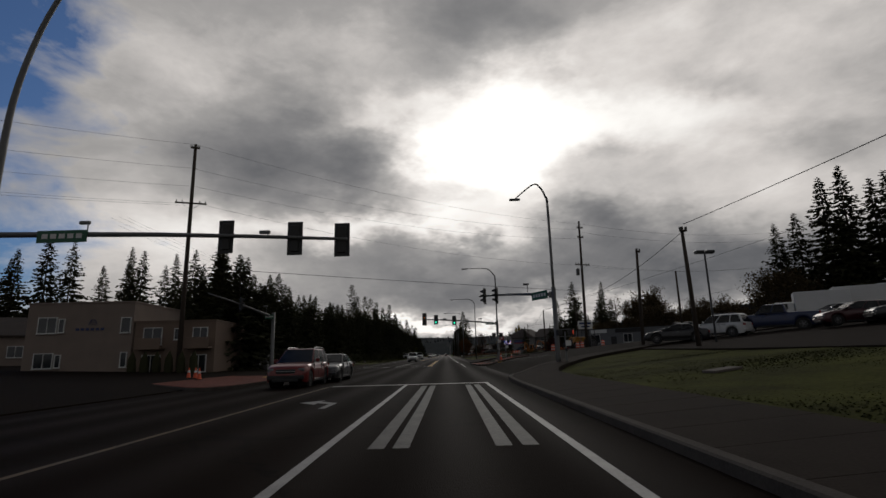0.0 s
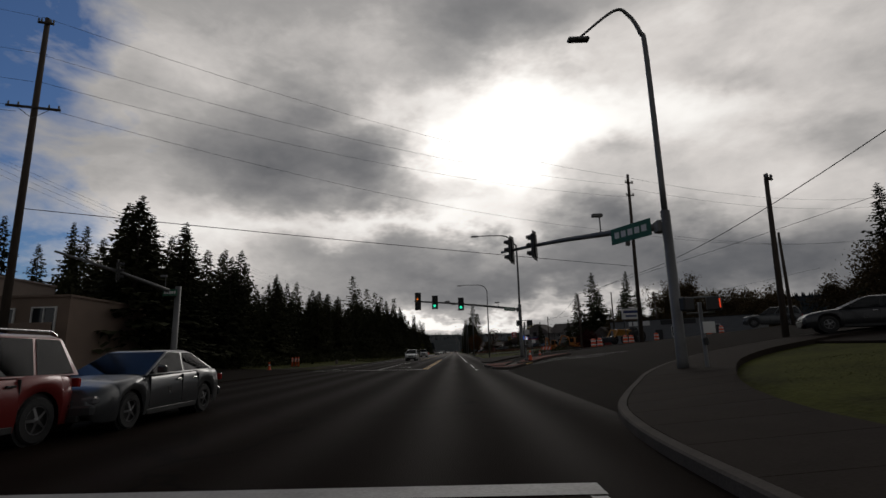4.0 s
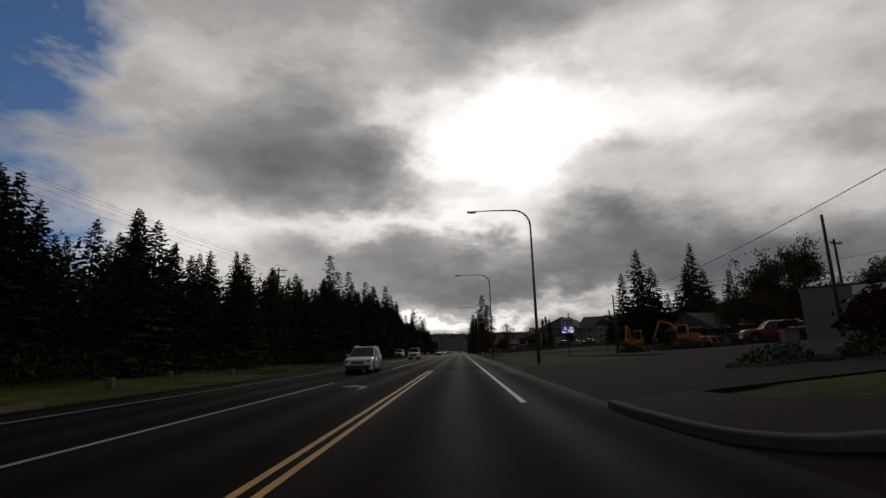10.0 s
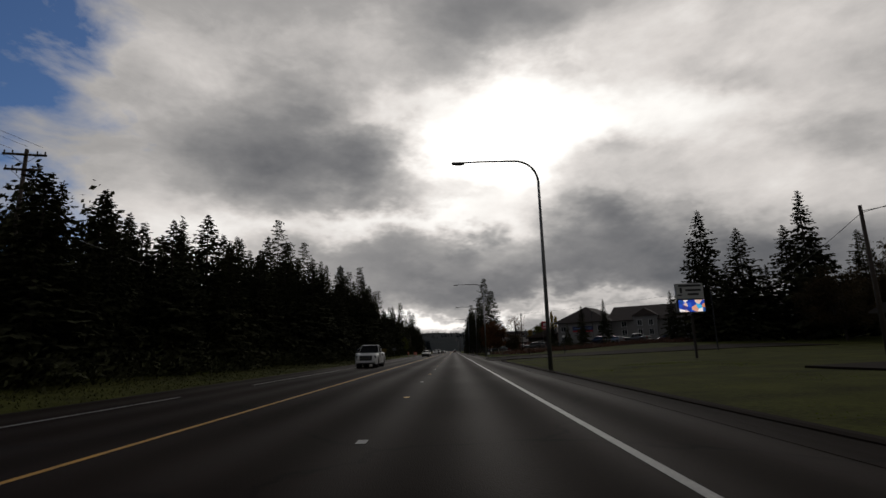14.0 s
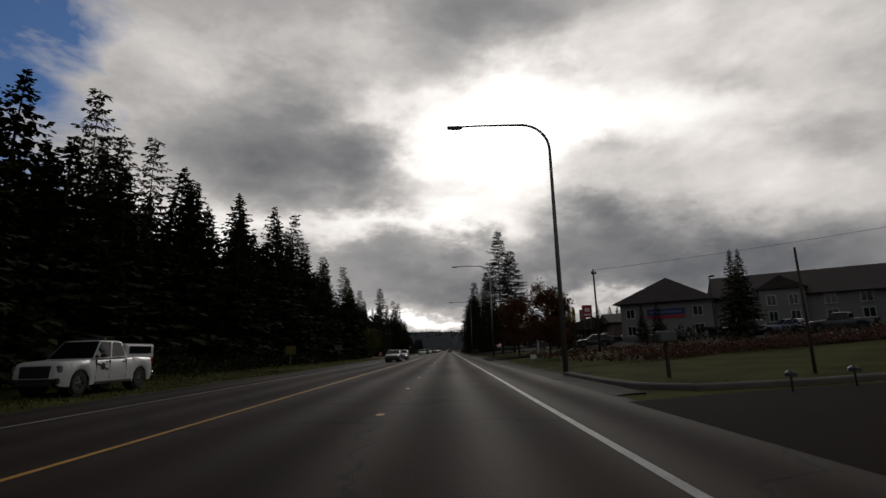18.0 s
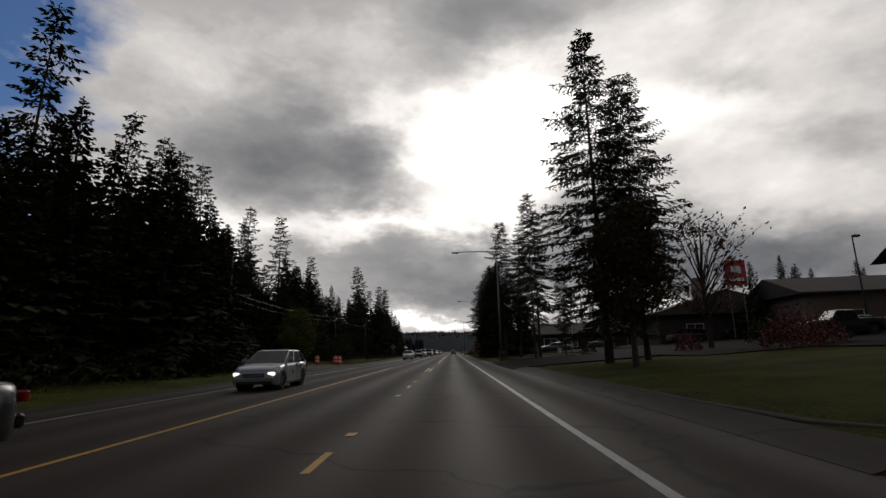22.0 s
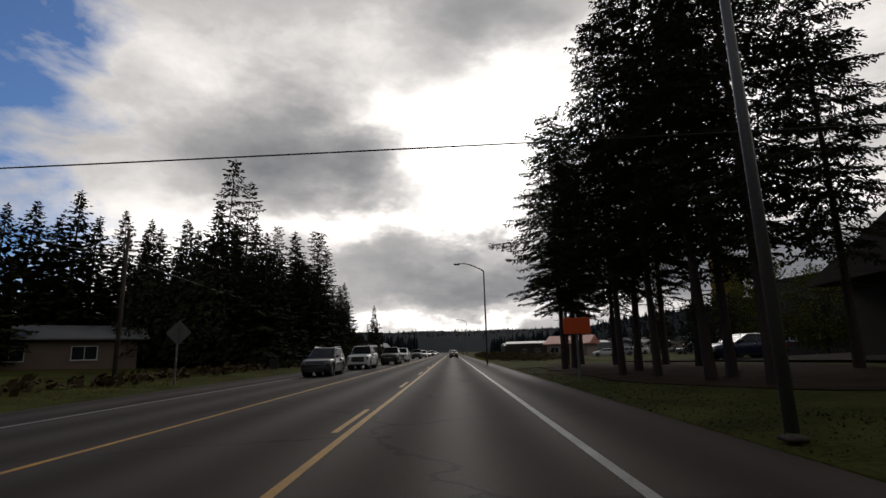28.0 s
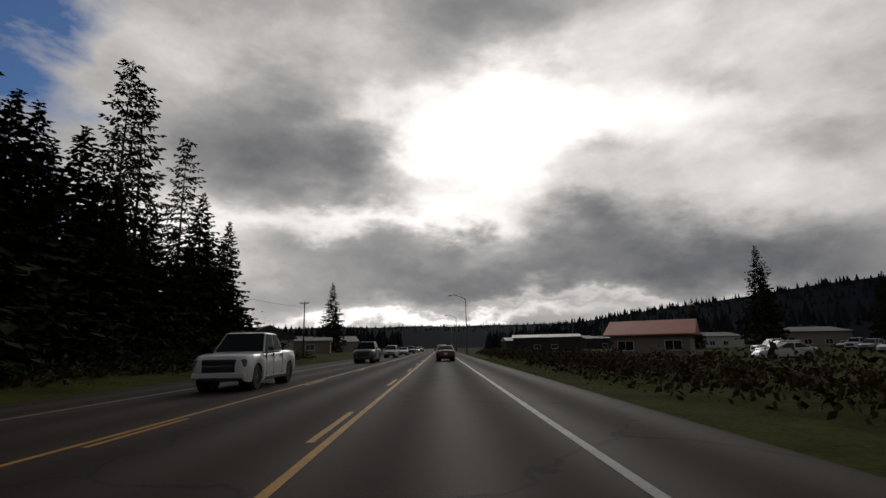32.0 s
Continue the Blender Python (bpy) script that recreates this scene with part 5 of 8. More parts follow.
# around the hotel
for k, (x, y, h) in enumerate(((28, 222, 9), (37, 236, 11), (44, 214, 10.5), (49, 208, 13), (58, 206, 14), (63, 212, 15), (24, 236, 5), (30, 246, 6))):
    conifer("bdac"[k % 4], x, y, h, "young fir in front of the hotel", 1.0)
for k, (x, y, h) in enumerate(((35, 292, 9), (44, 300, 11), (66, 330, 14), (72, 338, 16), (78, 330, 15), (84, 350, 17), (60, 352, 14), (55, 345, 13), (92, 345, 16), (100, 340, 17), (70, 300, 14), (80, 296, 15))):
    conifer("bdac"[k % 4], x, y, h, "fir behind the mall", 1.1)
for x, y, h in ((36, 352, 9), (61.3, 440, 23), (63.9, 440.5, 25), (66.4, 441, 22)):
    broad_tree("poplar", x, y, h, 1.3, "narrow poplar with yellow leaves", LEAVES_YELLOW, 4200, 0.17, "poplar", "tree", 0.2)
for k, (x, y, h) in enumerate(((64, 480, 21), (58, 470, 15), (35, 470, 8), (50, 520, 10), (80, 470, 14), (90, 460, 18), (97, 452, 15), (110, 440, 17), (120, 470, 18), (105, 500, 16), (70, 520, 14), (30, 560, 9), (136, 450, 19), (150, 470, 20))):
    conifer("cdab"[k % 4], x, y, h, "fir among the low buildings", 1.0)
broad_tree("willow2", 50, 408, 14.5, 6.0, "tall yellow-green tree behind the white house", MATS["leaves_lime"], 9000, 0.32, trunk_h=0.1)
for x, y, h, r in ((22.5, 368, 5.2, 2.6), (26.5, 370, 6.2, 3.0), (30.5, 366, 6.8, 3.2), (34.5, 362, 6.0, 3.0)):
    broad_tree("lot_edge", x, y, h, r, "tall dull green bush at the edge of the lot", LEAVES if x < 25 or x > 32 else MATS["leaves_lime"], 9000, 0.12, "bush", "shrub", 0.05, "bushes at the lot")
# hedges and brambles
hedge = []
for i in range(52):
    y = 384 + i * 1.9
    for x in (7.4 + 0.015 * i, 9.6, 12.0, 14.6):
        if y > 384 + (x - 6.8) * 1.25:
            hedge.append((x + rng.uniform(-0.8, 0.8), y, rng.uniform(1.1, 1.8), rng.uniform(0.8, 1.5), 110))
clump_stuff("bramble_hedge", hedge, BRAMBLE, "brown bramble thicket along the verge", "hedge", 0.11)
clump_stuff("dry_brush", [(14 + rng.uniform(-5, 8), 204 + i * 0.9, 1.3, rng.uniform(0.35, 0.7), 40) for i in range(34)], mat("heather", (0.13, 0.060, 0.035), 0.9, scale=0.6, fine=8, var=0.5, bump=0, island=0.5), "reddish dry shrubs on the bank", "shrub", 0.16)
clump_stuff("dry_hedge", [(11 + 0.55 * i + rng.uniform(-0.5, 0.5), 203.5 + 0.10 * i + rng.uniform(-1.2, 1.6), 1.3, rng.uniform(0.7, 1.25), 330) for i in range(74)], MATS["heather"], "russet dry hedge along the edge of the hotel lot", "hedge", 0.075)
clump_stuff("evergreen_shrubs", [(x, y, r, h, n) for x, y, r, h, n in ((24, 229, 1.8, 2.0, 260), (27, 231, 2.0, 2.2, 260), (29, 227, 1.5, 1.6, 200), (15.5, 236.5, 1.1, 1.6, 160), (20, 126, 1.5, 1.3, 200), (22, 128, 1.5, 1.5, 200), (25, 127, 1.6, 1.4, 200), (28, 130, 1.6, 1.5, 200), (23.5, 272, 1.4, 2.4, 240), (26, 274, 1.6, 2.2, 240), (15, 290, 1.0, 1.2, 120), (33, 222, 1.8, 1.8, 200))], LEAVES, "clipped dark green shrubs", "shrub", 0.16)
clump_stuff("evergreen_shrubs", [(13.5, 80.5, 1.6, 1.2, 1500), (11, 82.5, 1.3, 0.8, 900)], LEAVES, "low dark shrubs in the planting bed", "shrub", 0.06)
clump_stuff("red_shrubs", [(19, 262, 1.6, 2.6, 1500), (22, 264.5, 1.8, 2.4, 1500), (17.5, 271.5, 1.0, 1.6, 700)], mat("leaves_red", (0.12, 0.024, 0.016), 0.7, scale=0.8, fine=9, var=0.4, bump=0, island=0.5), "shrubs with red autumn leaves", "shrub", 0.085)
# lawns and verges
NO_DRIVE = lambda x, y: not (75 < y < 100 or 172 < y < 186 or 227.5 < y < 238.5 or 267.5 < y < 285)
GRASS_DULL = mat("grass_dull", (0.055, 0.056, 0.025), 0.9, spec=0.1, scale=0.3, fine=8, var=0.4, bump=0, island=0.5)
grass_stuff("lawn", (5.2, 16, 99, 330), 90000, GRASS, "mown green lawn beside the road", 0.015, 0.045, 3, NO_DRIVE)
grass_stuff("lawn", (3.5, 7.0, 330, 362), 7000, GRASS_DULL, "dull green verge beside the road", 0.03, 0.09, 4)
grass_stuff("lawn", (4.2, 26.0, 358, 396), 42000, GRASS, "green lawn sloping down from the road", 0.015, 0.05, 9, lambda x, y: x < 7 or y < 384 + (x - 6.8) * 1.1)
grass_stuff("lawn", (4.2, 6.8, 396, 440), 8000, GRASS, "green verge beside the road", 0.03, 0.1, 10)
grass_stuff("lawn", (5.8, 15, 5, 34), 34000, GRASS_DULL, "dull grass bank below the car lot", 0.02, 0.06, 5, lambda x, y: y < y_on(near_kerb[3:], max(x - 2.5, 3.2)) - 2.7)
grass_stuff("verge", (-18, -12.4, 100, 215), 14000, GRASS_DULL, "rough dull verge before the wood", 0.06, 0.20, 6)
grass_stuff("verge", (-18, -12.4, 215, 446), 30000, GRASS, "rough green verge before the wood", 0.03, 0.08, 6, lambda x, y: not (276 < y < 296.5 and (281 < y < 292 or x > -20)))
grass_stuff("verge", (-23.5, -18, 296, 345), 9000, GRASS, "rough green verge before the wood", 0.03, 0.08, 16)
grass_stuff("dry_verge", (-19, -13.5, 225, 420), 14000, DRYGRASS, "tufts of dry yellow grass", 0.04, 0.14, 7, lambda x, y: not (276 < y < 296.5 and (281 < y < 292 or x > -20)) and noise.noise((x * 0.2, y * 0.05, 1)) > 0.0)
grass_stuff("dry_verge", (5.6, 15, 285, 331), 16000, mat("dead_needles", (0.075, 0.045, 0.024), 0.95, spec=0.03, scale=0.3, fine=8, var=0.4, bump=0, island=0.5), "brown needle litter and dry grass under the firs", 0.03, 0.09, 8)


# ---- far hills and woods ----
def ridge(name, pts, depth, label, n=46, trees=260, seed=1, th=9.0):
    """A long wooded rise: a solid hill with small firs on its crest and face."""
    rnd = random.Random(seed)
    V, F = [], []
    prof = []
    for i in range(n + 1):
        f = i / n * (len(pts) - 1)
        k = min(len(pts) - 2, int(f))
        a, b = Vector(pts[k]), Vector(pts[k + 1])
        p = a.lerp(b, f - k)
        p.z += 3.0 * noise.noise((p.x * 0.01, p.y * 0.01, seed))
        prof.append(p)
    for p in prof:
        V.extend(((p.x, p.y - depth, -3), (p.x, p.y - depth * 0.45, p.z * 0.62 - 1), (p.x, p.y, p.z), (p.x, p.y + depth, -3)))
    for i in range(n):
        for j in range(3):
            F.append((4 * i + j, 4 * i + 4 + j, 4 * i + 5 + j, 4 * i + 1 + j))
    for _ in range(trees):
        f = rnd.random() * n
        k = min(n - 1, int(f))
        p = prof[k].lerp(prof[k + 1], f - k)
        s = rnd.random() ** 2
        q = Vector((p.x, p.y - depth * 0.45 * s, p.z + (p.z * 0.62 - 1 - p.z) * s))
        hgt = th * rnd.uniform(0.6, 1.35)
        w = hgt * rnd.uniform(0.16, 0.30)
        i = len(V)
        m = 6
        for c in range(m):
            a = 2 * math.pi * c / m + rnd.random()
            V.append((q.x + math.cos(a) * w * rnd.uniform(0.6, 1.2), q.y + math.sin(a) * w, q.z - 1 + rnd.uniform(0, 0.25) * hgt))
        V.append((q.x + rnd.uniform(-0.1, 0.1) * w, q.y, q.z + hgt))
        for c in range(m):
            F.append((i + c, i + (c + 1) % m, i + m))
    return tagged(part(name, mesh_from(V, F, name, HAZYWOOD), None, None), label, "hill", "", "structure")


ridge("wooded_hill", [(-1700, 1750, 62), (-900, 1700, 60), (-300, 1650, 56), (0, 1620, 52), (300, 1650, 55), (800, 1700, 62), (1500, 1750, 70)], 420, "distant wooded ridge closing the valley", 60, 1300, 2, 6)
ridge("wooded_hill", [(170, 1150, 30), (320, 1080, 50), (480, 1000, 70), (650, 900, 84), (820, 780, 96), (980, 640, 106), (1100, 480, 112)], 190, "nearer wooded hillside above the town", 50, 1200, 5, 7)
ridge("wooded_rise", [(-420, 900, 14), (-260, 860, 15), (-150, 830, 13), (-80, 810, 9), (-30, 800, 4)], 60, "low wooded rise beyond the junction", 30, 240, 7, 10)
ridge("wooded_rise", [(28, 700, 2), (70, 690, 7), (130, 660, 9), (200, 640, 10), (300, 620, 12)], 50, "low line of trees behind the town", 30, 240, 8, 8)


# ---- poles, lamps and signals ----
def street_lamp(x, y, h=12.25, reach=4.65, label="tall galvanised street lamp with a curved arm", style="curve", z=None):
    t = thing("street_lamp", Matrix.Translation((x, y, gz(x, y) if z is None else z)), label, "street lamp", "street lamps along the road")
    part("base_plate", rbox((0, 0, 0.03), (0.28, 0.28, 0.06), 0.02), WOODPOLE, t)
    if style == "curve":
        bend = [(-(1.35 - 1.35 * math.cos(a)), 0, h - 1.35 + 1.35 * math.sin(a)) for a in (i * math.pi / 16 for i in range(9))]
        part("pole", tube(bmesh.new(), [(0, 0, 0.1), (0, 0, h * 0.5), (0, 0, h - 1.35)], [0.125, 0.10, 0.07], 12), GALV, t, smooth=True)
        part("arm", tube(bmesh.new(), bend + [(-reach * 0.7, 0, h + 0.03), (-reach + 0.3, 0, h)], [0.07] * 4 + [0.062] * 5 + [0.045, 0.04], 10), GALV, t, smooth=True)
        part("lamp_head", bevelled(box(bmesh.new(), (-reach - 0.05, 0, h - 0.04), (0.75, 0.26, 0.12)), 0.04), GALV, t)
    else:
        part("pole", tube(bmesh.new(), [(0, 0, 0.1), (0, 0, h * 0.5), (0, 0, h - 0.75)], [0.088, 0.075, 0.06], 12), GALV, t, smooth=True)
        part("arm", tube(bmesh.new(), [(0, 0, h - 0.75), (-0.5, 0, h - 0.45), (-1.2, 0, h - 0.14), (-1.7, 0, h), (-reach + 0.2, 0, h + 0.02)], [0.062, 0.055, 0.05, 0.045, 0.04], 10), GALV, t, smooth=True)
        part("lamp_head", bevelled(box(bmesh.new(), (-reach, 0, h - 0.03), (0.62, 0.26, 0.11)), 0.04), GALV, t)
    part("lens", rbox((-reach, 0, h - 0.11), (0.42, 0.2, 0.03), 0.008), HEADL, t)
    return t


street_lamp(6.3, 104.6)
street_lamp(4.95, 139.0)
street_lamp(5.05, 196.3)
street_lamp(5.4, 237.4, 11.75, 4.5)
street_lamp(5.05, 286.8, 11.7, 4.4)
street_lamp(4.5, 331.0, 10.7, 2.9, "galvanised street lamp with a cranked arm", "crank")
street_lamp(3.3, 370.9, 9.4, 2.5, "galvanised street lamp with a cranked arm", "crank")
for y in (466, 520, 580):
    street_lamp(4.4, y, 10, 2.6, "galvanised street lamp with a cranked arm", "crank")


def signal_head(parent, p, yaw, lit, arrow_lamp=False, four=False, size=1.0):
    """Three lamps in a housing with visors and a backplate; yaw 0 faces back along the road."""
    n = 4 if four else 3
    hgt = 0.36 * n
    m = Matrix.Translation(p) @ Matrix.Rotation(radians(yaw), 4, "Z") @ Matrix.Scale(size, 4)

    def put(name, bm, material, par, label=""):
        bm.transform(m)
        return part(name, bm, material, par, label)

    head = put("signal_head", bevelled(box(bmesh.new(), (0, 0, 0), (0.34, 0.2, hgt)), 0.03), YELLOWHOUSING, parent, "traffic light with backplate")
    plate = bmesh.new()
    box(plate, (0, 0.03, 0), (0.60, 0.02, hgt + 0.26))
    put("backplate", bevelled(plate, 0.008), BLACKMETAL, head)
    for i in range(n):
        z = hgt / 2 - 0.18 - 0.36 * i
        hood = bmesh.new()
        arc = [(0.155 * math.cos(a), 0.155 * math.sin(a)) for a in (math.pi * (-0.1 + 1.2 * k / 10) for k in range(11))]
        for (a0, b0), (a1, b1) in zip(arc, arc[1:]):
            quad(hood, (a0, -0.10, z + b0), (a1, -0.10, z + b1), (a1, -0.32, z + b1 * 0.92), (a0, -0.32, z + b0 * 0.92))
        put("visor", hood, BLACKMETAL, head)
        lens = bmesh.new()
        bmesh.ops.create_cone(lens, cap_ends=True, segments=20, radius1=0.135, radius2=0.12, depth=0.03, matrix=Matrix.Translation((0, -0.115, z)) @ Matrix.Rotation(radians(90), 4, "X"))
        on = lit == i
        if on and arrow_lamp:
            put("lens", lens, DARKLENS, head)
            a = bmesh.new()
            for s in (-1, 1):
                quad(a, (-0.10, -0.14, z), (-0.06, -0.14, z), (0.02, -0.14, z + s * 0.08), (-0.02, -0.14, z + s * 0.08))
            box(a, (0.01, -0.139, z), (0.17, 0.004, 0.035))
            put("arrow_lamp", a, AMBERLAMP, head, "lit amber left arrow")
        else:
            put("lens", lens, (GREENLAMP if i == 2 else REDLAMP) if on else DARKLENS, head, "lit green lamp" if on and i == 2 else "")
    return head


def mast_pole(name, base, joint_z, tip, heads, label, lamp=None, sign=None, cameras=(), thick=0.16, size=1.0):
    """A signal pole with a long tapering arm to tip (world), heads along it at fractions, and a lamp on top."""
    bx, by, bz = base
    t = thing(name, Matrix.Translation(base), label, "traffic signal")
    part("base_plate", rbox((0, 0, 0.05), (0.6, 0.6, 0.1), 0.02), GALV, t)
    top = joint_z + 0.5
    part("pole", tube(bmesh.new(), [(0, 0, 0.1), (0, 0, 0.5), (0, 0, top)], [thick * 1.18, thick * 1.1, thick], 14), GALV, t, smooth=True)
    j = Vector((0, 0, joint_z))
    e = Vector(tip) - Vector(base)
    d = e - j
    mid = j + d * 0.5 + Vector((0, 0, 0.10))
    part("mast_arm", tube(bmesh.new(), [j, j + d * 0.25 + Vector((0, 0, 0.07)), mid, j + d * 0.75 + Vector((0, 0, 0.07)), e], [0.125, 0.11, 0.095, 0.078, 0.06], 12), GALV, t, smooth=True)
    part("flange", rbox(tuple(j + d.normalized() * 0.22), (0.36, 0.36, 0.40), 0.03), GALV, t)
    for f, yaw, lit, arr, four in heads:
        p = j + d * f + Vector((0, 0, 0.08 * math.sin(f * math.pi)))
        off = Vector((math.sin(radians(yaw)), -math.cos(radians(yaw)), 0)) * 0.16
        signal_head(t, p + off, yaw, lit, arr, four, size)
    if sign:
        f, w, hgt, yaw = sign
        p = j + d * f + Vector((0, 0, -0.05))
        m = Matrix.Translation(p) @ Matrix.Rotation(radians(yaw), 4, "Z")
        b = rbox((0, -0.16, 0), (w, 0.03, hgt), 0.01)
        b.transform(m)
        s = part("street_sign", b, GREENSIGN, t, "green street name sign")
        for k in range(5):  # unreadable lettering as bars
            b = box(bmesh.new(), (-w * 0.34 + k * w * 0.17, -0.178, 0.01), (w * 0.12, 0.004, hgt * 0.38))
            b.transform(m)
            part("lettering", b, WHITESIGN, s)
    for f, hgt in cameras:
        p = j + d * f
        b = tube(bmesh.new(), [p, p + Vector((0, 0, hgt))], 0.025, 6)
        c = part("camera_post", b, GALV, t)
        b = rbox(tuple(p + Vector((-0.1, -0.05, hgt + 0.05))), (0.42, 0.14, 0.14), 0.03)
        part("detector", b, GALV, c)
    if lamp:
        lh, dx, dy, drop = lamp
        pts = [(0, 0, top), (0, 0, lh - 1.7), (dx * 0.05, dy * 0.05, lh - 0.9), (dx * 0.2, dy * 0.2, lh - 0.2), (dx * 0.42, dy * 0.42, lh), (dx, dy, lh - drop)]
        part("lamp_pole", tube(bmesh.new(), smooth3(pts), None or [0.10 - 0.06 * i / 25 for i in range(26)], 10), GALV, t, smooth=True)
        ang = math.degrees(math.atan2(dy, dx))
        b = rbox((0, 0, 0), (0.75, 0.28, 0.13), 0.04)
        b.transform(Matrix.Translation((dx, dy, lh - drop - 0.03)) @ Matrix.Rotation(radians(ang), 4, "Z"))
        part("lamp_head", b, GALV, t)
    return t


def smooth3(pts, n=5):
    out = []
    for i in range(len(pts) - 1):
        p0, p1, p2, p3 = (Vector(pts[max(0, min(len(pts) - 1, j))]) for j in (i - 1, i, i + 1, i + 2))
        for k in range(n):
            t = k / n
            out.append(0.5 * ((2 * p1) + (p2 - p0) * t + (2 * p0 - 5 * p1 + 4 * p2 - p3) * t * t + (3 * p1 - p0 - 3 * p2 + p3) * t ** 3))
    out.append(Vector(pts[-1]))
    return out


mast_pole("signal_mast", (-18.6, 19.6, 0), 6.5, (-3.65, 19.0, 5.78), [(0.675, 180, -1, False, False), (0.86, 180, -1, False, False), (0.985, 180, -1, False, False)],
          "signal mast arm over the road, heads seen from behind", None, (0.24, 2.0, 0.5, 0), ((0.30, 0.5), (0.79, 0.18)), 0.2)
mast_pole("signal_mast", (7.55, 34.3, 0.35), 4.75, (3.05, 42.9, 6.05), [(0.885, -115, -1, False, False), (0.70, -115, -1, False, False)],
          "signal mast at the near corner with a street lamp on top", (12.65, -2.3, 0.0, 1.05), (0.14, 1.8, 0.58, -63), ((0.30, 0.75),), 0.15)
mast_pole("signal_mast", (7.12, 68.7, 0.35), 4.85, (-2.58, 59.1, 5.36), [(0.972, -8, 1, True, True), (0.835, -8, 2, False, False), (0.607, -8, 2, False, False)],
          "signal mast across the junction with green lamps lit", (12.45, -4.2, 0.0, 0.0), (0.13, 1.5, 0.36, 41.8), ((0.24, 0.45), (0.72, 0.15)), 0.165, 0.84)
mast_pole("signal_mast", (-16.7, 49.4, 0.05), 5.2, (-21.0, 44.6, 7.2), [(0.55, 120, -1, False, False)],
          "plain galvanised signal mast at the corner beside the wood", None, (0.06, 0.9, 0.4, 0), ((0.12, 0.8),), 0.17)

t = thing("street_lamp", Matrix.Translation((-14.0, 15.0, 0)), "tall street lamp curving over the opposite lanes", "street lamp", "street lamps along the road")
part("base_plate", rbox((0, 0, 0.06), (0.42, 0.42, 0.12), 0.02), GALV, t)
part("pole", tube(bmesh.new(), smooth3([(0, 0, 0.1), (0.05, 0, 7.0), (0.25, 0, 10.4), (1.1, 0, 13.4), (2.3, 0, 15.0), (4.8, 0, 15.6)]), [0.13 - 0.085 * i / 25 for i in range(26)], 12), GALV, t, smooth=True)
part("lamp_head", rbox((5.1, 0, 15.6), (0.75, 0.28, 0.13), 0.04), GALV, t)


def ped_signal(x, y, z, h, label):
    t = thing("pedestrian_signal", Matrix.Translation((x, y, z)), label, "pedestrian signal")
    part("post", tube(bmesh.new(), [(0, 0, 0), (0, 0, 0.25), (0, 0, h)], [0.10, 0.055, 0.055], 12), GALV, t, smooth=True)
    part("foot", bevelled(box(bmesh.new(), (0, 0, 0.1), (0.3, 0.3, 0.2)), 0.05), GALV, t)
    for s, yaw in ((-1, 20), (1, -40)):
        m = Matrix.Translation((s * 0.40, -0.05, h - 0.05)) @ Matrix.Rotation(radians(yaw), 4, "Z")
        b = bevelled(box(bmesh.new(), (0, 0, 0), (0.40, 0.24, 0.42)), 0.04)
        b.transform(m)
        hd = part("signal_box", b, BLACKMETAL, t)
        b = box(bmesh.new(), (0, -0.12, 0.0), (0.31, 0.012, 0.33))
        b.transform(m)
        part("lens", b, DARKLENS, hd)
    for dz in (0.18, -0.28):
        part("bracket", tube(bmesh.new(), [(-0.42, 0, h + dz - 0.05), (0.42, 0, h + dz - 0.02)], 0.025, 8), GALV, t)
    part("sign_plate", rbox((0.16, -0.07, h - 0.75), (0.36, 0.02, 0.34), 0.008), WHITESIGN, t, "small white regulatory sign")
    b = bevelled(box(bmesh.new(), (0, -0.09, 1.05), (0.14, 0.1, 0.22)), 0.02)
    part("push_button", b, BLACKMETAL, t)
    return t


ped_signal(5.9, 57.1, street_z(5.9, 57.1) + 0.16, 2.85, "pedestrian signal post with two dark heads on the island")
walk_sig = ped_signal(7.95, 33.6, 0.35, 2.2, "pedestrian signal on the corner pole")
part("red_lamp", box(bmesh.new(), (0.40, -0.18, 2.15), (0.24, 0.02, 0.26), Matrix.Rotation(radians(-40), 3, "Z")), REDLAMP, walk_sig, "lit red hand")
ped_signal(8.05, 68.2, 0.4, 2.4, "pedestrian signal beside the far mast")


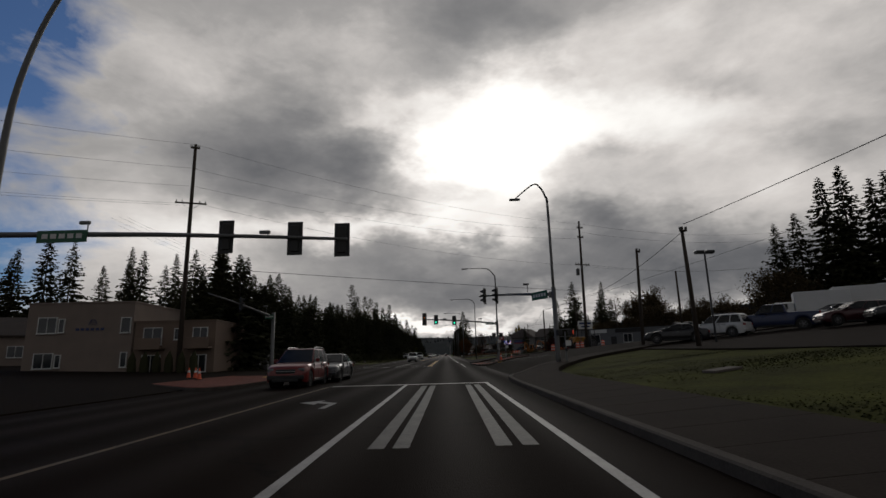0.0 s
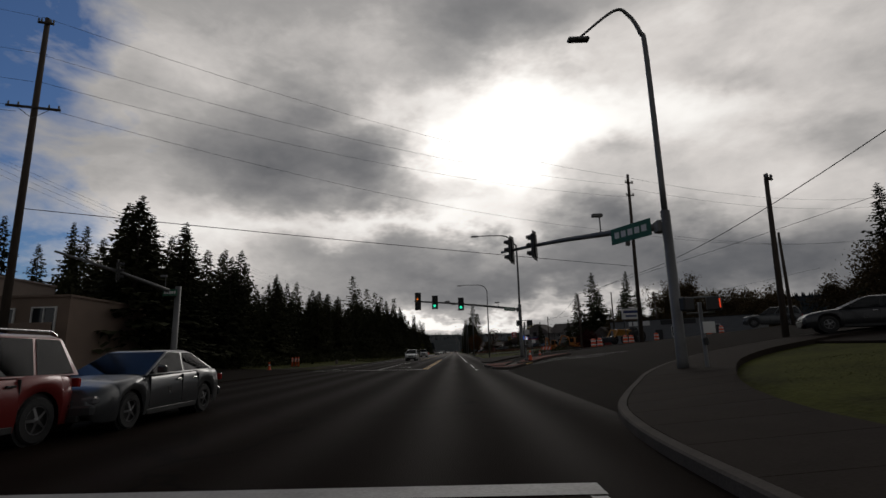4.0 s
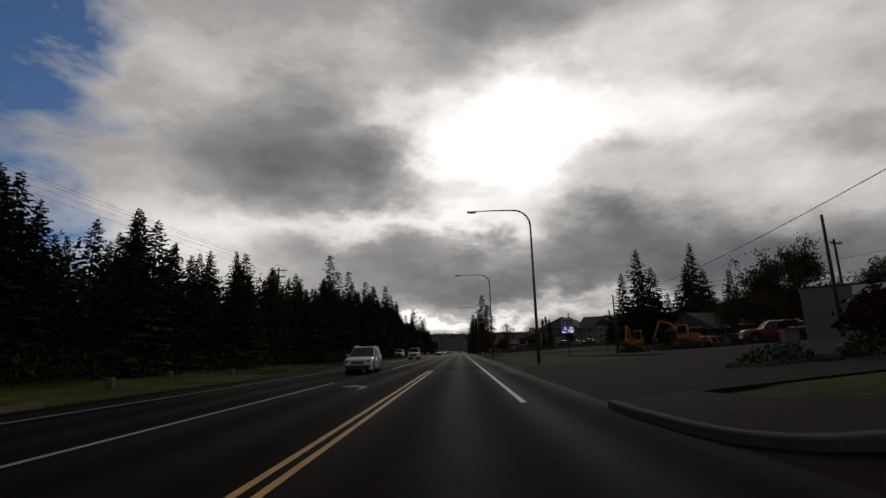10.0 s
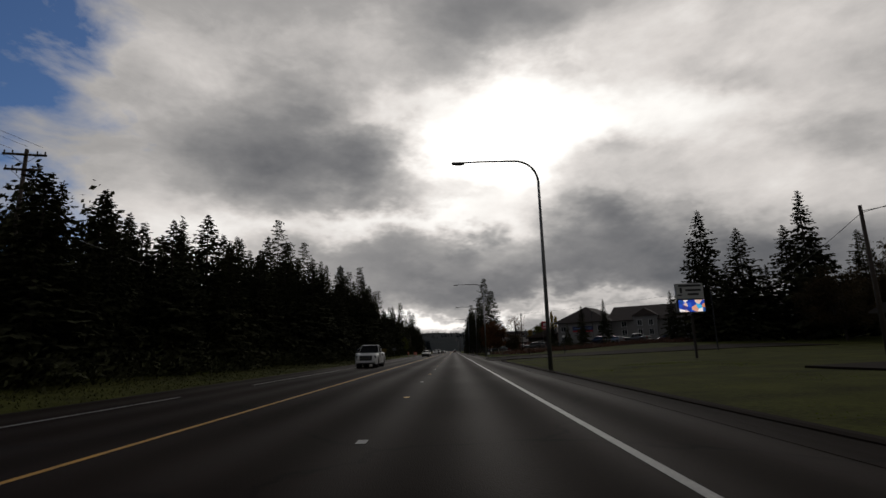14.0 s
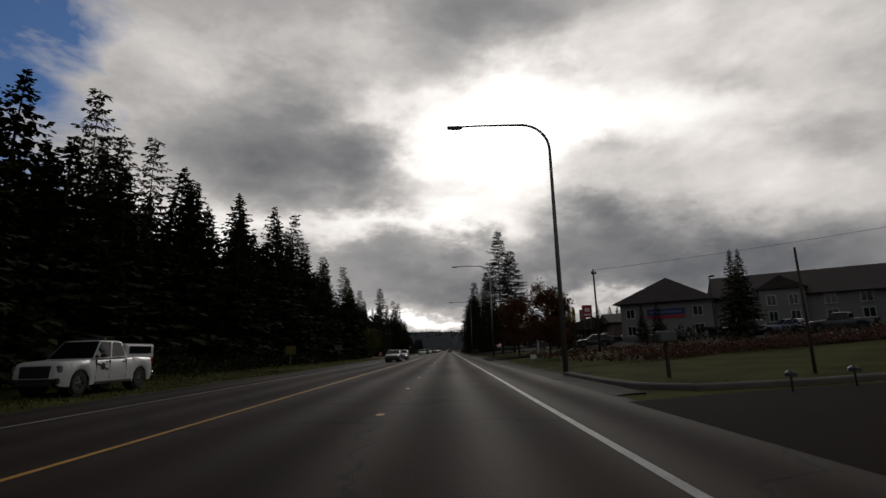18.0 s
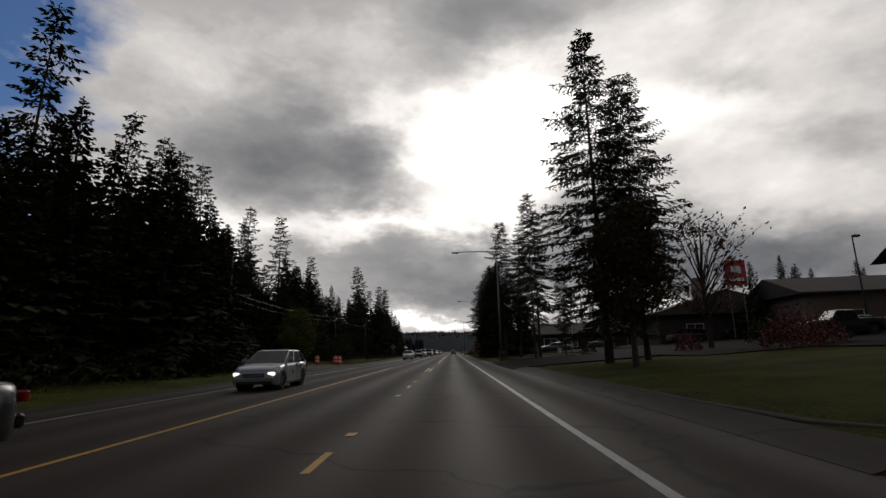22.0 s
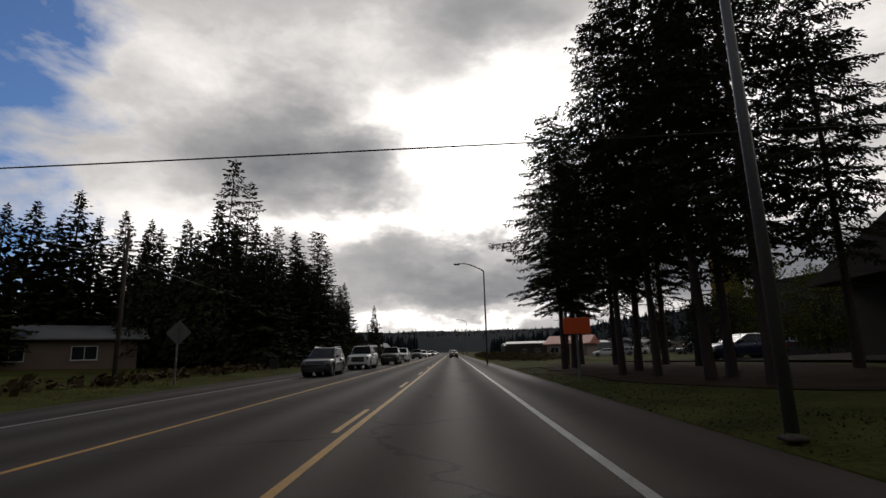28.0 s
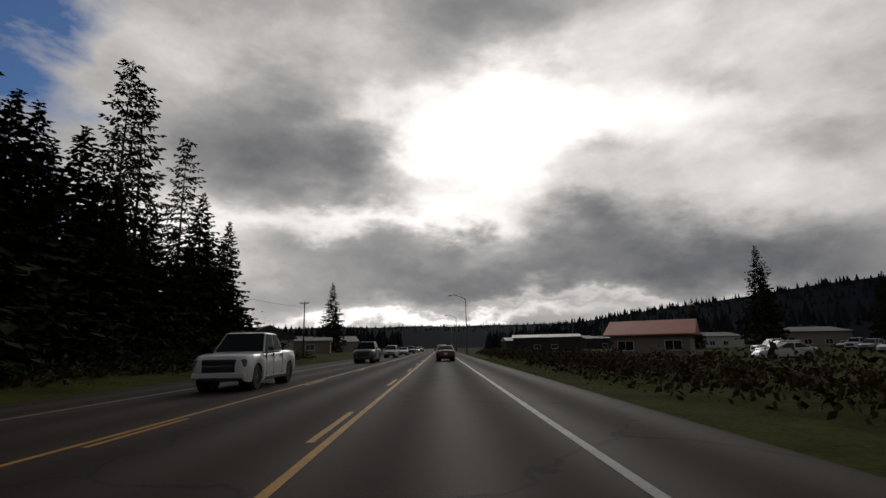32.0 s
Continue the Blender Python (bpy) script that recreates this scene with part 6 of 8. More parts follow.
def utility_pole(x, y, z, h, arms=(), label="tall wooden utility pole", transformer=False, r=0.16, lamp=None, lean=0.0):
    t = thing("utility_pole", Matrix.Translation((x, y, z)), label, "utility pole", "utility poles")
    part("pole", tube(bmesh.new(), [(0, 0, -0.3), (lean * 0.5, 0, h * 0.5), (lean, 0, h)], [r * 1.1, r * 0.9, r * 0.68], 12), WOODPOLE, t, smooth=True)
    for az, ln, yaw in arms:
        m = Matrix.Translation((lean * az / h, 0, az)) @ Matrix.Rotation(radians(yaw), 4, "Z")
        b = rbox((0, -0.16, 0), (ln, 0.11, 0.13), 0.012)
        b.transform(m)
        a = part("crossarm", b, WOODPOLE, t)
        for s in (-0.46, -0.28, 0.28, 0.46):
            b = tube(bmesh.new(), [(s * ln, -0.16, 0.06), (s * ln, -0.16, 0.15), (s * ln, -0.16, 0.26)], [0.03, 0.055, 0.035], 8)
            b.transform(m)
            part("insulator", b, GALV, a)
        if ln > 1.5:
            for s in (-1, 1):
                b = tube(bmesh.new(), [(s * ln * 0.3, -0.16, -0.05), (0, -0.16, -0.65)], 0.018, 6)
                b.transform(m)
                part("brace", b, GALV, a)
    if transformer:
        tz = h * 0.59
        b = tube(bmesh.new(), [(-0.42, 0, tz - 0.5), (-0.42, 0, tz - 0.45), (-0.42, 0, tz + 0.4), (-0.42, 0, tz + 0.48)], [0.20, 0.25, 0.25, 0.18], 14)
        part("transformer", b, GALV, t, "grey transformer can", True)
    if lamp:
        lz, lx = lamp
        part("lamp_arm", tube(bmesh.new(), [(0, 0, lz), (lx * 0.4, 0, lz + 0.3), (lx, 0, lz + 0.25)], 0.03, 8), GALV, t)
        part("lamp_head", rbox((lx, 0, lz + 0.2), (0.55, 0.22, 0.12), 0.04), GALV, t)
    return t


utility_pole(-23.0, 44.3, 0.3, 21.0, ((15.2, 2.6, 20), (20.6, 0.8, 20)), "very tall wooden transmission pole beside the motel", r=0.2)
utility_pole(19.6, 70.8, gz(19.6, 70.8), 18.0, ((17.0, 0.9, 10), (15.6, 0.9, 10), (11.6, 2.5, 25)), "tall wooden transmission pole with transformer", True, r=0.2, lean=0.3)
utility_pole(17.1, 44.2, gz(17, 44), 8.6, ((8.3, 0.5, 30),), "weathered grey wooden pole on the bank", r=0.15, lean=0.3)
utility_pole(28.2, 60.4, gz(28, 60), 7.8, (), "dark wooden pole by the side street", r=0.14)
utility_pole(16.2, 32.7, gz(16.2, 32.7), 7.9, ((7.6, 0.5, 0),), "dark wooden pole beside the car lot", r=0.15, lean=-0.15)
utility_pole(15.4, 78.6, gz(15.4, 78.6), 6.6, (), "short wooden pole at the shop corner", r=0.13)
utility_pole(26.0, 100, gz(26, 100), 8.5, (), "plain brown wooden pole without wires", r=0.13)
utility_pole(40, 118, gz(40, 118), 10.5, ((10, 1.8, 20),), "wooden utility pole behind the shop", r=0.15)
utility_pole(22.5, 138, gz(22.5, 138), 8.2, (), "dark wooden pole at the lawn", r=0.13)
utility_pole(-27, 140, 0.5, 14.0, ((13.6, 2.4, 15), (12.6, 2.0, 15)), "wooden utility pole in the wood", r=0.16)
utility_pole(-21.6, 206.4, 0.3, 11.3, ((10.8, 1.4, 0),), "wooden utility pole before the wood", r=0.15)
utility_pole(-20.4, 279, 0.3, 10.5, (), "wooden pole with a bracket lamp", r=0.14, lamp=(6.3, 1.6))
utility_pole(-19.6, 318.2, 0.3, 7.6, (), "short wooden pole before the wood", r=0.13)
utility_pole(-21.0, 356, 0.3, 9.5, (), "wooden pole beside the bungalow", r=0.13)
utility_pole(15.0, 224.5, gz(15, 224.5), 8.4, ((7.9, 0.5, 0),), "slim wooden pole on the bank", r=0.11)
utility_pole(11.2, 189, gz(11.2, 189), 4.0, (), "thin post on the lawn", r=0.05)
utility_pole(30.5, 352, gz(30, 352), 12.5, ((12.0, 2.2, 60), (10.6, 1.8, 60)), "wooden utility pole by the mall", r=0.16)
utility_pole(-24, 470, 0.3, 9.5, ((9.2, 1.6, 0),), "wooden pole on the open ground", r=0.13)


def wire(a, b, sag, r=0.012, label="thin black overhead power line"):
    a, b = Vector(a), Vector(b)
    n = 16
    pts = [a.lerp(b, i / n) - Vector((0, 0, sag * 4 * (i / n) * (1 - i / n))) for i in range(n + 1)]
    return solid("overhead_wire", tube(bmesh.new(), pts, r, 5), WIRE, label, "wire")


W1, W2 = (-23.0, 44.3), (19.9, 70.8)
wire((*W1, 21.3), (*W2, 19.3), 1.2, 0.010)
wire((W1[0], W1[1], 18.9), (W2[0] - 0.4, W2[1], 18.5), 1.3, 0.010)
wire((W1[0], W1[1], 17.2), (W2[0] + 0.4, W2[1], 17.1), 1.3, 0.010)
wire((W1[0] + 0.9, W1[1], 15.4), (W2[0] - 0.9, W2[1] - 0.3, 13.2), 1.1, 0.010)
wire((W1[0], W1[1], 9.6), (W2[0], W2[1], 9.5), 0.1, 0.024, "thick overhead communications cable")
for dz, dx in ((21.3, 0), (18.9, 0.3), (17.2, -0.3), (15.4, -1.1), (15.4, 1.1)):
    wire((W1[0] + dx, W1[1], dz), (-75 + dx, 6, dz - 1), 1.5, 0.010)
for dz, dx in ((19.3, 0), (18.0, 0.4), (13.2, -1.0), (13.2, 1.1)):
    wire((W2[0] + dx, W2[1], dz), (70 + dx, 95, dz + 4), 1.5, 0.013)
wire((*W2, 8.8), (16.2, 32.7, 9.0), 0.7, 0.022)
wire((16.2, 32.7, 9.4), (24, -30, 12), 0.8, 0.022)
wire((*W2, 9.0), (15.4, 78.6, 7.6), 0.2, 0.018)
wire((15.4, 78.6, 7.6), (40, 28, 14), 0.4, 0.016)
wire((15.4, 78.6, 7.5), (22.5, 138, 8.2), 0.9, 0.018)
wire((22.5, 138, 8.2), (52, 205, 9.5), 1.2, 0.018)
wire((22.5, 138, 8.3), (60, 100, 13), 0.8, 0.018)
for dx, dz in ((-1.0, 0), (0, 0.1), (1.0, 0), (0, -1.0)):
    wire((-27 + dx, 140, 14.6 + dz), (-40 + dx, 60, 19 + dz), 1.2, 0.010)
wire((-21.6, 206.4, 8.0), (-23, 140, 8.5), 1.0, 0.02)
wire((-21.6, 206.4, 7.8), (-20.4, 279, 7.2), 1.1, 0.02)
wire((-20.4, 279, 7.2), (-19.6, 318.2, 7.4), 0.5, 0.025)
wire((-20.4, 279, 6.6), (-19.6, 318.2, 6.9), 0.6, 0.02)
wire((-19.6, 318.2, 7.4), (-21.0, 356, 7.8), 0.5, 0.025)
wire((-21, 356, 7.8), (-24, 470, 8.8), 1.3, 0.02)
wire((-27, 333.4, 4.9), (14, 333.4, 5.6), 0.1, 0.016)
wire((15, 224.5, 9.0), (52, 205, 12), 0.5, 0.015)
wire((30.5, 352, 12.3), (60, 330, 12.5), 0.8, 0.015)


# ---- street furniture ----
def cone(x, y, z=0.0, h=0.72):
    t = thing("traffic_cone", Matrix.Translation((x, y, z)), "orange traffic cone with a reflective collar", "traffic cone", "traffic cones")
    part("base", rbox((0, 0, 0.02), (0.36, 0.36, 0.045), 0.01), RUBBER, t)
    part("body", tube(bmesh.new(), [(0, 0, 0.04), (0, 0, 0.08), (0, 0, h - 0.02), (0, 0, h)], [0.155, 0.14, 0.035, 0.028], 14), ORANGE, t, "", True)
    part("collar", tube(bmesh.new(), [(0, 0, h * 0.55), (0, 0, h * 0.75)], [0.088, 0.066], 14, False), WHITESIGN, t, "", True)
    return t


def barrel(x, y, z=0.0):
    t = thing("traffic_barrel", Matrix.Translation((x, y, z)), "orange and white construction barrel", "traffic barrel", "traffic barrels")
    part("base", tube(bmesh.new(), [(0, 0, 0), (0, 0, 0.06)], [0.40, 0.38], 16), RUBBER, t)
    part("body", tube(bmesh.new(), [(0, 0, 0.05), (0, 0, 0.3), (0, 0, 0.32), (0, 0, 0.62), (0, 0, 0.64), (0, 0, 0.94), (0, 0, 0.98), (0, 0, 1.05)], [0.29, 0.285, 0.27, 0.265, 0.25, 0.245, 0.22, 0.10], 18), ORANGE, t, "", True)
    for z0, r0 in ((0.34, 0.276), (0.72, 0.255)):
        part("band", tube(bmesh.new(), [(0, 0, z0), (0, 0, z0 + 0.13)], [r0 + 0.004, r0], 18, False), WHITESIGN, t, "white reflective band", True)
    return t


for x, y, z in ((-15.4, 32.3, 0.15), (-17.6, 35.4, 0.15), (-16.9, 34.9, 0.15), (6.05, 56.0, street_z(6.05, 56.0) + 0.16), (8.8, 68.5, 0.5), (-15.5, 62.5, 0.1), (-22.0, 296.5, 0.3)):
    cone(x, y, z)
for x, y in ((15.6, 74.2), (16.4, 74.6), (19.6, 75.8), (20.4, 76.2), (24.5, 79.5), (-13.9, 295.8), (-14.5, 296.2), (-16.8, 296.4), (31, 80), (33, 81)):
    barrel(x, y, gz(x, y))
for x, y in ((-16.0, 72.3), (-16.4, 72.6), (-16.9, 73.1)):
    t = thing("tube_marker", Matrix.Translation((x, y, gz(x, y))), "slim orange tube marker with white bands", "traffic marker", "tube markers")
    part("base", tube(bmesh.new(), [(0, 0, 0), (0, 0, 0.06)], [0.2, 0.18], 12), RUBBER, t)
    part("tube", tube(bmesh.new(), [(0, 0, 0.05), (0, 0, 0.95), (0, 0, 1.0)], [0.095, 0.09, 0.04], 12), ORANGE, t, "", True)
    for z0 in (0.55, 0.75):
        part("band", tube(bmesh.new(), [(0, 0, z0), (0, 0, z0 + 0.09)], 0.097, 12, False), WHITESIGN, t, "white reflective band", True)
# a tall cone and a barrier board on the island
t = thing("barrier_board", Matrix.Translation((9.6, 69.2, 0.62)), "orange and white barrier board on posts", "barrier")
for s in (-0.35, 0.35):
    part("leg", rbox((s, 0, 0.45), (0.05, 0.05, 0.9), 0.01), GALV, t)
part("board", rbox((0, 0, 0.75), (0.95, 0.04, 0.3), 0.01), ORANGESIGN, t)
for k in range(3):
    part("stripe", box(bmesh.new(), (-0.3 + 0.3 * k, -0.023, 0.75), (0.1, 0.005, 0.28), Matrix.Rotation(radians(30), 3, "Y")), WHITESIGN, t)


def cabinet(x, y, z, w, d, h, label):
    t = thing("utility_cabinet", Matrix.Translation((x, y, z)), label, "utility cabinet")
    part("plinth", rbox((0, 0, 0.06), (w + 0.1, d + 0.1, 0.12), 0.01), CONCRETE, t)
    part("body", rbox((0, 0, 0.12 + h / 2), (w, d, h), 0.025), GALV, t)
    dr = part("door", rbox((0, -d / 2 - 0.012, 0.12 + h / 2), (w * 0.88, 0.02, h * 0.9), 0.006), GALV, t)
    part("handle", rbox((w * 0.3, -d / 2 - 0.035, 0.12 + h * 0.5), (0.03, 0.03, 0.16), 0.006), BLACKMETAL, dr)
    part("roof", rbox((0, 0, 0.14 + h), (w + 0.06, d + 0.06, 0.05), 0.01), GALV, t)
    return t


cabinet(-18.7, 53.5, 0.1, 0.55, 0.5, 1.45, "grey steel signal cabinet by the wood")
cabinet(-20.0, 54.6, 0.1, 0.7, 0.6, 1.7, "large grey steel signal cabinet by the wood")
cabinet(12.6, 84.4, gz(12.6, 82), 0.5, 0.4, 0.8, "small white utility box on the grass")
for x, y, h in ((-15.6, 88, 0.5), (-15.9, 101, 0.45), (-17.5, 96, 0.5)):
    solid("marker_post", rbox((x, y, h / 2 + 0.05), (0.35, 0.28, h), 0.04), CONCRETE, "small pale utility pedestal on the verge", "utility box")


def board_sign(name, x, y, z, w, h, base, material, label, category="sign", posts=1, yaw=0.0, bars=(), bar_mat=None, depth=0.05, post_mat=None):
    t = thing(name, pose(x, y, z, 0, 0, yaw), label, category)
    for k in range(posts):
        px = 0 if posts == 1 else -w * 0.35 + k * w * 0.7 / (posts - 1)
        part("post", rbox((px, 0, (base + h) / 2), (0.08, 0.08, base + h * 0.9), 0.012), post_mat or GALV, t)
    b = part("board", rbox((0, -0.05 - depth / 2, base + h / 2), (w, depth, h), 0.012), material, t)
    for bx, bz, bw, bh in bars:
        part("lettering", box(bmesh.new(), (bx * w, -0.053 - depth, base + bz * h), (bw * w, 0.006, bh * h)), bar_mat or TRIM, b)
    return t


def led_screen_material():
    m = mat("screen", (0.02, 0.02, 0.03), 0.4, bump=0)
    N, L = m.node_tree.nodes, m.node_tree.links
    b = N["Principled BSDF"]
    tc = N.new("ShaderNodeTexCoord")
    v = N.new("ShaderNodeTexVoronoi")
    v.inputs["Scale"].default_value = 3.2
    L.new(tc.outputs["Object"], v.inputs["Vector"])
    r = N.new("ShaderNodeValToRGB")
    e = r.color_ramp.elements
    e[0].position, e[0].color = 0.15, (0.01, 0.04, 0.35, 1)
    e[1].position, e[1].color = 0.9, (0.95, 0.85, 0.80, 1)
    for p, c in ((0.40, (0.02, 0.10, 0.62, 1)), (0.52, (0.05, 0.50, 0.80, 1)), (0.62, (0.01, 0.03, 0.25, 1)), (0.76, (0.70, 0.25, 0.12, 1))):
        k = e.new(p)
        k.color = c
    s = N.new("ShaderNodeSeparateColor")
    L.new(v.outputs["Color"], s.inputs[0])
    L.new(s.outputs[0], r.inputs[0])
    L.new(r.outputs[0], b.inputs["Emission Color"])
    b.inputs["Emission Strength"].default_value = 0.9
    return m


vet = thing("pylon_sign", Matrix.Translation((18.35, 150.5, 0.1)) @ Matrix.Diagonal((1.14, 1.0, 1.06, 1)), "grey pylon sign with a lit screen on the lawn", "sign")
part("post", rbox((0, 0, 1.6), (0.15, 0.15, 3.2), 0.02), DARKWALL, vet)
part("panel", rbox((0, 0, 5.0), (1.85, 0.35, 1.15), 0.03), mat("name_panel", (0.42, 0.42, 0.41), 0.6, var=0.12, bump=0), vet, "pale name panel")
scr = part("screen_box", rbox((0, 0, 3.9), (1.9, 0.4, 1.0), 0.03), BLACKMETAL, vet)
part("screen", box(bmesh.new(), (0, -0.205, 3.9), (1.76, 0.012, 0.86)), led_screen_material(), scr, "lit many-coloured screen")
for bx, bz, bw, bh in ((0.0, 5.40, 1.55, 0.15), (0.22, 5.06, 1.05, 0.16), (0.20, 4.76, 0.75, 0.16), (-0.62, 5.05, 0.16, 0.40), (-0.72, 4.70, 0.30, 0.10)):
    part("lettering", box(bmesh.new(), (bx, -0.18, bz), (bw, 0.008, bh)), TRIM, vet)
shopsign = board_sign("shop_sign", 22.8, 82.6, gz(22.8, 82.6), 2.3, 1.3, 3.1, WHITESIGN, "white shop sign on two posts", "sign", 2, 0, ((0, 0.7, 0.8, 0.25), (0, 0.3, 0.6, 0.18)), BLUEBANNER)
board_sign("warning_sign", 5.0, 344, 0.1, 1.05, 0.62, 1.75, ORANGESIGN, "orange construction sign on a post", "sign")
t = thing("warning_sign", pose(-13.4, 349, 0.05, 0, 0, 180), "back of a diamond warning sign on a post", "sign")
part("post", rbox((0, 0, 1.4), (0.08, 0.08, 2.8), 0.01), GALV, t)
part("board", rbox((0, -0.06, 0), (0.9, 0.02, 0.9), 0.01), GALV, t).matrix_basis = Matrix.Translation((0, 0, 2.5)) @ Matrix.Rotation(radians(45), 4, "Y")
board_sign("road_sign", -15.5, 222, 0.1, 1.0, 0.8, 1.2, mat("yellow_sign", (0.16, 0.11, 0.02), 0.6, bump=0), "faded yellow sign at the edge of the wood")
board_sign("road_sign", -16.0, 246, 0.1, 1.0, 0.7, 1.6, GALV, "small grey sign before the wood")
board_sign("yard_sign", 6.8, 215.8, gz(6.8, 215.8), 0.5, 0.34, 0.15, WHITESIGN, "small white yard sign in the grass", "sign", 2)
board_sign("stop_sign_back", -19.3, 280.8, 0.2, 0.7, 0.7, 1.9, GALV, "back of a road sign at the lane")
board_sign("yard_sign", 6.7, 302.0, gz(6.7, 302), 1.35, 0.62, 0.35, BLACKMETAL, "dark yard sign with pale lettering and a red foot", "sign", 2, 0, ((0, 0.78, 0.8, 0.22), (0, 0.48, 0.76, 0.22)), FAINT)
board_sign("yard_sign", -14.8, 367.0, gz(-14.8, 367), 0.75, 0.75, 0.25, BLACKMETAL, "small dark framed yard sign in the verge", "sign", 2)
board_sign("yard_sign", -20.8, 308.0, gz(-20.8, 308), 0.7, 1.0, 0.3, BLACKMETAL, "dark notice frame on posts in the grass", "sign", 2)
board_sign("box_sign", 13.2, 296.6, gz(13.2, 296.6), 0.45, 0.6, 0.15, WHITESIGN, "small white notice box", "sign", 1)
pyl = board_sign("pylon_sign", 31.9, 289.6, gz(32, 290), 2.2, 2.8, 6.0, REDBANNER, "tall red roadside shop sign", "sign", 2, 0, ((0, 0.62, 0.5, 0.3), (0, 0.22, 0.7, 0.14)), WHITESIGN, 0.4)
t = thing("mailbox_kiosk", pose(10.3, 233.2, gz(10.3, 233.2), 0, 0, 20), "small white roofed mailbox post", "mailbox")
part("post", rbox((0, 0, 0.9), (0.22, 0.22, 1.8), 0.02), WHITEWALL, t)
part("box", rbox((0, 0, 2.0), (0.5, 0.4, 0.4), 0.03), GREYWALL, t)
part("roof", rbox((0, 0, 2.26), (0.75, 0.6, 0.1), 0.03), WHITEWALL, t)
part("side_panel", rbox((0.262, 0, 2.0), (0.02, 0.34, 0.34), 0.006), BLUEBANNER, t, "blue painted side")
t = thing("mailbox", pose(7.3, 190.6, gz(7.3, 190.6), 0, 0, 8), "large dark mailbox on a wooden post in the lawn", "mailbox")
part("post", rbox((0, 0, 0.62), (0.11, 0.11, 1.24), 0.012), WOODPOLE, t)
part("box", bevelled(box(bmesh.new(), (0.05, 0, 1.42), (0.62, 0.36, 0.36)), 0.06, 2), GREYWALL, t)
part("board", rbox((0.05, 0, 1.22), (0.70, 0.30, 0.04), 0.008), WOODPOLE, t)
part("newspaper_box", rbox((-0.42, 0, 1.38), (0.22, 0.34, 0.24), 0.02), TRIM, t)
fl = thing("flagpole", Matrix.Translation((19.5, 316, gz(19.5, 316))), "white flagpole with a limp dark flag", "flagpole")
part("pole", tube(bmesh.new(), [(0, 0, 0), (0, 0, 9)], [0.06, 0.035], 10), WHITEWALL, fl)
part("flag", tube(bmesh.new(), [(0.1, 0, 8.8), (0.2, 0.05, 8.0), (0.14, 0, 7.0), (0.1, 0, 6.6)], [0.10, 0.2, 0.16, 0.03], 8), BLUEBANNER, fl)


def lot_lamp(x, y, h, heads=2):
    t = thing("lot_lamp", Matrix.Translation((x, y, gz(x, y))), "dark parking lot lamp on a slim pole", "lamp", "lot lamps")
    part("pole", tube(bmesh.new(), [(0, 0, 0), (0, 0, h)], [0.08, 0.06], 8), BLACKMETAL, t)
    for k in range(heads):
        s = -1 if k else 1
        part("lamp_head", rbox((s * 0.35, 0, h + 0.05), (0.6, 0.4, 0.22), 0.04), BLACKMETAL, t)
    return t


for x, y, h, n in ((18.3, 34.5, 6.2, 2), (45, 150, 9, 2), (30, 170, 7, 1), (35, 240, 8, 1), (52, 228, 8.5, 1), (38, 280, 9, 1), (48, 272, 8.5, 1)):
    lot_lamp(x, y, h, n)
for k, (x, y) in enumerate(((9.0, 184.6), (11.0, 184.9), (7.4, 184.4), (13.5, 185.2), (16, 185.5))):
    t = thing("drive_light", Matrix.Translation((x, y, gz(x, y))), "small black path light beside the drive", "path light", "path lights")
    part("stake", tube(bmesh.new(), [(0, 0, 0), (0, 0, 0.4)], 0.025, 6), BLACKMETAL, t)
    part("cap", tube(bmesh.new(), [(0, 0, 0.38), (0, 0, 0.46), (0, 0, 0.52)], [0.14, 0.12, 0.03], 10), BLACKMETAL, t)
globe = thing("globe_lamp", Matrix.Translation((16.2, 187.5, gz(16.2, 187.5))), "post lamp with a white globe beside the drive", "lamp")
part("post", tube(bmesh.new(), [(0, 0, 0), (0, 0, 2.3)], [0.06, 0.045], 8), BLACKMETAL, globe)
b = bmesh.new()
bmesh.ops.create_icosphere(b, subdivisions=2, radius=0.18, matrix=Matrix.Translation((0, 0, 2.45)))
part("globe", b, WHITESIGN, globe, "", True)
rk = random.Random(3)
for k, (x, y, s) in enumerate(((13.0, 82.0, 0.5), (11.8, 81.4, 0.35), (9.5, 82.6, 0.25), (14.5, 81.4, 0.6))):
    b = bmesh.new()
    bmesh.ops.create_icosphere(b, subdivisions=2, radius=s)
    for v in b.verts:
        v.co *= 1 + 0.35 * noise.noise(v.co * 2.2 + Vector((k * 3, 0, 0)))
        v.co.z *= 0.7
    solid("boulder", b, KERB, "grey landscape boulder in the planting bed", "boulder", "", False, Matrix.Translation((x, y, gz(x, y) + s * 0.3)))


solid("vault_lid", rbox((0, 0, 0), (1.05, 0.6, 0.08), 0.01), CONCRETE, "pale concrete vault lid in the grass bank", "vault lid", "", False, pose(9.0, 16.8, gz(9.0, 16.8) + 0.02, 0, -5.7, 12))


# ---- vehicles ----


def paint(name, c, metal=0.2, rough=0.3):
    return mat("paint_" + name, c, rough, metal=metal, scale=0.8, fine=40, var=0.08, bump=0.0, coat=0.5)


WHEELS = {}


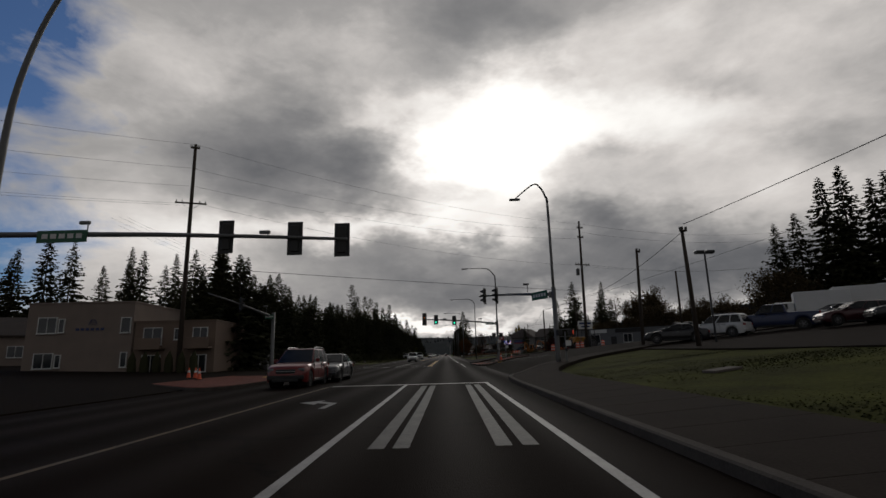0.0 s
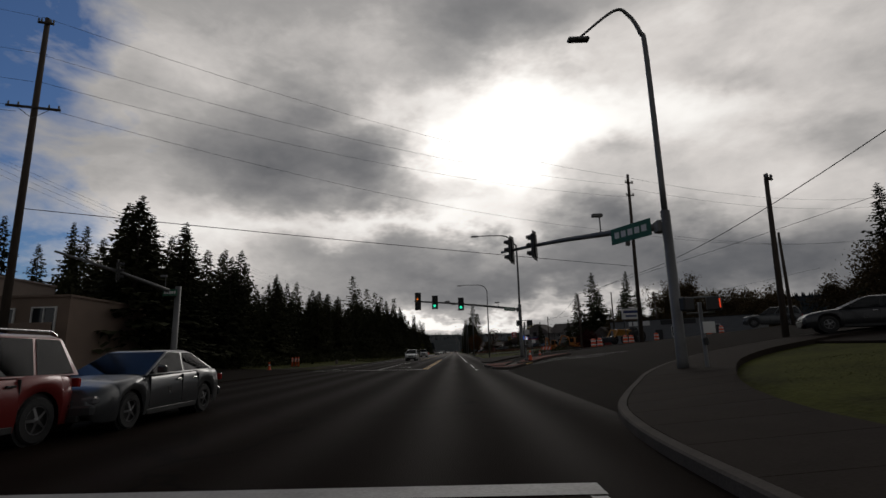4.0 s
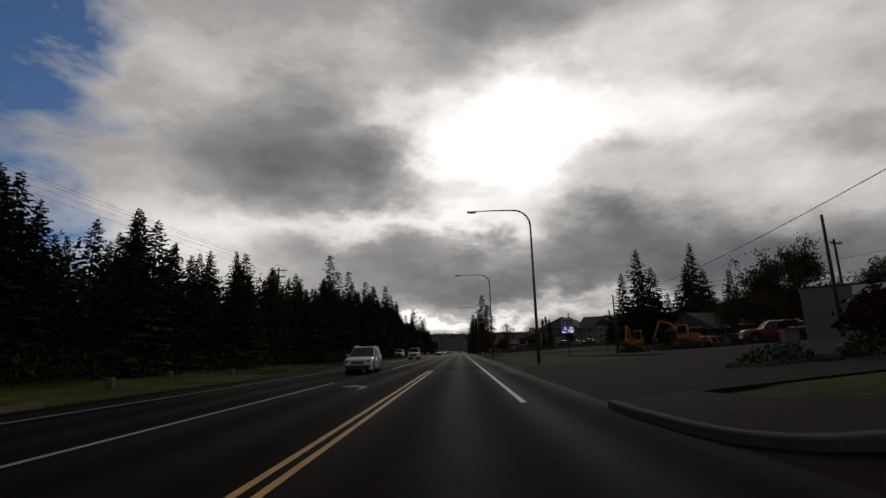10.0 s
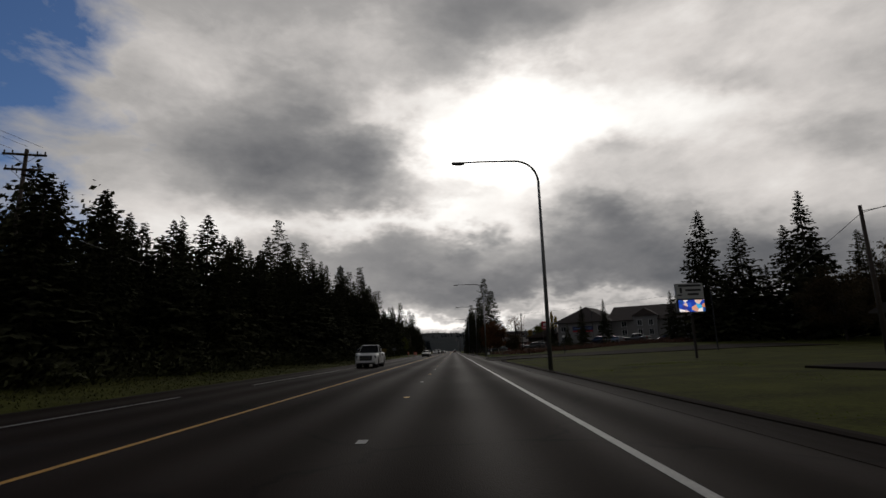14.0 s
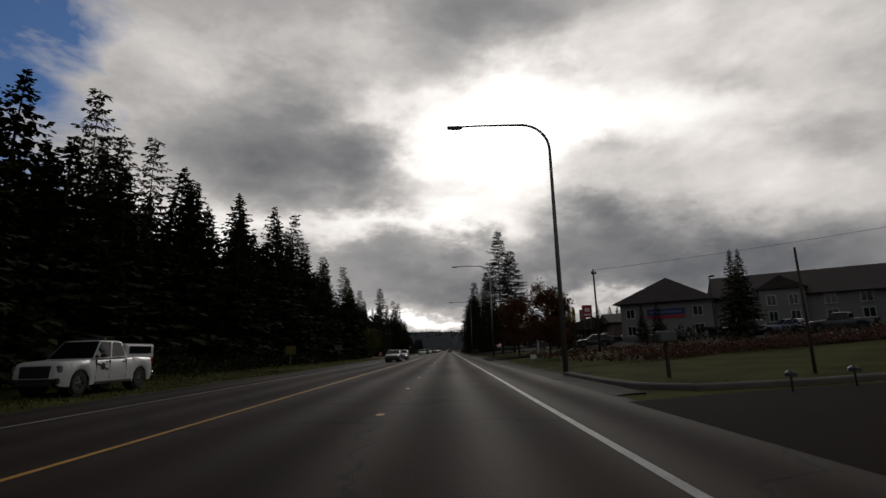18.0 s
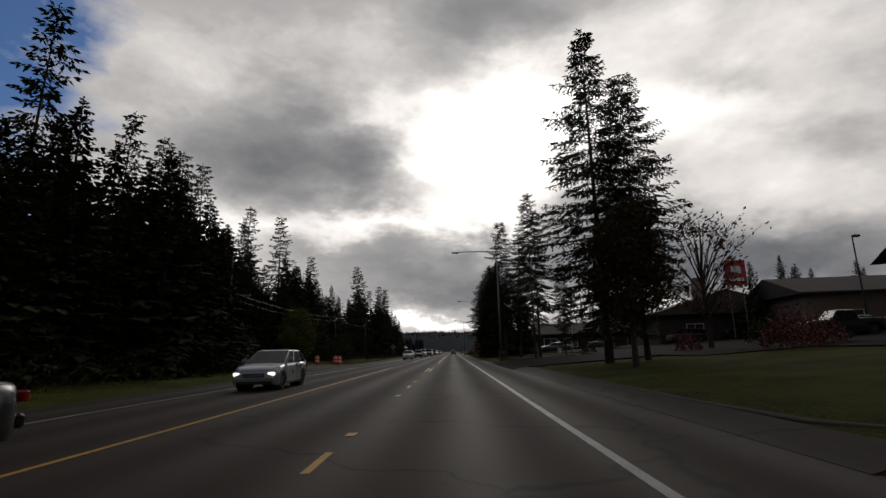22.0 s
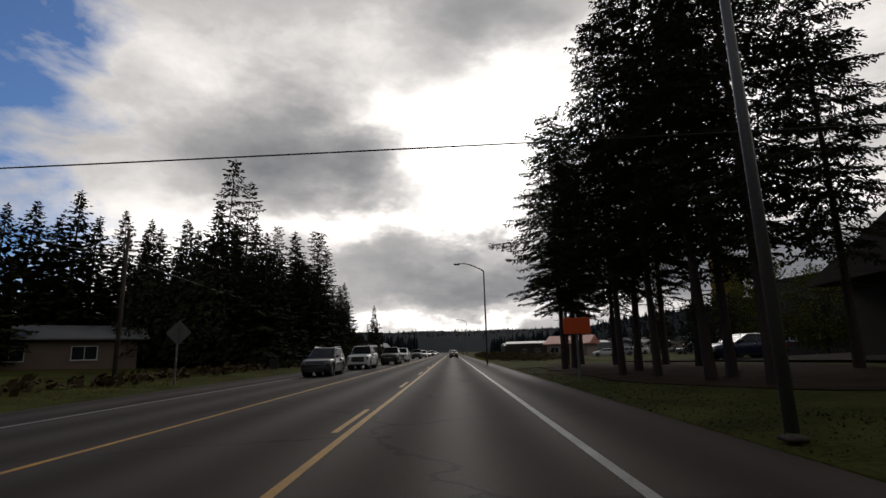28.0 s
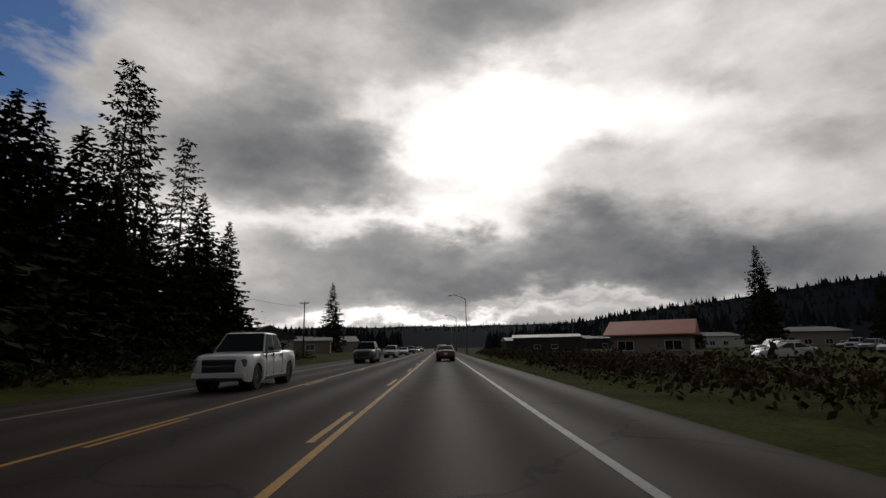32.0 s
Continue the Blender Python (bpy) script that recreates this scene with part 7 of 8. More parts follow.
def wheel_meshes(r, w):
    if (r, w) in WHEELS:
        return WHEELS[(r, w)]
    prof = [(r * 0.62, -w / 2), (r * 0.93, -w / 2), (r, -w * 0.36), (r, w * 0.36), (r * 0.93, w / 2), (r * 0.62, w / 2)]
    bm = bmesh.new()
    n = 22
    rings = [[bm.verts.new((x, math.cos(a) * rr, math.sin(a) * rr)) for a in (2 * math.pi * k / n for k in range(n))] for rr, x in prof]
    for a, b in zip(rings, rings[1:]):
        for k in range(n):
            bm.faces.new((a[k], a[(k + 1) % n], b[(k + 1) % n], b[k]))
    tyre = mesh_of(bm, "tyre")
    tyre.materials.append(RUBBER)
    bm = bmesh.new()
    for s in (-1, 1):
        x = s * w * 0.44
        for r0, r1, dx in ((0.56, 0.64, 0.0), (0.0, 0.17, 0.004)):
            inner = [bm.verts.new((x + s * dx, math.cos(2 * math.pi * k / 20) * r * r0, math.sin(2 * math.pi * k / 20) * r * r0)) for k in range(20)] if r0 else [bm.verts.new((x + s * 0.02, 0, 0))]
            outer = [bm.verts.new((x, math.cos(2 * math.pi * k / 20) * r * r1, math.sin(2 * math.pi * k / 20) * r * r1)) for k in range(20)]
            for k in range(20):
                j = (k + 1) % 20
                bm.faces.new((inner[k], inner[j], outer[j], outer[k]) if r0 else (inner[0], outer[k], outer[j]))
        for k in range(5):
            c, q = math.cos(2 * math.pi * k / 5), math.sin(2 * math.pi * k / 5)
            v = [bm.verts.new((x + s * dx, c * rr * r - q * ww * r, q * rr * r + c * ww * r)) for rr, ww, dx in ((0.10, -0.075, 0.012), (0.60, -0.055, -0.012), (0.60, 0.055, -0.012), (0.10, 0.075, 0.012))]
            bm.faces.new(v)
        well = [bm.verts.new((x - s * 0.05, math.cos(2 * math.pi * k / 20) * r * 0.60, math.sin(2 * math.pi * k / 20) * r * 0.60)) for k in range(20)]
        face = bm.faces.new(well)
        face.material_index = 1
    rim = mesh_of(bm, "rim")
    rim.materials.append(RIM)
    rim.materials.append(TRIM)
    WHEELS[(r, w)] = (tyre, rim)
    return WHEELS[(r, w)]


# side outlines along the length (0 rear, 1 front), heights in metres: lower body and greenhouse
SHAPES = {
    "sedan": dict(L=4.8, W=1.84, wr=0.33, clear=0.20, sill=0.30, rearw=0.20, frontw=0.805,
                  top=[(0.0, 0.62), (0.008, 0.90), (0.03, 1.02), (0.20, 1.06), (0.62, 1.00), (0.72, 0.98), (0.86, 0.90), (0.95, 0.80), (0.985, 0.70), (1.0, 0.56)],
                  glass=(0.11, 0.28, 0.50, 0.71), roof=1.46),
    "hatch": dict(L=4.25, W=1.80, wr=0.32, clear=0.20, sill=0.30, rearw=0.19, frontw=0.81,
                  top=[(0.0, 0.60), (0.008, 0.95), (0.04, 1.04), (0.60, 1.02), (0.74, 0.99), (0.88, 0.91), (0.96, 0.80), (0.99, 0.70), (1.0, 0.56)],
                  glass=(0.015, 0.13, 0.50, 0.74), roof=1.50),
    "suv": dict(L=4.65, W=1.88, wr=0.37, clear=0.24, sill=0.36, rearw=0.20, frontw=0.815,
                top=[(0.0, 0.66), (0.006, 1.04), (0.03, 1.12), (0.62, 1.10), (0.74, 1.08), (0.90, 1.02), (0.97, 0.94), (0.993, 0.84), (1.0, 0.66)],
                glass=(0.012, 0.07, 0.52, 0.715), roof=1.72),
    "coupe_suv": dict(L=4.75, W=1.92, wr=0.37, clear=0.20, sill=0.32, rearw=0.20, frontw=0.81,
                      top=[(0.0, 0.62), (0.008, 1.02), (0.05, 1.12), (0.62, 1.08), (0.76, 1.04), (0.90, 0.94), (0.97, 0.84), (0.992, 0.74), (1.0, 0.58)],
                      glass=(0.04, 0.30, 0.52, 0.75), roof=1.62),
    "pickup": dict(L=5.75, W=2.0, wr=0.41, clear=0.30, sill=0.44, rearw=0.20, frontw=0.835,
                   top=[(0.0, 0.80), (0.004, 1.28), (0.02, 1.33), (0.355, 1.34), (0.37, 1.31), (0.70, 1.28), (0.80, 1.25), (0.93, 1.20), (0.975, 1.15), (0.994, 1.06), (1.0, 0.82)],
                   glass=(0.36, 0.385, 0.612, 0.718), roof=1.96),
}


BODIES = {}


def body_mesh(shape, colour):
    """The lower body as one skin: rounded in plan, bulging at the door line, with the wheel arches cut out of its sides."""
    if (shape, colour.name) in BODIES:
        return BODIES[(shape, colour.name)]
    S = SHAPES[shape]
    Ln, hw, wr, clear = S["L"], S["W"] / 2, S["wr"], S["clear"]
    fs, zs = [f for f, _ in S["top"]], [z for _, z in S["top"]]
    stations = sorted({round(k / 40, 4) for k in range(41)} | {0.004, 0.012, 0.988, 0.996} | {round(c + d * wr * 1.2 / Ln * 0.999, 4) for c in (S["frontw"], S["rearw"]) for d in (-1.02, -1, -0.97, -0.9, -0.75, -0.5, -0.25, 0, 0.25, 0.5, 0.75, 0.9, 0.97, 1, 1.02)})
    bm = bmesh.new()
    rings = []
    for f in stations:
        y = (f - 0.5) * Ln
        top = float(np.interp(f, fs, zs))
        e = abs(2 * f - 1)
        wide = hw * (1 - 0.26 * max(0.0, (e - 0.80) / 0.20) ** 2.6)
        low = clear + 0.16 * max(0.0, (e - 0.93) / 0.07) ** 1.5
        for c in (S["frontw"], S["rearw"]):
            d = abs(f - c) * Ln / (wr * 1.2)
            if d < 1:
                low = max(low, wr + wr * 1.2 * math.sqrt(1 - d * d))
        low = min(low, top - 0.12)
        flare = 1.0 + 0.022 * max(0.0, 1 - min(abs(f - S["frontw"]), abs(f - S["rearw"])) * Ln / (wr * 1.9))
        span = top - low
        pts = []
        for g, k in ((0.0, 0.955), (0.12, 0.98), (0.40, 1.0), (0.62, 0.992), (0.80, 0.965), (0.91, 0.925), (0.975, 0.86), (1.0, 0.74)):
            pts.append((wide * k * (flare if g < 0.7 else 1.0), low + span * g))
        crown = 0.018 if shape != "pickup" or f > 0.37 else 0.0
        pts.append((wide * 0.38, top + crown))
        rings.append([bm.verts.new((x, y, z)) for x, z in pts] + [bm.verts.new((-x, y, z)) for x, z in reversed(pts)])
    for r0, r1 in zip(rings, rings[1:]):
        for k in range(len(r0) - 1):
            bm.faces.new((r0[k], r0[k + 1], r1[k + 1], r1[k]))
    bm.faces.new(rings[0])
    bm.faces.new(rings[-1][::-1])
    bmesh.ops.recalc_face_normals(bm, faces=bm.faces)
    me = mesh_of(bm, "body")
    me.materials.append(colour)
    for p in me.polygons:
        p.use_smooth = True
    me.set_sharp_from_angle(angle=radians(38))
    BODIES[(shape, colour.name)] = me
    return me


def vehicle(shape, name, m, colour, label, category="car", group="", canopy=None, roof_rack=False, lit=False):
    """Body with wheel arches, cabin, panes, lamps, mirrors, bumpers and wheels; local y points ahead."""
    S = SHAPES[shape]
    Ln, Wd, wr, clear = S["L"], S["W"], S["wr"], S["clear"]
    t = thing(name, m, label, category, group)
    Y = lambda f: (f - 0.5) * Ln
    prof = [(Y(f), z) for f, z in S["top"]]
    hw = Wd / 2
    body = part("body", body_mesh(shape, colour), None, t)
    # cabin
    g0, g1, g2, g3 = (Y(f) for f in S["glass"])
    belt = lambda y: np.interp(y, [p[0] for p in prof], [p[1] for p in prof]) - 0.01
    roof = S["roof"]
    wb, wt = hw * 0.93, hw * 0.74
    zb0, zb3 = float(belt(g0)), float(belt(g3))
    bm = bmesh.new()
    low = [(-wb, g0, zb0), (wb, g0, zb0), (wb, g3, zb3), (-wb, g3, zb3)]
    hi = [(-wt, g1, roof - 0.03), (wt, g1, roof - 0.03), (wt, g2, roof), (-wt, g2, roof)]
    lv, hv = [bm.verts.new(p) for p in low], [bm.verts.new(p) for p in hi]
    crown = [bm.verts.new((x * 0.8, y + (0.12 if y < 0.5 * (g1 + g2) else -0.12), roof + 0.035)) for x, y, z in hi]
    for i in range(4):
        j = (i + 1) % 4
        bm.faces.new((lv[i], lv[j], hv[j], hv[i]))
        bm.faces.new((hv[i], hv[j], crown[j], crown[i]))
    bm.faces.new(crown)
    bmesh.ops.recalc_face_normals(bm, faces=bm.faces)
    bmesh.ops.bevel(bm, geom=[e for e in bm.edges if max(v.co.z for v in e.verts) > zb3 + 0.05], offset=0.045, segments=2, profile=0.6, affect="EDGES")
    cab = part("cabin", bm, colour, t, "", True)
    cab.data.set_sharp_from_angle(angle=radians(30))

    def pane(nm, a, b, c, d, inset=0.10):
        pts = [Vector(p) for p in (a, b, c, d)]
        mid = sum(pts, Vector()) / 4
        nrm = (pts[1] - pts[0]).cross(pts[3] - pts[0]).normalized()
        if nrm.dot(mid - Vector((0, (g1 + g2) / 2, roof * 0.75))) < 0:
            nrm = -nrm
        b2 = bmesh.new()
        q = [p.lerp(mid, inset) + nrm * 0.008 for p in pts]
        f = b2.faces.new([b2.verts.new(p) for p in q])
        if f.normal.dot(nrm) < 0:
            f.normal_flip()
        bmesh.ops.solidify(b2, geom=b2.faces[:], thickness=0.004)
        return part(nm, b2, GLASSDARK, t)

    pane("windshield", low[3], low[2], hi[2], hi[3], 0.06)
    pane("rear_window", low[0], low[1], hi[1], hi[0], 0.12)
    for s in (-1, 1):
        lo0, lo3, h1, h2 = Vector((s * wb, g0, zb0)), Vector((s * wb, g3, zb3)), Vector((s * wt, g1, roof - 0.03)), Vector((s * wt, g2, roof))
        cuts = (0.04, 0.50, 1.0) if shape != "suv" and shape != "hatch" else (0.03, 0.30, 0.64, 1.0)
        for a, b in zip(cuts, cuts[1:]):
            pane("side_window", lo0.lerp(lo3, a), lo0.lerp(lo3, b), h1.lerp(h2, b), h1.lerp(h2, a), 0.085)
        my = g3 - 0.35
        mr = bevelled(box(bmesh.new(), (s * (hw + 0.06), my, float(belt(my)) + 0.10), (0.20, 0.10, 0.15)), 0.03)
        part("mirror", mr, TRIM if shape == "pickup" else colour, t)
        zf = float(belt(Y(0.97))) - 0.12
        hl = bevelled(box(bmesh.new(), (s * hw * 0.72, Y(0.978), zf - (0.10 if shape == "pickup" else 0.02)), (hw * 0.32, 0.16, 0.26 if shape == "pickup" else 0.15)), 0.04)
        part("headlight", hl, LITHEAD if lit else HEADL, t)
        zt = float(belt(Y(0.02))) - 0.16
        tl = bevelled(box(bmesh.new(), (s * hw * 0.78, Y(0.008), zt), (hw * (0.34 if shape != "pickup" else 0.16), 0.07, 0.16 if shape != "pickup" else 0.34)), 0.02)
        part("taillight", tl, TAIL, t)
        part("sill", rbox((s * (hw * 0.955), 0, clear + 0.05), (0.06, Ln * 0.40, 0.12), 0.015), TRIM, t)
        zs = float(belt(0.0)) - 0.06
        doors = (S["glass"][3] - 0.02, 0.5 * (S["glass"][3] + S["glass"][0]) + 0.02, max(S["glass"][0] + 0.02, S["rearw"] + wr * 1.2 / Ln))
        for f in doors:
            part("door_seam", box(bmesh.new(), (s * hw * 0.972, Y(f), (clear + 0.16 + zs) / 2), (0.055, 0.012, zs - clear - 0.16)), TRIM, t)
        for f in doors[1:]:
            part("door_handle", rbox((s * hw * 0.985, Y(f) + 0.16, zs - 0.10), (0.05, 0.17, 0.035), 0.008), TRIM if shape != "sedan" else CHROME, t)
        for fw in (S["frontw"], S["rearw"]):
            part("wheel_well", tube(bmesh.new(), [(s * (hw - 0.50), Y(fw), wr), (s * (hw - 0.09), Y(fw), wr)], wr * 1.15, 20), TRIM, t)
        for fw in (S["frontw"], S["rearw"]):
            tyre, rim = wheel_meshes(wr, 0.22)
            w = part("wheel", tyre, None, t)
            w.matrix_basis = Matrix.Translation((s * (hw - 0.14), Y(fw), wr))
            part("rim", rim, None, w)
    part("front_bumper", bevelled(box(bmesh.new(), (0, Y(0.992), clear + 0.22), (Wd * 0.88, 0.14, 0.20)), 0.04), TRIM if shape == "suv" or canopy else colour, t)
    part("rear_bumper", bevelled(box(bmesh.new(), (0, Y(0.006), clear + 0.24), (Wd * 0.90, 0.14, 0.22)), 0.04), CHROME if shape == "pickup" else colour, t)
    zg = float(belt(Y(0.97))) - 0.16
    big = shape == "pickup"
    gr = part("grille", rbox((0, Y(0.994), zg - (0.16 if big else 0.05)), (hw * (1.12 if big else 0.95), 0.09, 0.44 if big else 0.20), 0.03), TRIM, t)
    for k in range(3 if big else 1):
        part("grille_bar", rbox((0, Y(0.994) + 0.047, zg - 0.16 + (k - 1) * 0.14 if big else zg - 0.04), (hw * (1.08 if big else 0.9), 0.02, 0.035), 0.006), CHROME if k == 1 or not big else TRIM, gr)
    part("air_intake", rbox((0, Y(0.999), clear + 0.10), (Wd * 0.62, 0.10, 0.12), 0.02), TRIM, t)
    part("plate", rbox((0, Y(0.0) - 0.045, clear + 0.50), (0.31, 0.012, 0.16), 0.004), WHITESIGN, t, "plain number plate")
    part("underbody", box(bmesh.new(), (0, 0, clear + 0.10), (Wd * 0.72, Ln * 0.86, 0.16)), TRIM, t)
    if shape == "pickup":
        part("bed", rbox((0, Y(0.195), 1.235), (Wd * 0.80, Ln * 0.36, 0.02), 0.004), TRIM, t)
    if canopy:
        part("canopy", bevelled(box(bmesh.new(), (0, Y(0.195), 1.54), (Wd * 0.90, Ln * 0.365, 0.66)), 0.10, 2), canopy, t, "white bed canopy")
        for s in (-1, 1):
            part("canopy_window", rbox((s * Wd * 0.452, Y(0.195), 1.60), (0.012, Ln * 0.28, 0.32), 0.004), GLASSDARK, t)
        for s in (-1, 1):
            for y0, z0, ln, hh in ((0.95, 1.02, 0.34, 0.07), (0.78, 0.96, 0.20, 0.24), (0.62, 0.88, 0.36, 0.06)):
                part("emblem", box(bmesh.new(), (s * (hw + 0.006), y0, z0), (0.012, ln, hh), Matrix.Rotation(radians(18), 3, "X")), TRIM, t, "dark door emblem")
        part("light_bar", rbox((0, Y(0.52), S["roof"] + 0.09), (1.1, 0.22, 0.09), 0.03), TRIM, t, "low dark light bar")
    if roof_rack:
        for s in (-1, 1):
            part("roof_rail", tube(bmesh.new(), [(s * wt * 0.95, g1 + 0.1, roof + 0.02), (s * wt * 0.95, g1 + 0.25, roof + 0.09), (s * wt * 0.95, g2 - 0.3, roof + 0.09), (s * wt * 0.95, g2 - 0.1, roof + 0.02)], 0.02, 6), CHROME, t)
    return t


WHITE_P, SILVER_P, BLACK_P = paint("white", (0.62, 0.62, 0.61), 0.0), paint("silver", (0.30, 0.31, 0.32), 0.5), paint("black", (0.014, 0.014, 0.016), 0.2)
RED_P, BLUE_P, DKRED_P = paint("red", (0.17, 0.016, 0.014), 0.1), paint("navy", (0.016, 0.026, 0.075), 0.3), paint("maroon", (0.055, 0.012, 0.014), 0.3)
GREY_P, GOLD_P = paint("grey", (0.075, 0.078, 0.08), 0.4), paint("beige", (0.32, 0.27, 0.20), 0.3)
AWAY, TOWARD = 0, 180


def drive(shape, x, y, yaw, colour, label, name="car", **kw):
    return vehicle(shape, name, pose(x, y, gz(x, y) + 0.012 + (0.055 if x > 4 else 0), 0, 0, yaw), colour, label, kw.pop("category", "car"), lit=yaw == 180 and shape == "hatch", **kw)


# on the road
drive("sedan", 0.45, 431, AWAY, DKRED_P, "dark maroon sedan driving ahead in the lane")
drive("suv", 0.2, 468, AWAY, WHITE_P, "white van-like car far ahead in the lane", "suv")
drive("suv", -7.1, 25.3, TOWARD, RED_P, "old red four-wheel-drive in the opposite lane", "suv", roof_rack=True)
drive("sedan", -6.6, 29.8, TOWARD, GREY_P, "dark grey sedan in the opposite lane")
drive("suv", -6.4, 100.6, TOWARD, WHITE_P, "white crossover in the opposite lane", "suv", roof_rack=True)
drive("pickup", -8.0, 158.0, TOWARD, WHITE_P, "white pickup coming along the opposite lane", "pickup_truck", category="pickup")
drive("pickup", -14.9, 193.6, TOWARD, WHITE_P, "white pickup with a canopy parked on the shoulder", "pickup_truck", canopy=WHITE_P, category="pickup")
drive("sedan", -7.3, 238.4, TOWARD, BLACK_P, "black sedan in the opposite lane")
drive("hatch", -7.6, 254.6, TOWARD, SILVER_P, "silver hatchback in the opposite lane", "hatchback")
drive("coupe_suv", -8.2, 329.0, TOWARD, WHITE_P, "white rounded crossover in the opposite lane", "crossover")
drive("suv", -8.2, 357.4, TOWARD, BLACK_P, "black crossover in the opposite lane", "suv", roof_rack=True)
drive("pickup", -7.9, 370.4, TOWARD, WHITE_P, "white crew-cab pickup in the opposite lane", "pickup_truck", category="pickup")
drive("pickup", -7.0, 384.6, TOWARD, BLACK_P, "black crew-cab pickup in the opposite lane", "pickup_truck", category="pickup")
drive("pickup", -7.3, 400.2, TOWARD, WHITE_P, "white crew-cab pickup in the opposite lane", "pickup_truck", category="pickup")
for k, (y, sh, c, lb) in enumerate(((431, "pickup", GREY_P, "dark pickup far along the opposite lane"), (455, "suv", WHITE_P, "white car far along the opposite lane"), (480, "sedan", SILVER_P, "silver car far along the opposite lane"), (505, "suv", BLACK_P, "dark car far along the opposite lane"), (535, "sedan", WHITE_P, "white car far along the opposite lane"), (570, "suv", SILVER_P, "silver car far along the opposite lane"))):
    drive(sh, -7.2, y, TOWARD, c, lb)
for y, c in ((500, GREY_P), (530, WHITE_P), (575, BLACK_P)):
    drive("sedan", 0.1, y, AWAY, c, "car far ahead in the lane")
# the car lot
drive("sedan", 18.6, 41.0, 65, BLACK_P, "black sedan for sale at the edge of the lot")
drive("suv", 21.9, 40.8, 38, WHITE_P, "white van-like four-wheel-drive on the lot", "suv", roof_rack=True)
drive("pickup", 25.6, 39.2, 52, BLUE_P, "navy pickup on the car lot", "pickup_truck", category="pickup")
drive("hatch", 27.0, 33.4, 75, DKRED_P, "dark red hatchback on the car lot", "hatchback")
drive("sedan", 28.2, 30.2, 70, BLACK_P, "black sedan on the car lot")
drive("hatch", 28.6, 26.6, 75, SILVER_P, "silver hatchback on the car lot", "hatchback")
drive("sedan", 30.5, 39.6, 80, SILVER_P, "silver sedan further back on the car lot")
drive("suv", 33.5, 28.5, 80, GREY_P, "grey four-wheel-drive further back on the car lot", "suv")


def box_truck(x, y, yaw, label):
    t = thing("box_truck", pose(x, y, gz(x, y) + 0.06, 0, 0, yaw) @ Matrix.Scale(0.85, 4), label, "truck", "box trucks on the lot")
    part("cargo_box", rbox((0, -1.2, 2.0), (2.3, 4.6, 2.4), 0.05), WHITE_P, t)
    cab = part("cab", bevelled(box(bmesh.new(), (0, 2.0, 1.35), (2.0, 1.7, 1.8)), 0.15, 2), WHITE_P, t)
    part("windshield", rbox((0, 2.86, 1.75), (1.7, 0.02, 0.65), 0.006), GLASSDARK, cab)
    part("chassis", rbox((0, -0.4, 0.6), (1.1, 6.2, 0.25), 0.03), TRIM, t)
    for s in (-1, 1):
        part("side_window", rbox((s * 1.005, 2.1, 1.8), (0.02, 0.8, 0.55), 0.006), GLASSDARK, cab)
        for fy in (2.0, -2.2):
            tyre, rim = wheel_meshes(0.42, 0.24)
            w = part("wheel", tyre, None, t)
            w.matrix_basis = Matrix.Translation((s * 0.9, fy, 0.42))
            part("rim", rim, None, w)


for x, y, yw in ((34.6, 43.4, 60), (37.8, 42.6, 60), (41.4, 41, 65), (31.6, 44.0, 60)):
    box_truck(x, y, yw, "white box truck parked on the car lot")
# lots further on
rc = random.Random(9)
for k, (x, y, yw) in enumerate(((62, 214, 80), (34, 232, 30), (37, 229, 30), (41, 226, 35), (46, 222, 35), (52, 216, 35), (20.5, 246, 80), (22.5, 250, 85), (31, 274, 85), (36, 279, 85), (41, 312, 95), (30, 299, 95), (33, 303, 90), (38, 300, 90), (17.5, 322, 92), (18.5, 326, 92), (20, 329, 92), (40, 357, 92), (34, 356, 92), (18, 356, 95), (22, 362, 95), (28, 330, 90), (44, 331, 90))):
    sh = ("sedan", "suv", "hatch", "pickup", "sedan")[k % 5]
    c = (GREY_P, BLACK_P, SILVER_P, GREY_P, DKRED_P, BLUE_P, BLACK_P)[k % 7]
    drive(sh, x, y, yw + rc.uniform(-4, 4), c, {"sedan": "sedan", "suv": "four-wheel-drive", "hatch": "hatchback", "pickup": "pickup"}[sh] + " parked in the lot beyond the trees", category="car" if sh != "pickup" else "pickup", group="parked cars")
for k in range(16):
    x, y = 30 + (k * 7.3) % 60, 425 + (k * 11.7) % 60
    drive(("sedan", "suv", "pickup")[k % 3], x, y, 80 + k * 3, (WHITE_P, SILVER_P, WHITE_P, GREY_P)[k % 4], "vehicle parked on the low ground by the sheds", group="parked vehicles")
drive("pickup", 29.6, 113.2, 75, RED_P, "red pickup standing in the shop yard", "pickup_truck", category="pickup")
broad_tree("shrub_dark_red", 18.4, 87.2, 2.1, 1.35, "rounded dark red shrub at the corner of the shop yard", mat("leaves_dark_red", (0.05, 0.014, 0.014), 0.9, spec=0.1, scale=0.8, fine=9, var=0.5, bump=0, island=0.6), 2600, 0.16, "shrub", "shrub", 0.05)
drive("suv", 30, 66, 60, GREY_P, "grey four-wheel-drive on the side street", "suv")


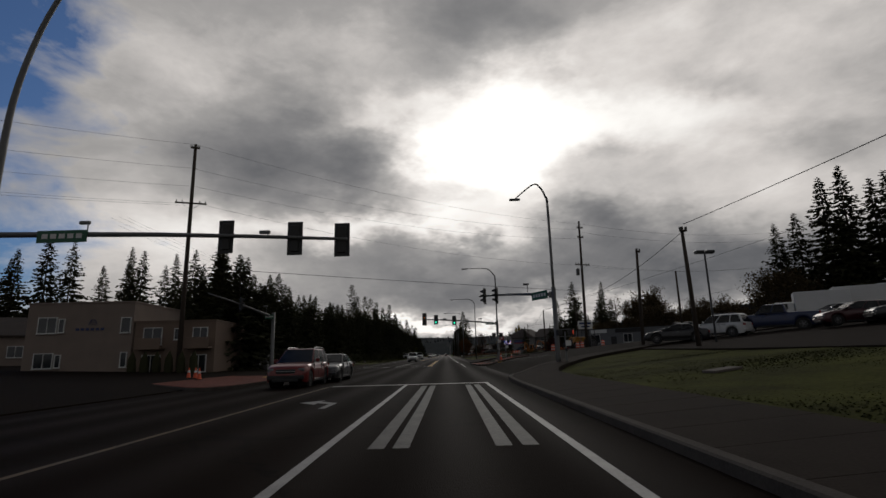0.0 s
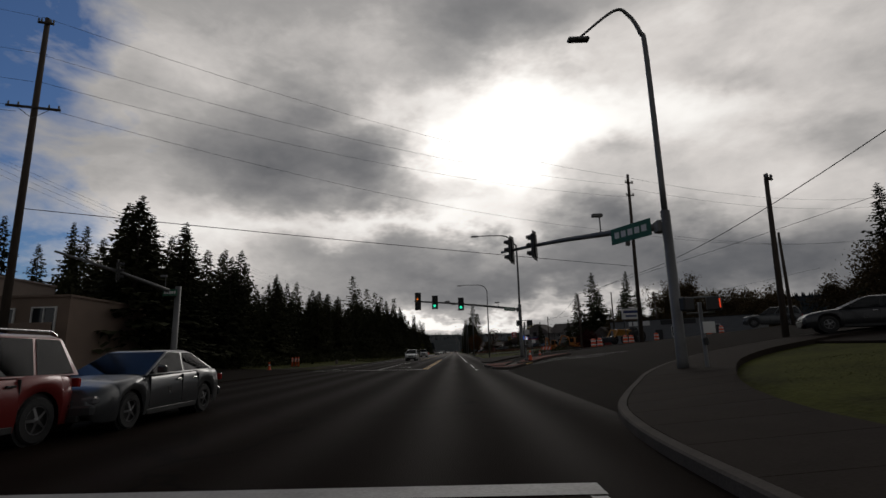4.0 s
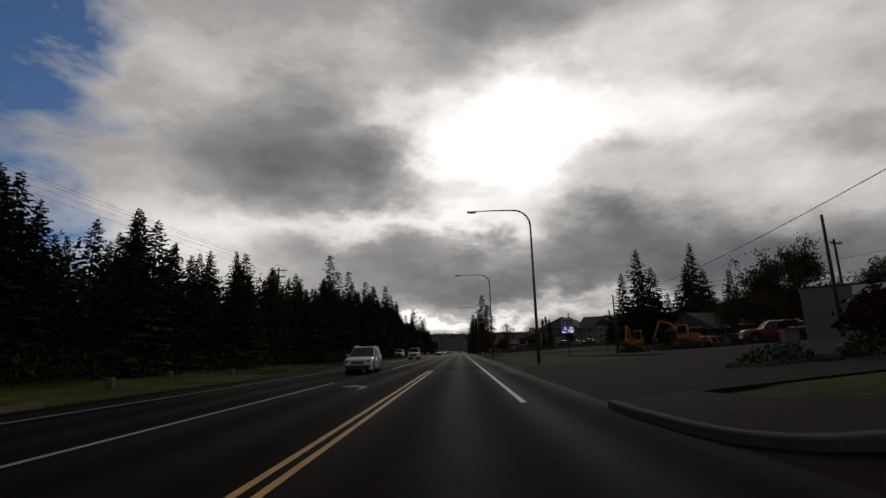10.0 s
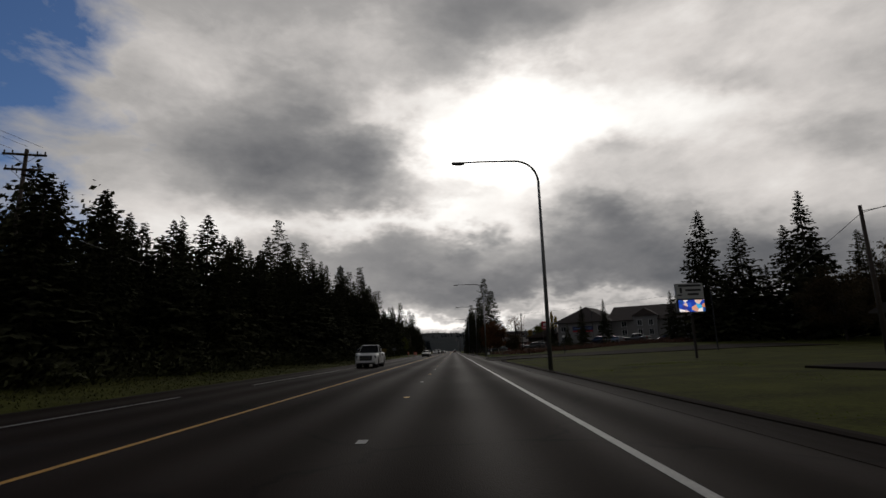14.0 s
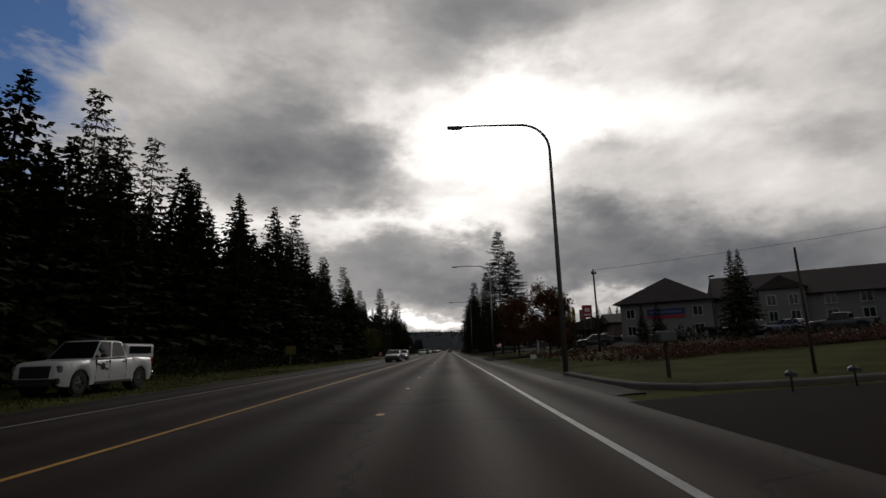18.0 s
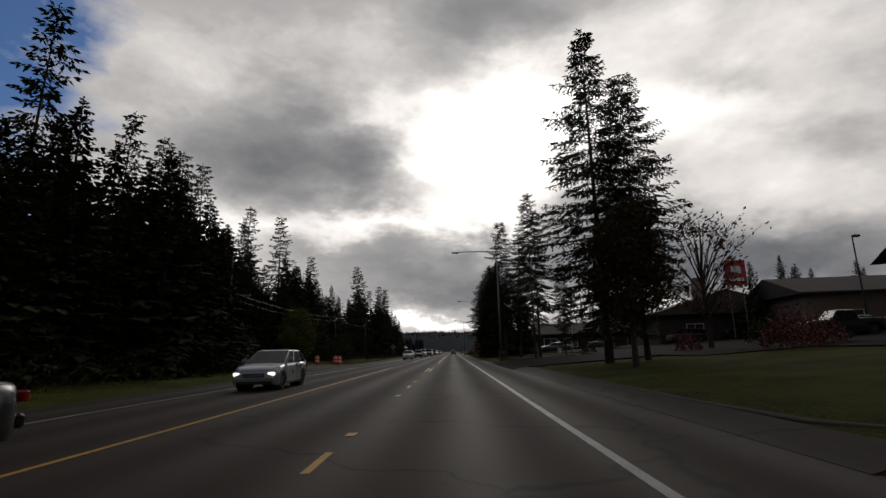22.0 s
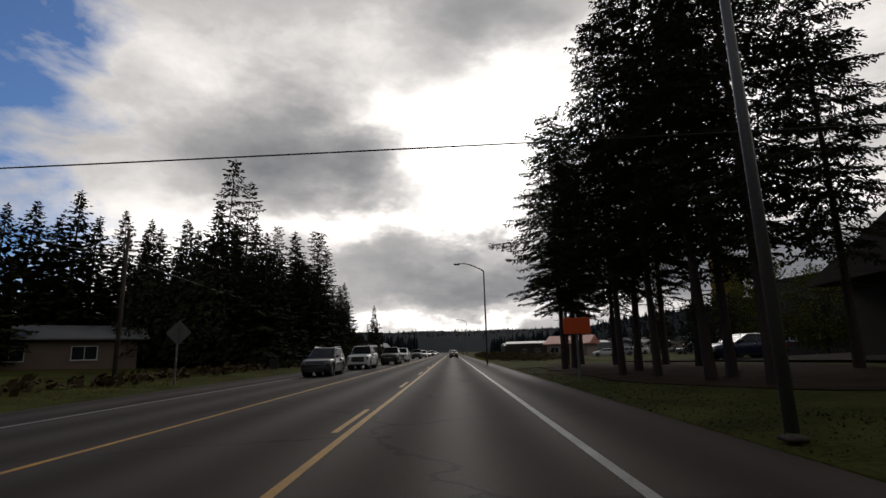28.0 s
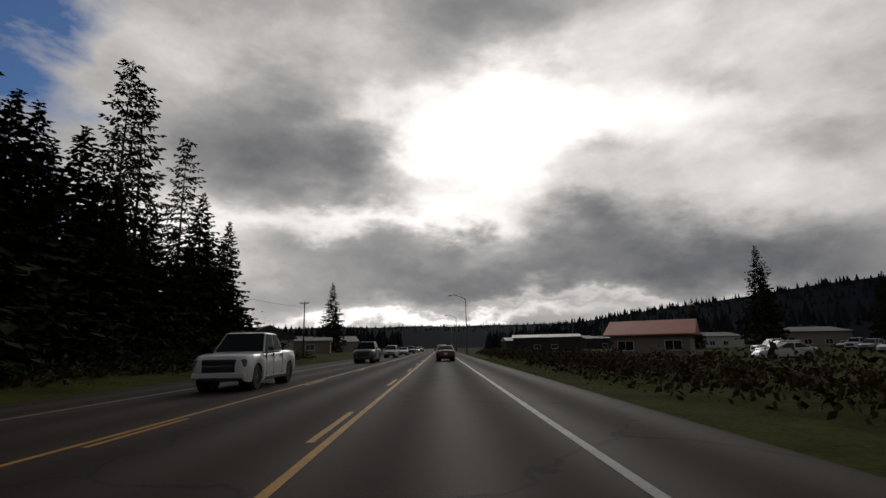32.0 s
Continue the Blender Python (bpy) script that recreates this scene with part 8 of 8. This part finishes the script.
def tractor(x, y, yaw, colour, label, scale=1.0):
    t = thing("tractor", pose(x, y, gz(x, y) + 0.06, 0, 0, yaw) @ Matrix.Scale(scale, 4), label, "tractor", "machinery in the yard")
    part("hood", bevelled(box(bmesh.new(), (0, 0.9, 1.05), (0.7, 1.4, 0.6)), 0.08, 2), colour, t)
    part("body", rbox((0, -0.3, 0.8), (0.8, 1.4, 0.5), 0.05), TRIM, t)
    part("seat", bevelled(box(bmesh.new(), (0, -0.6, 1.3), (0.5, 0.5, 0.5)), 0.1), TRIM, t)
    part("canopy", rbox((0, -0.5, 2.35), (1.2, 1.4, 0.08), 0.03), colour, t)
    for s in (-1, 1):
        for fy in (-0.05, -1.1):
            part("post", tube(bmesh.new(), [(s * 0.52, fy, 1.0), (s * 0.52, fy, 2.35)], 0.035, 6), TRIM, t)
        for fy, r, w in ((-0.6, 0.66, 0.36), (1.2, 0.42, 0.24)):
            tyre, rim = wheel_meshes(r, w)
            wl = part("wheel", tyre, None, t)
            wl.matrix_basis = Matrix.Translation((s * 0.68, fy, r))
            part("rim", rim, None, wl)
    part("loader", tube(bmesh.new(), [(0.5, 0.2, 1.2), (0.5, 1.7, 1.3), (0.5, 2.3, 0.5)], 0.07, 6), colour, t)
    part("loader", tube(bmesh.new(), [(-0.5, 0.2, 1.2), (-0.5, 1.7, 1.3), (-0.5, 2.3, 0.5)], 0.07, 6), colour, t)
    part("bucket", bevelled(box(bmesh.new(), (0, 2.5, 0.4), (1.4, 0.5, 0.45)), 0.06), TRIM, t)


def excavator(x, y, yaw, label):
    c = mat("machine_orange", (0.42, 0.14, 0.02), 0.5, scale=1.5, var=0.2, bump=0.05)
    t = thing("excavator", pose(x, y, gz(x, y) + 0.06, 0, 0, yaw), label, "excavator", "machinery in the yard")
    for s in (-1, 1):
        tr = bevelled(box(bmesh.new(), (s * 0.75, 0, 0.35), (0.4, 2.4, 0.65)), 0.2, 2)
        part("track", tr, RUBBER, t)
    part("house", bevelled(box(bmesh.new(), (0.25, -0.3, 1.2), (1.2, 1.8, 0.9)), 0.08), c, t)
    cab = part("cab", bevelled(box(bmesh.new(), (-0.5, 0.3, 1.75), (0.85, 1.1, 1.5)), 0.08), c, t)
    part("cab_window", rbox((-0.5, 0.86, 1.95), (0.68, 0.02, 0.9), 0.006), GLASSDARK, cab)
    for s in (-0.935, -0.065):
        part("cab_window", rbox((s, 0.3, 2.0), (0.02, 0.85, 0.8), 0.006), GLASSDARK, cab)
    part("boom", tube(bmesh.new(), [(0.3, 0.6, 1.3), (0.3, 1.5, 2.7), (0.3, 2.6, 3.0)], [0.18, 0.16, 0.13], 6), c, t)
    part("stick", tube(bmesh.new(), [(0.3, 2.6, 3.0), (0.3, 3.3, 1.2)], [0.13, 0.1], 6), c, t)
    part("bucket", bevelled(box(bmesh.new(), (0.3, 3.2, 0.9), (0.8, 0.5, 0.6)), 0.12), TRIM, t)


ORANGE_P, GREEN_P = paint("orange", (0.40, 0.10, 0.02), 0.0), paint("green", (0.02, 0.08, 0.03), 0.0)
for k, (x, y) in enumerate(((27, 123), (30, 121.5), (33, 123), (36, 120), (39, 122), (42, 119.5), (30, 127), (34, 128), (38.5, 127), (44, 125), (47, 121), (50, 124))):
    tractor(x, y, 200 + 20 * ((k * 7) % 5), (ORANGE_P, BLACK_P, GREEN_P, ORANGE_P, GREY_P)[k % 5], ("compact orange tractor", "black utility tractor", "green tractor", "orange tractor", "grey tractor")[k % 5] + " on show in the yard")
tractor(23.5, 86.0, 115, mat("machine_yellow", (0.38, 0.17, 0.02), 0.5, scale=1.5, var=0.2, bump=0.05), "big yellow loader under the shop sign", 1.4)
excavator(20.8, 125.5, 150, "orange mini excavator at the edge of the yard")
excavator(24, 119, 60, "orange mini excavator in the yard")


# ---- buildings ----
def window(parent, c, w, h, yaw=0, mullions=1, name="window", frame=FRAMEWHITE):
    m = Matrix.Translation(c) @ Matrix.Rotation(radians(yaw), 4, "Z")

    def put(nm, bm, material, par):
        bm.transform(m)
        return part(nm, bm, material, par)

    p = put(name, rbox((0, 0.02, 0), (w, 0.10, h), 0.004), WINDOW, parent)
    f = bmesh.new()
    for s in (-1, 1):
        box(f, (s * (w / 2 + 0.03), -0.04, 0), (0.07, 0.10, h + 0.14))
        box(f, (0, -0.04, s * (h / 2 + 0.03)), (w + 0.02, 0.098, 0.07))
    for k in range(mullions):
        box(f, (-w / 2 + (k + 1) * w / (mullions + 1), -0.038, 0), (0.05, 0.09, h))
    put("window_frame", f, frame, p)
    put("sill", rbox((0, -0.07, -h / 2 - 0.08), (w + 0.22, 0.16, 0.05), 0.01), frame, p)
    return p


def gable_roof(bm, x0, x1, y0, y1, z, rise, over=0.4, along="x"):
    x0, x1, y0, y1 = x0 - over, x1 + over, y0 - over, y1 + over
    if along == "x":
        ym = (y0 + y1) / 2
        pts = [(x0, y0, z), (x1, y0, z), (x1, y1, z), (x0, y1, z), (x0, ym, z + rise), (x1, ym, z + rise)]
        fs = [(0, 1, 5, 4), (2, 3, 4, 5), (0, 4, 3), (1, 2, 5), (0, 3, 2, 1)]
    else:
        xm = (x0 + x1) / 2
        pts = [(x0, y0, z), (x1, y0, z), (x1, y1, z), (x0, y1, z), (xm, y0, z + rise), (xm, y1, z + rise)]
        fs = [(0, 1, 4), (1, 2, 5, 4), (2, 3, 5), (3, 0, 4, 5), (0, 3, 2, 1)]
    v = [bm.verts.new(p) for p in pts]
    for f in fs:
        bm.faces.new([v[i] for i in f])
    bmesh.ops.recalc_face_normals(bm, faces=bm.faces)
    return bm


def house(name, m, w, d, h, wall, roof, rise, label, category="building", wins=(), along="x", flat=False, doors=(), over=0.4, soffit=0.18):
    """Walls on a w by d plan (front at y = 0), a roof, and windows as (x, z, width, height, side)."""
    t = thing(name, m, label, category)
    part("wall", box(bmesh.new(), (0, d / 2, h / 2 - 0.4), (w, d, h + 0.8)), wall, t)
    if flat:
        par = bmesh.new()
        box(par, (0, d / 2, h + 0.06), (w + 0.16, d + 0.16, 0.12))
        part("roof", par, roof, t)
    else:
        part("fascia", rbox((0, d / 2, h + 0.02), (w + 2 * over, d + 2 * over, soffit), 0.02), roof, t)
        part("roof", gable_roof(bmesh.new(), -w / 2, w / 2, 0, d, h + 0.1, rise, over, along), roof, t)
    for x, z, ww, hh, side in wins:
        if side == "front":
            window(t, (x, -0.02, z), ww, hh, 0, 1 if ww > 0.9 else 0)
        elif side == "right":
            window(t, (w / 2 + 0.02, x, z), ww, hh, 90, 1 if ww > 0.9 else 0)
        else:
            window(t, (-w / 2 - 0.02, x, z), ww, hh, -90, 1 if ww > 0.9 else 0)
    for x, ww, hh in doors:
        dr = part("door", rbox((x, -0.03, hh / 2), (ww, 0.08, hh), 0.01), TRIM, t)
        part("door_handle", rbox((x + ww * 0.38, -0.09, 1.0), (0.03, 0.06, 0.14), 0.008), CHROME, dr)
    return t


# the two-storey motel at the first corner
motel = house("motel", pose(-32.1, 44.6, 0.1, 0, 0, 4), 9.0, 9, 6.5, STUCCO, STUCCO, 0, "beige two-storey stucco motel block with flat parapet roof", "building",
              ((-2.75, 4.6, 1.5, 1.3, "front"), (-1.55, 4.55, 0.4, 1.1, "front"), (-2.75, 1.55, 1.5, 1.2, "front"), (-1.55, 1.5, 0.4, 1.0, "front"), (3.9, 4.5, 0.75, 1.25, "front"), (3.95, 1.5, 0.45, 1.2, "front")), flat=True)
for k in range(6):
    part("lettering", rbox((-0.2 + 0.42 * k, -0.02, 4.2), (0.30, 0.03, 0.22), 0.005), BLUEBANNER, motel, "faded blue wall lettering")
b = bmesh.new()
for k in range(5):
    tube(b, [(0.7 + 0.18 * k, -0.02, 4.55), (0.85 + 0.1 * k, -0.02, 5.0 + 0.1 * (k % 2))], 0.025, 5)
part("emblem", b, BLUEBANNER, motel)
wing = house("motel_wing", pose(-24.05, 45.35, 0.12, 0, 0, 4), 7.0, 8, 4.7, STUCCO2, STUCCO2, 0, "brown stucco motel wing with recessed balconies", "building",
             ((-1.9, 3.45, 1.5, 1.4, "front"), (0.3, 3.6, 0.6, 0.9, "front"), (2.2, 3.45, 1.2, 1.3, "front"), (-1.9, 1.0, 1.5, 1.5, "front"), (2.2, 1.0, 1.2, 1.4, "front")), flat=True)
for x in (-1.9, 2.2):
    bl = part("balcony", rbox((x, -0.5, 2.35), (2.2, 1.0, 0.16), 0.02), STUCCO2, wing)
    part("railing", rbox((x, -0.96, 2.82), (2.2, 0.08, 0.85), 0.02), STUCCO2, bl)
for k in range(6):
    b = bmesh.new()
    tube(b, [(0, 0, 0), (0, 0, 0.6), (0, 0, 1.5), (0, 0, 2.1)], [0.25, 0.38, 0.3, 0.04], 9)
    for v in b.verts:
        v.co += Vector((noise.noise(v.co * 4), noise.noise(v.co * 5), 0)) * 0.1
    solid("columnar_shrub", b, NEEDLES, "narrow clipped evergreen by the motel wall", "shrub", "", False, Matrix.Translation((-26.6 + k * 1.05, 43.6, 0.12)))
house("house", pose(-52, 58, 0.3, 0, 0, 25), 12, 9, 4.4, STUCCO, ROOFBROWN, 2.4, "tan house with a brown pitched roof", "house", ((-2, 2.6, 1.4, 1.2, "front"), (2.5, 2.6, 1.4, 1.2, "front")))
house("house", pose(-66, 66, 0.3, 0, 0, 10), 14, 9, 5.0, STUCCO2, ROOFBROWN, 2.2, "brown house with a pitched roof", "house", ((-2, 3, 1.4, 1.2, "front"), (2.5, 3, 1.4, 1.2, "front")))
# the machinery shop
shop = house("shop", pose(35.0, 98.3, gz(30, 101), 0, 0, -40), 21, 12, 3.6, GREYWALL, TRIM, 0, "low grey shop with dark windows and a flat fascia", "building",
             ((-6.5, 1.75, 2.2, 1.5, "front"), (0.2, 1.75, 1.6, 1.5, "front"), (5.0, 1.75, 2.4, 1.5, "front")), flat=True, doors=((-2.6, 1.1, 2.1),))
part("fascia_sign", rbox((-5.6, -0.08, 3.2), (3.4, 0.12, 0.7), 0.02), WHITESIGN, shop, "pale fascia sign")
part("fascia_sign", rbox((0.4, -0.08, 3.2), (5.2, 0.12, 0.7), 0.02), TRIM, shop, "dark fascia sign")
house("shed", pose(46, 148, gz(36, 148), 0, 0, 20), 12, 10, 3.0, DARKWALL, ROOFBROWN, 2.8, "dark barn-like shed with roof lights", "building", (), over=0.6)
house("show_hall", pose(70, 45, gz(70, 45), 0, 0, 70), 26, 16, 7.5, GREYWALL, TRIM, 0, "grey flat-roofed hall above the car lot", "building", ((-6, 2, 2, 1.8, "front"), (0, 2, 2, 1.8, "front"), (6, 2, 2, 1.8, "front")), flat=True)
# the hotel
HOTELWALL = mat("hotel_siding", (0.24, 0.235, 0.23), 0.8, scale=0.8, fine=20, var=0.15, bump=0.15, stretch=(1, 1, 6))
hotel = thing("hotel", pose(37.9, 262.0, 0.3, 0, 0, -34) @ Matrix.Diagonal((1.25, 1.25, 1.0, 1)), "white and grey three-storey hotel with brown hipped roofs", "hotel")
part("wall", box(bmesh.new(), (0, 7, 4.0), (12.0, 14, 8.4)), HOTELWALL, hotel, "white siding end wall")
part("plinth", box(bmesh.new(), (0, 7, 1.0), (12.1, 14.1, 2.3)), GREYWALL, hotel)
b = bmesh.new()
v = [b.verts.new(p) for p in ((-7, -1, 8.2), (7, -1, 8.2), (7, 15, 8.2), (-7, 15, 8.2), (0.0, 3.5, 13.0), (0.0, 12, 13.0))]
for f in ((0, 1, 4), (1, 2, 5, 4), (2, 3, 5), (3, 0, 4, 5), (0, 3, 2, 1)):
    b.faces.new([v[i] for i in f])
bmesh.ops.recalc_face_normals(b, faces=b.faces)
part("roof", b, ROOFBROWN, hotel)
for z in (3.4, 6.4):
    window(hotel, (-4.6, -0.03, z), 1.1, 1.5)
    window(hotel, (4.3, -0.03, z), 1.1, 1.5)
bn = part("banner", rbox((0.2, -0.08, 6.2), (5.0, 0.06, 1.7), 0.02), BLUEBANNER, hotel, "blue and red hotel banner")
part("band", box(bmesh.new(), (0.2, -0.12, 5.62), (5.0, 0.01, 0.5)), REDBANNER, bn)
part("lettering", box(bmesh.new(), (0.2, -0.12, 6.45), (4.2, 0.01, 0.35)), mat("pale_blue", (0.12, 0.16, 0.30), 0.6, bump=0), bn)
b = bmesh.new()
box(b, (26, 9, 4.0), (40, 12, 8.4))
part("wing_wall", b, HOTELWALL, hotel, "long white wing")
b = bmesh.new()
gable_roof(b, 6, 46, 3, 15, 8.2, 4.6, 0.8, "x")
part("wing_roof", b, ROOFBROWN, hotel)
for gx in (14, 34):
    b = box(bmesh.new(), (gx, 2.6, 4.6), (5.0, 1.4, 9.4))
    bay = part("bay", b, HOTELWALL, hotel)
    b = bmesh.new()
    gable_roof(b, gx - 2.5, gx + 2.5, 1.9, 8, 9.2, 2.2, 0.4, "y")
    part("bay_roof", b, ROOFBROWN, hotel)
    for z in (2.0, 4.8, 7.4):
        for dx in (-1.2, 1.2):
            window(hotel, (gx + dx, 1.87, z), 0.9, 1.5)
for z in (2.0, 4.8, 7.2):
    for x in (9, 19, 22.5, 26, 29.5, 39, 42.5):
        window(hotel, (x, 2.97, z), 1.1, 1.4)
b = rbox((9, -2, 3.2), (9, 5, 0.4), 0.05)
can = part("canopy", b, DARKWALL, hotel, "dark entrance canopy")
for x in (5.5, 12.5):
    part("column", rbox((x, -4, 1.5), (0.4, 0.4, 3.2), 0.03), HOTELWALL, can)
# the mall and other low buildings
mall = house("mall", pose(27.6, 334.5, gz(20, 334), 0, 0, -8), 21, 12, 3.2, DARKWALL, ROOFBROWN, 2.4, "long dark timber shop building with a low brown roof", "building",
             ((-8, 1.6, 2.4, 1.6, "front"), (-4, 1.6, 2.4, 1.6, "front"), (3, 1.6, 2.4, 1.6, "front"), (8, 1.6, 2.4, 1.6, "front")), over=1.2)
rest = house("restaurant", pose(36, 300, gz(32, 300), 0, 0, -8), 17, 15, 3.6, DARKWALL, ROOFBROWN, 3.0, "dark barn-shaped restaurant with a steep gable", "building", ((-4, 1.6, 2, 1.4, "front"), (4, 1.6, 2, 1.4, "front")), along="y", over=1.0)
part("chimney", box(bmesh.new(), (-1.8, 3.6, 5.6), (1.5, 1.5, 6.4)), STUCCO2, rest, "broad masonry chimney")
house("shop", pose(45, 284, gz(40, 284), 0, 0, -6), 18, 12, 4.2, STUCCO2, ROOFBROWN, 2.2, "brown shop with a pitched roof", "building", ((-5, 1.6, 2.4, 1.6, "front"), (1, 1.6, 2.4, 1.6, "front"), (6, 1.6, 2.4, 1.6, "front")), over=0.9)
office = house("office_building", pose(47.0, 366, gz(30, 366), 0, 0, 10), 24, 12, 7.2, DARKWALL, TRIM, 0, "dark brown two-storey office block with long window bands", "building",
      tuple((-8 + 5.4 * k, z, 1.5, 0.9, "front") for k in range(4) for z in (1.7, 4.6)) + tuple((2.5 + 4.2 * k, 1.7, 1.5, 0.9, "left") for k in range(3)), flat=True)
house("bungalow", pose(-33.5, 367, 0.6, 0, 0, 40), 12, 8, 2.6, STUCCO2, ROOFGREY, 1.3, "low bungalow with a shallow roof behind the verge", "house", ((-3, 1.4, 1.8, 1.1, "front"), (2, 1.4, 1.8, 1.1, "front")), over=0.8)
house("bungalow", pose(-29.5, 304, 0.6, 0, 0, 60), 10, 8, 2.6, DARKWALL, ROOFBROWN, 1.6, "dark timber bungalow half hidden in the trees", "house", ((-2, 1.4, 1.6, 1.1, "front"), (2, 1.4, 1.6, 1.1, "front")), over=0.6)
red = house("red_roofed_shed", pose(28.0, 449, -0.6, 0, 0, -30), 10, 9, 3.0, STUCCO, ROOFRED, 2.0, "low shed with a faded red metal roof", "shed", ((-3, 1.6, 2, 1.2, "front"), (3, 1.6, 2, 1.2, "front")), over=0.8)
house("white_house", pose(53.4, 429.7, 0.3, 0, 0, -20), 7.4, 8, 3.0, WHITEWALL, ROOFGREY, 2.6, "small white house with a grey gabled roof", "house", ((-2.4, 1.6, 1.2, 1.2, "front"), (2.2, 1.6, 1.2, 1.2, "front")), along="y", over=0.5)
house("garage", pose(63.0, 426, 0.3, 0, 0, -20), 7, 7, 2.8, WHITEWALL, ROOFGREY, 1.8, "white garage with a grey roof", "garage", ((0, 1.4, 2.4, 1.6, "front"),), over=0.4)
rb = random.Random(21)
for k in range(26):
    side = -1 if k % 2 else 1
    x = side * rb.uniform(26, 95) + (0 if side > 0 else -8)
    y = rb.uniform(500, 660)
    house("low_building", pose(x, y, -0.6 if x > 0 else 0.2, 0, 0, rb.uniform(-25, 25)), rb.uniform(10, 22), rb.uniform(8, 14), rb.uniform(2.8, 4.6), rb.choice((GREYWALL, STUCCO2, STUCCO, WHITEWALL, DARKWALL)), rb.choice((ROOFGREY, ROOFBROWN, TRIM)), rb.uniform(0.8, 2.0), "low commercial building in the far town", "building", ((-3, 1.5, 2, 1.2, "front"), (2.5, 1.5, 2, 1.2, "front")))
for k in range(40):
    side = -1 if k % 2 else 1
    conifer("abcd"[k % 4], side * rb.uniform(26, 160) - (10 if side < 0 else 0), rb.uniform(540, 780), rb.uniform(7, 13), "fir among the far buildings", 1.2)
house("pole_barn", pose(-33, 500, 0.4, 0, 0, 10), 14, 9, 3.0, STUCCO2, ROOFGREY, 0.8, "low brown commercial building past the wood", "building", ((-3, 1.5, 2, 1.2, "front"), (2.5, 1.5, 2, 1.2, "front")))
house("cottage", pose(-24, 452, 0.4, 0, 0, 30), 7, 6, 2.6, WHITEWALL, ROOFBROWN, 1.8, "small pale cottage past the wood", "house", ((-1.6, 1.5, 1, 1, "front"), (1.6, 1.5, 1, 1, "front")), along="y")
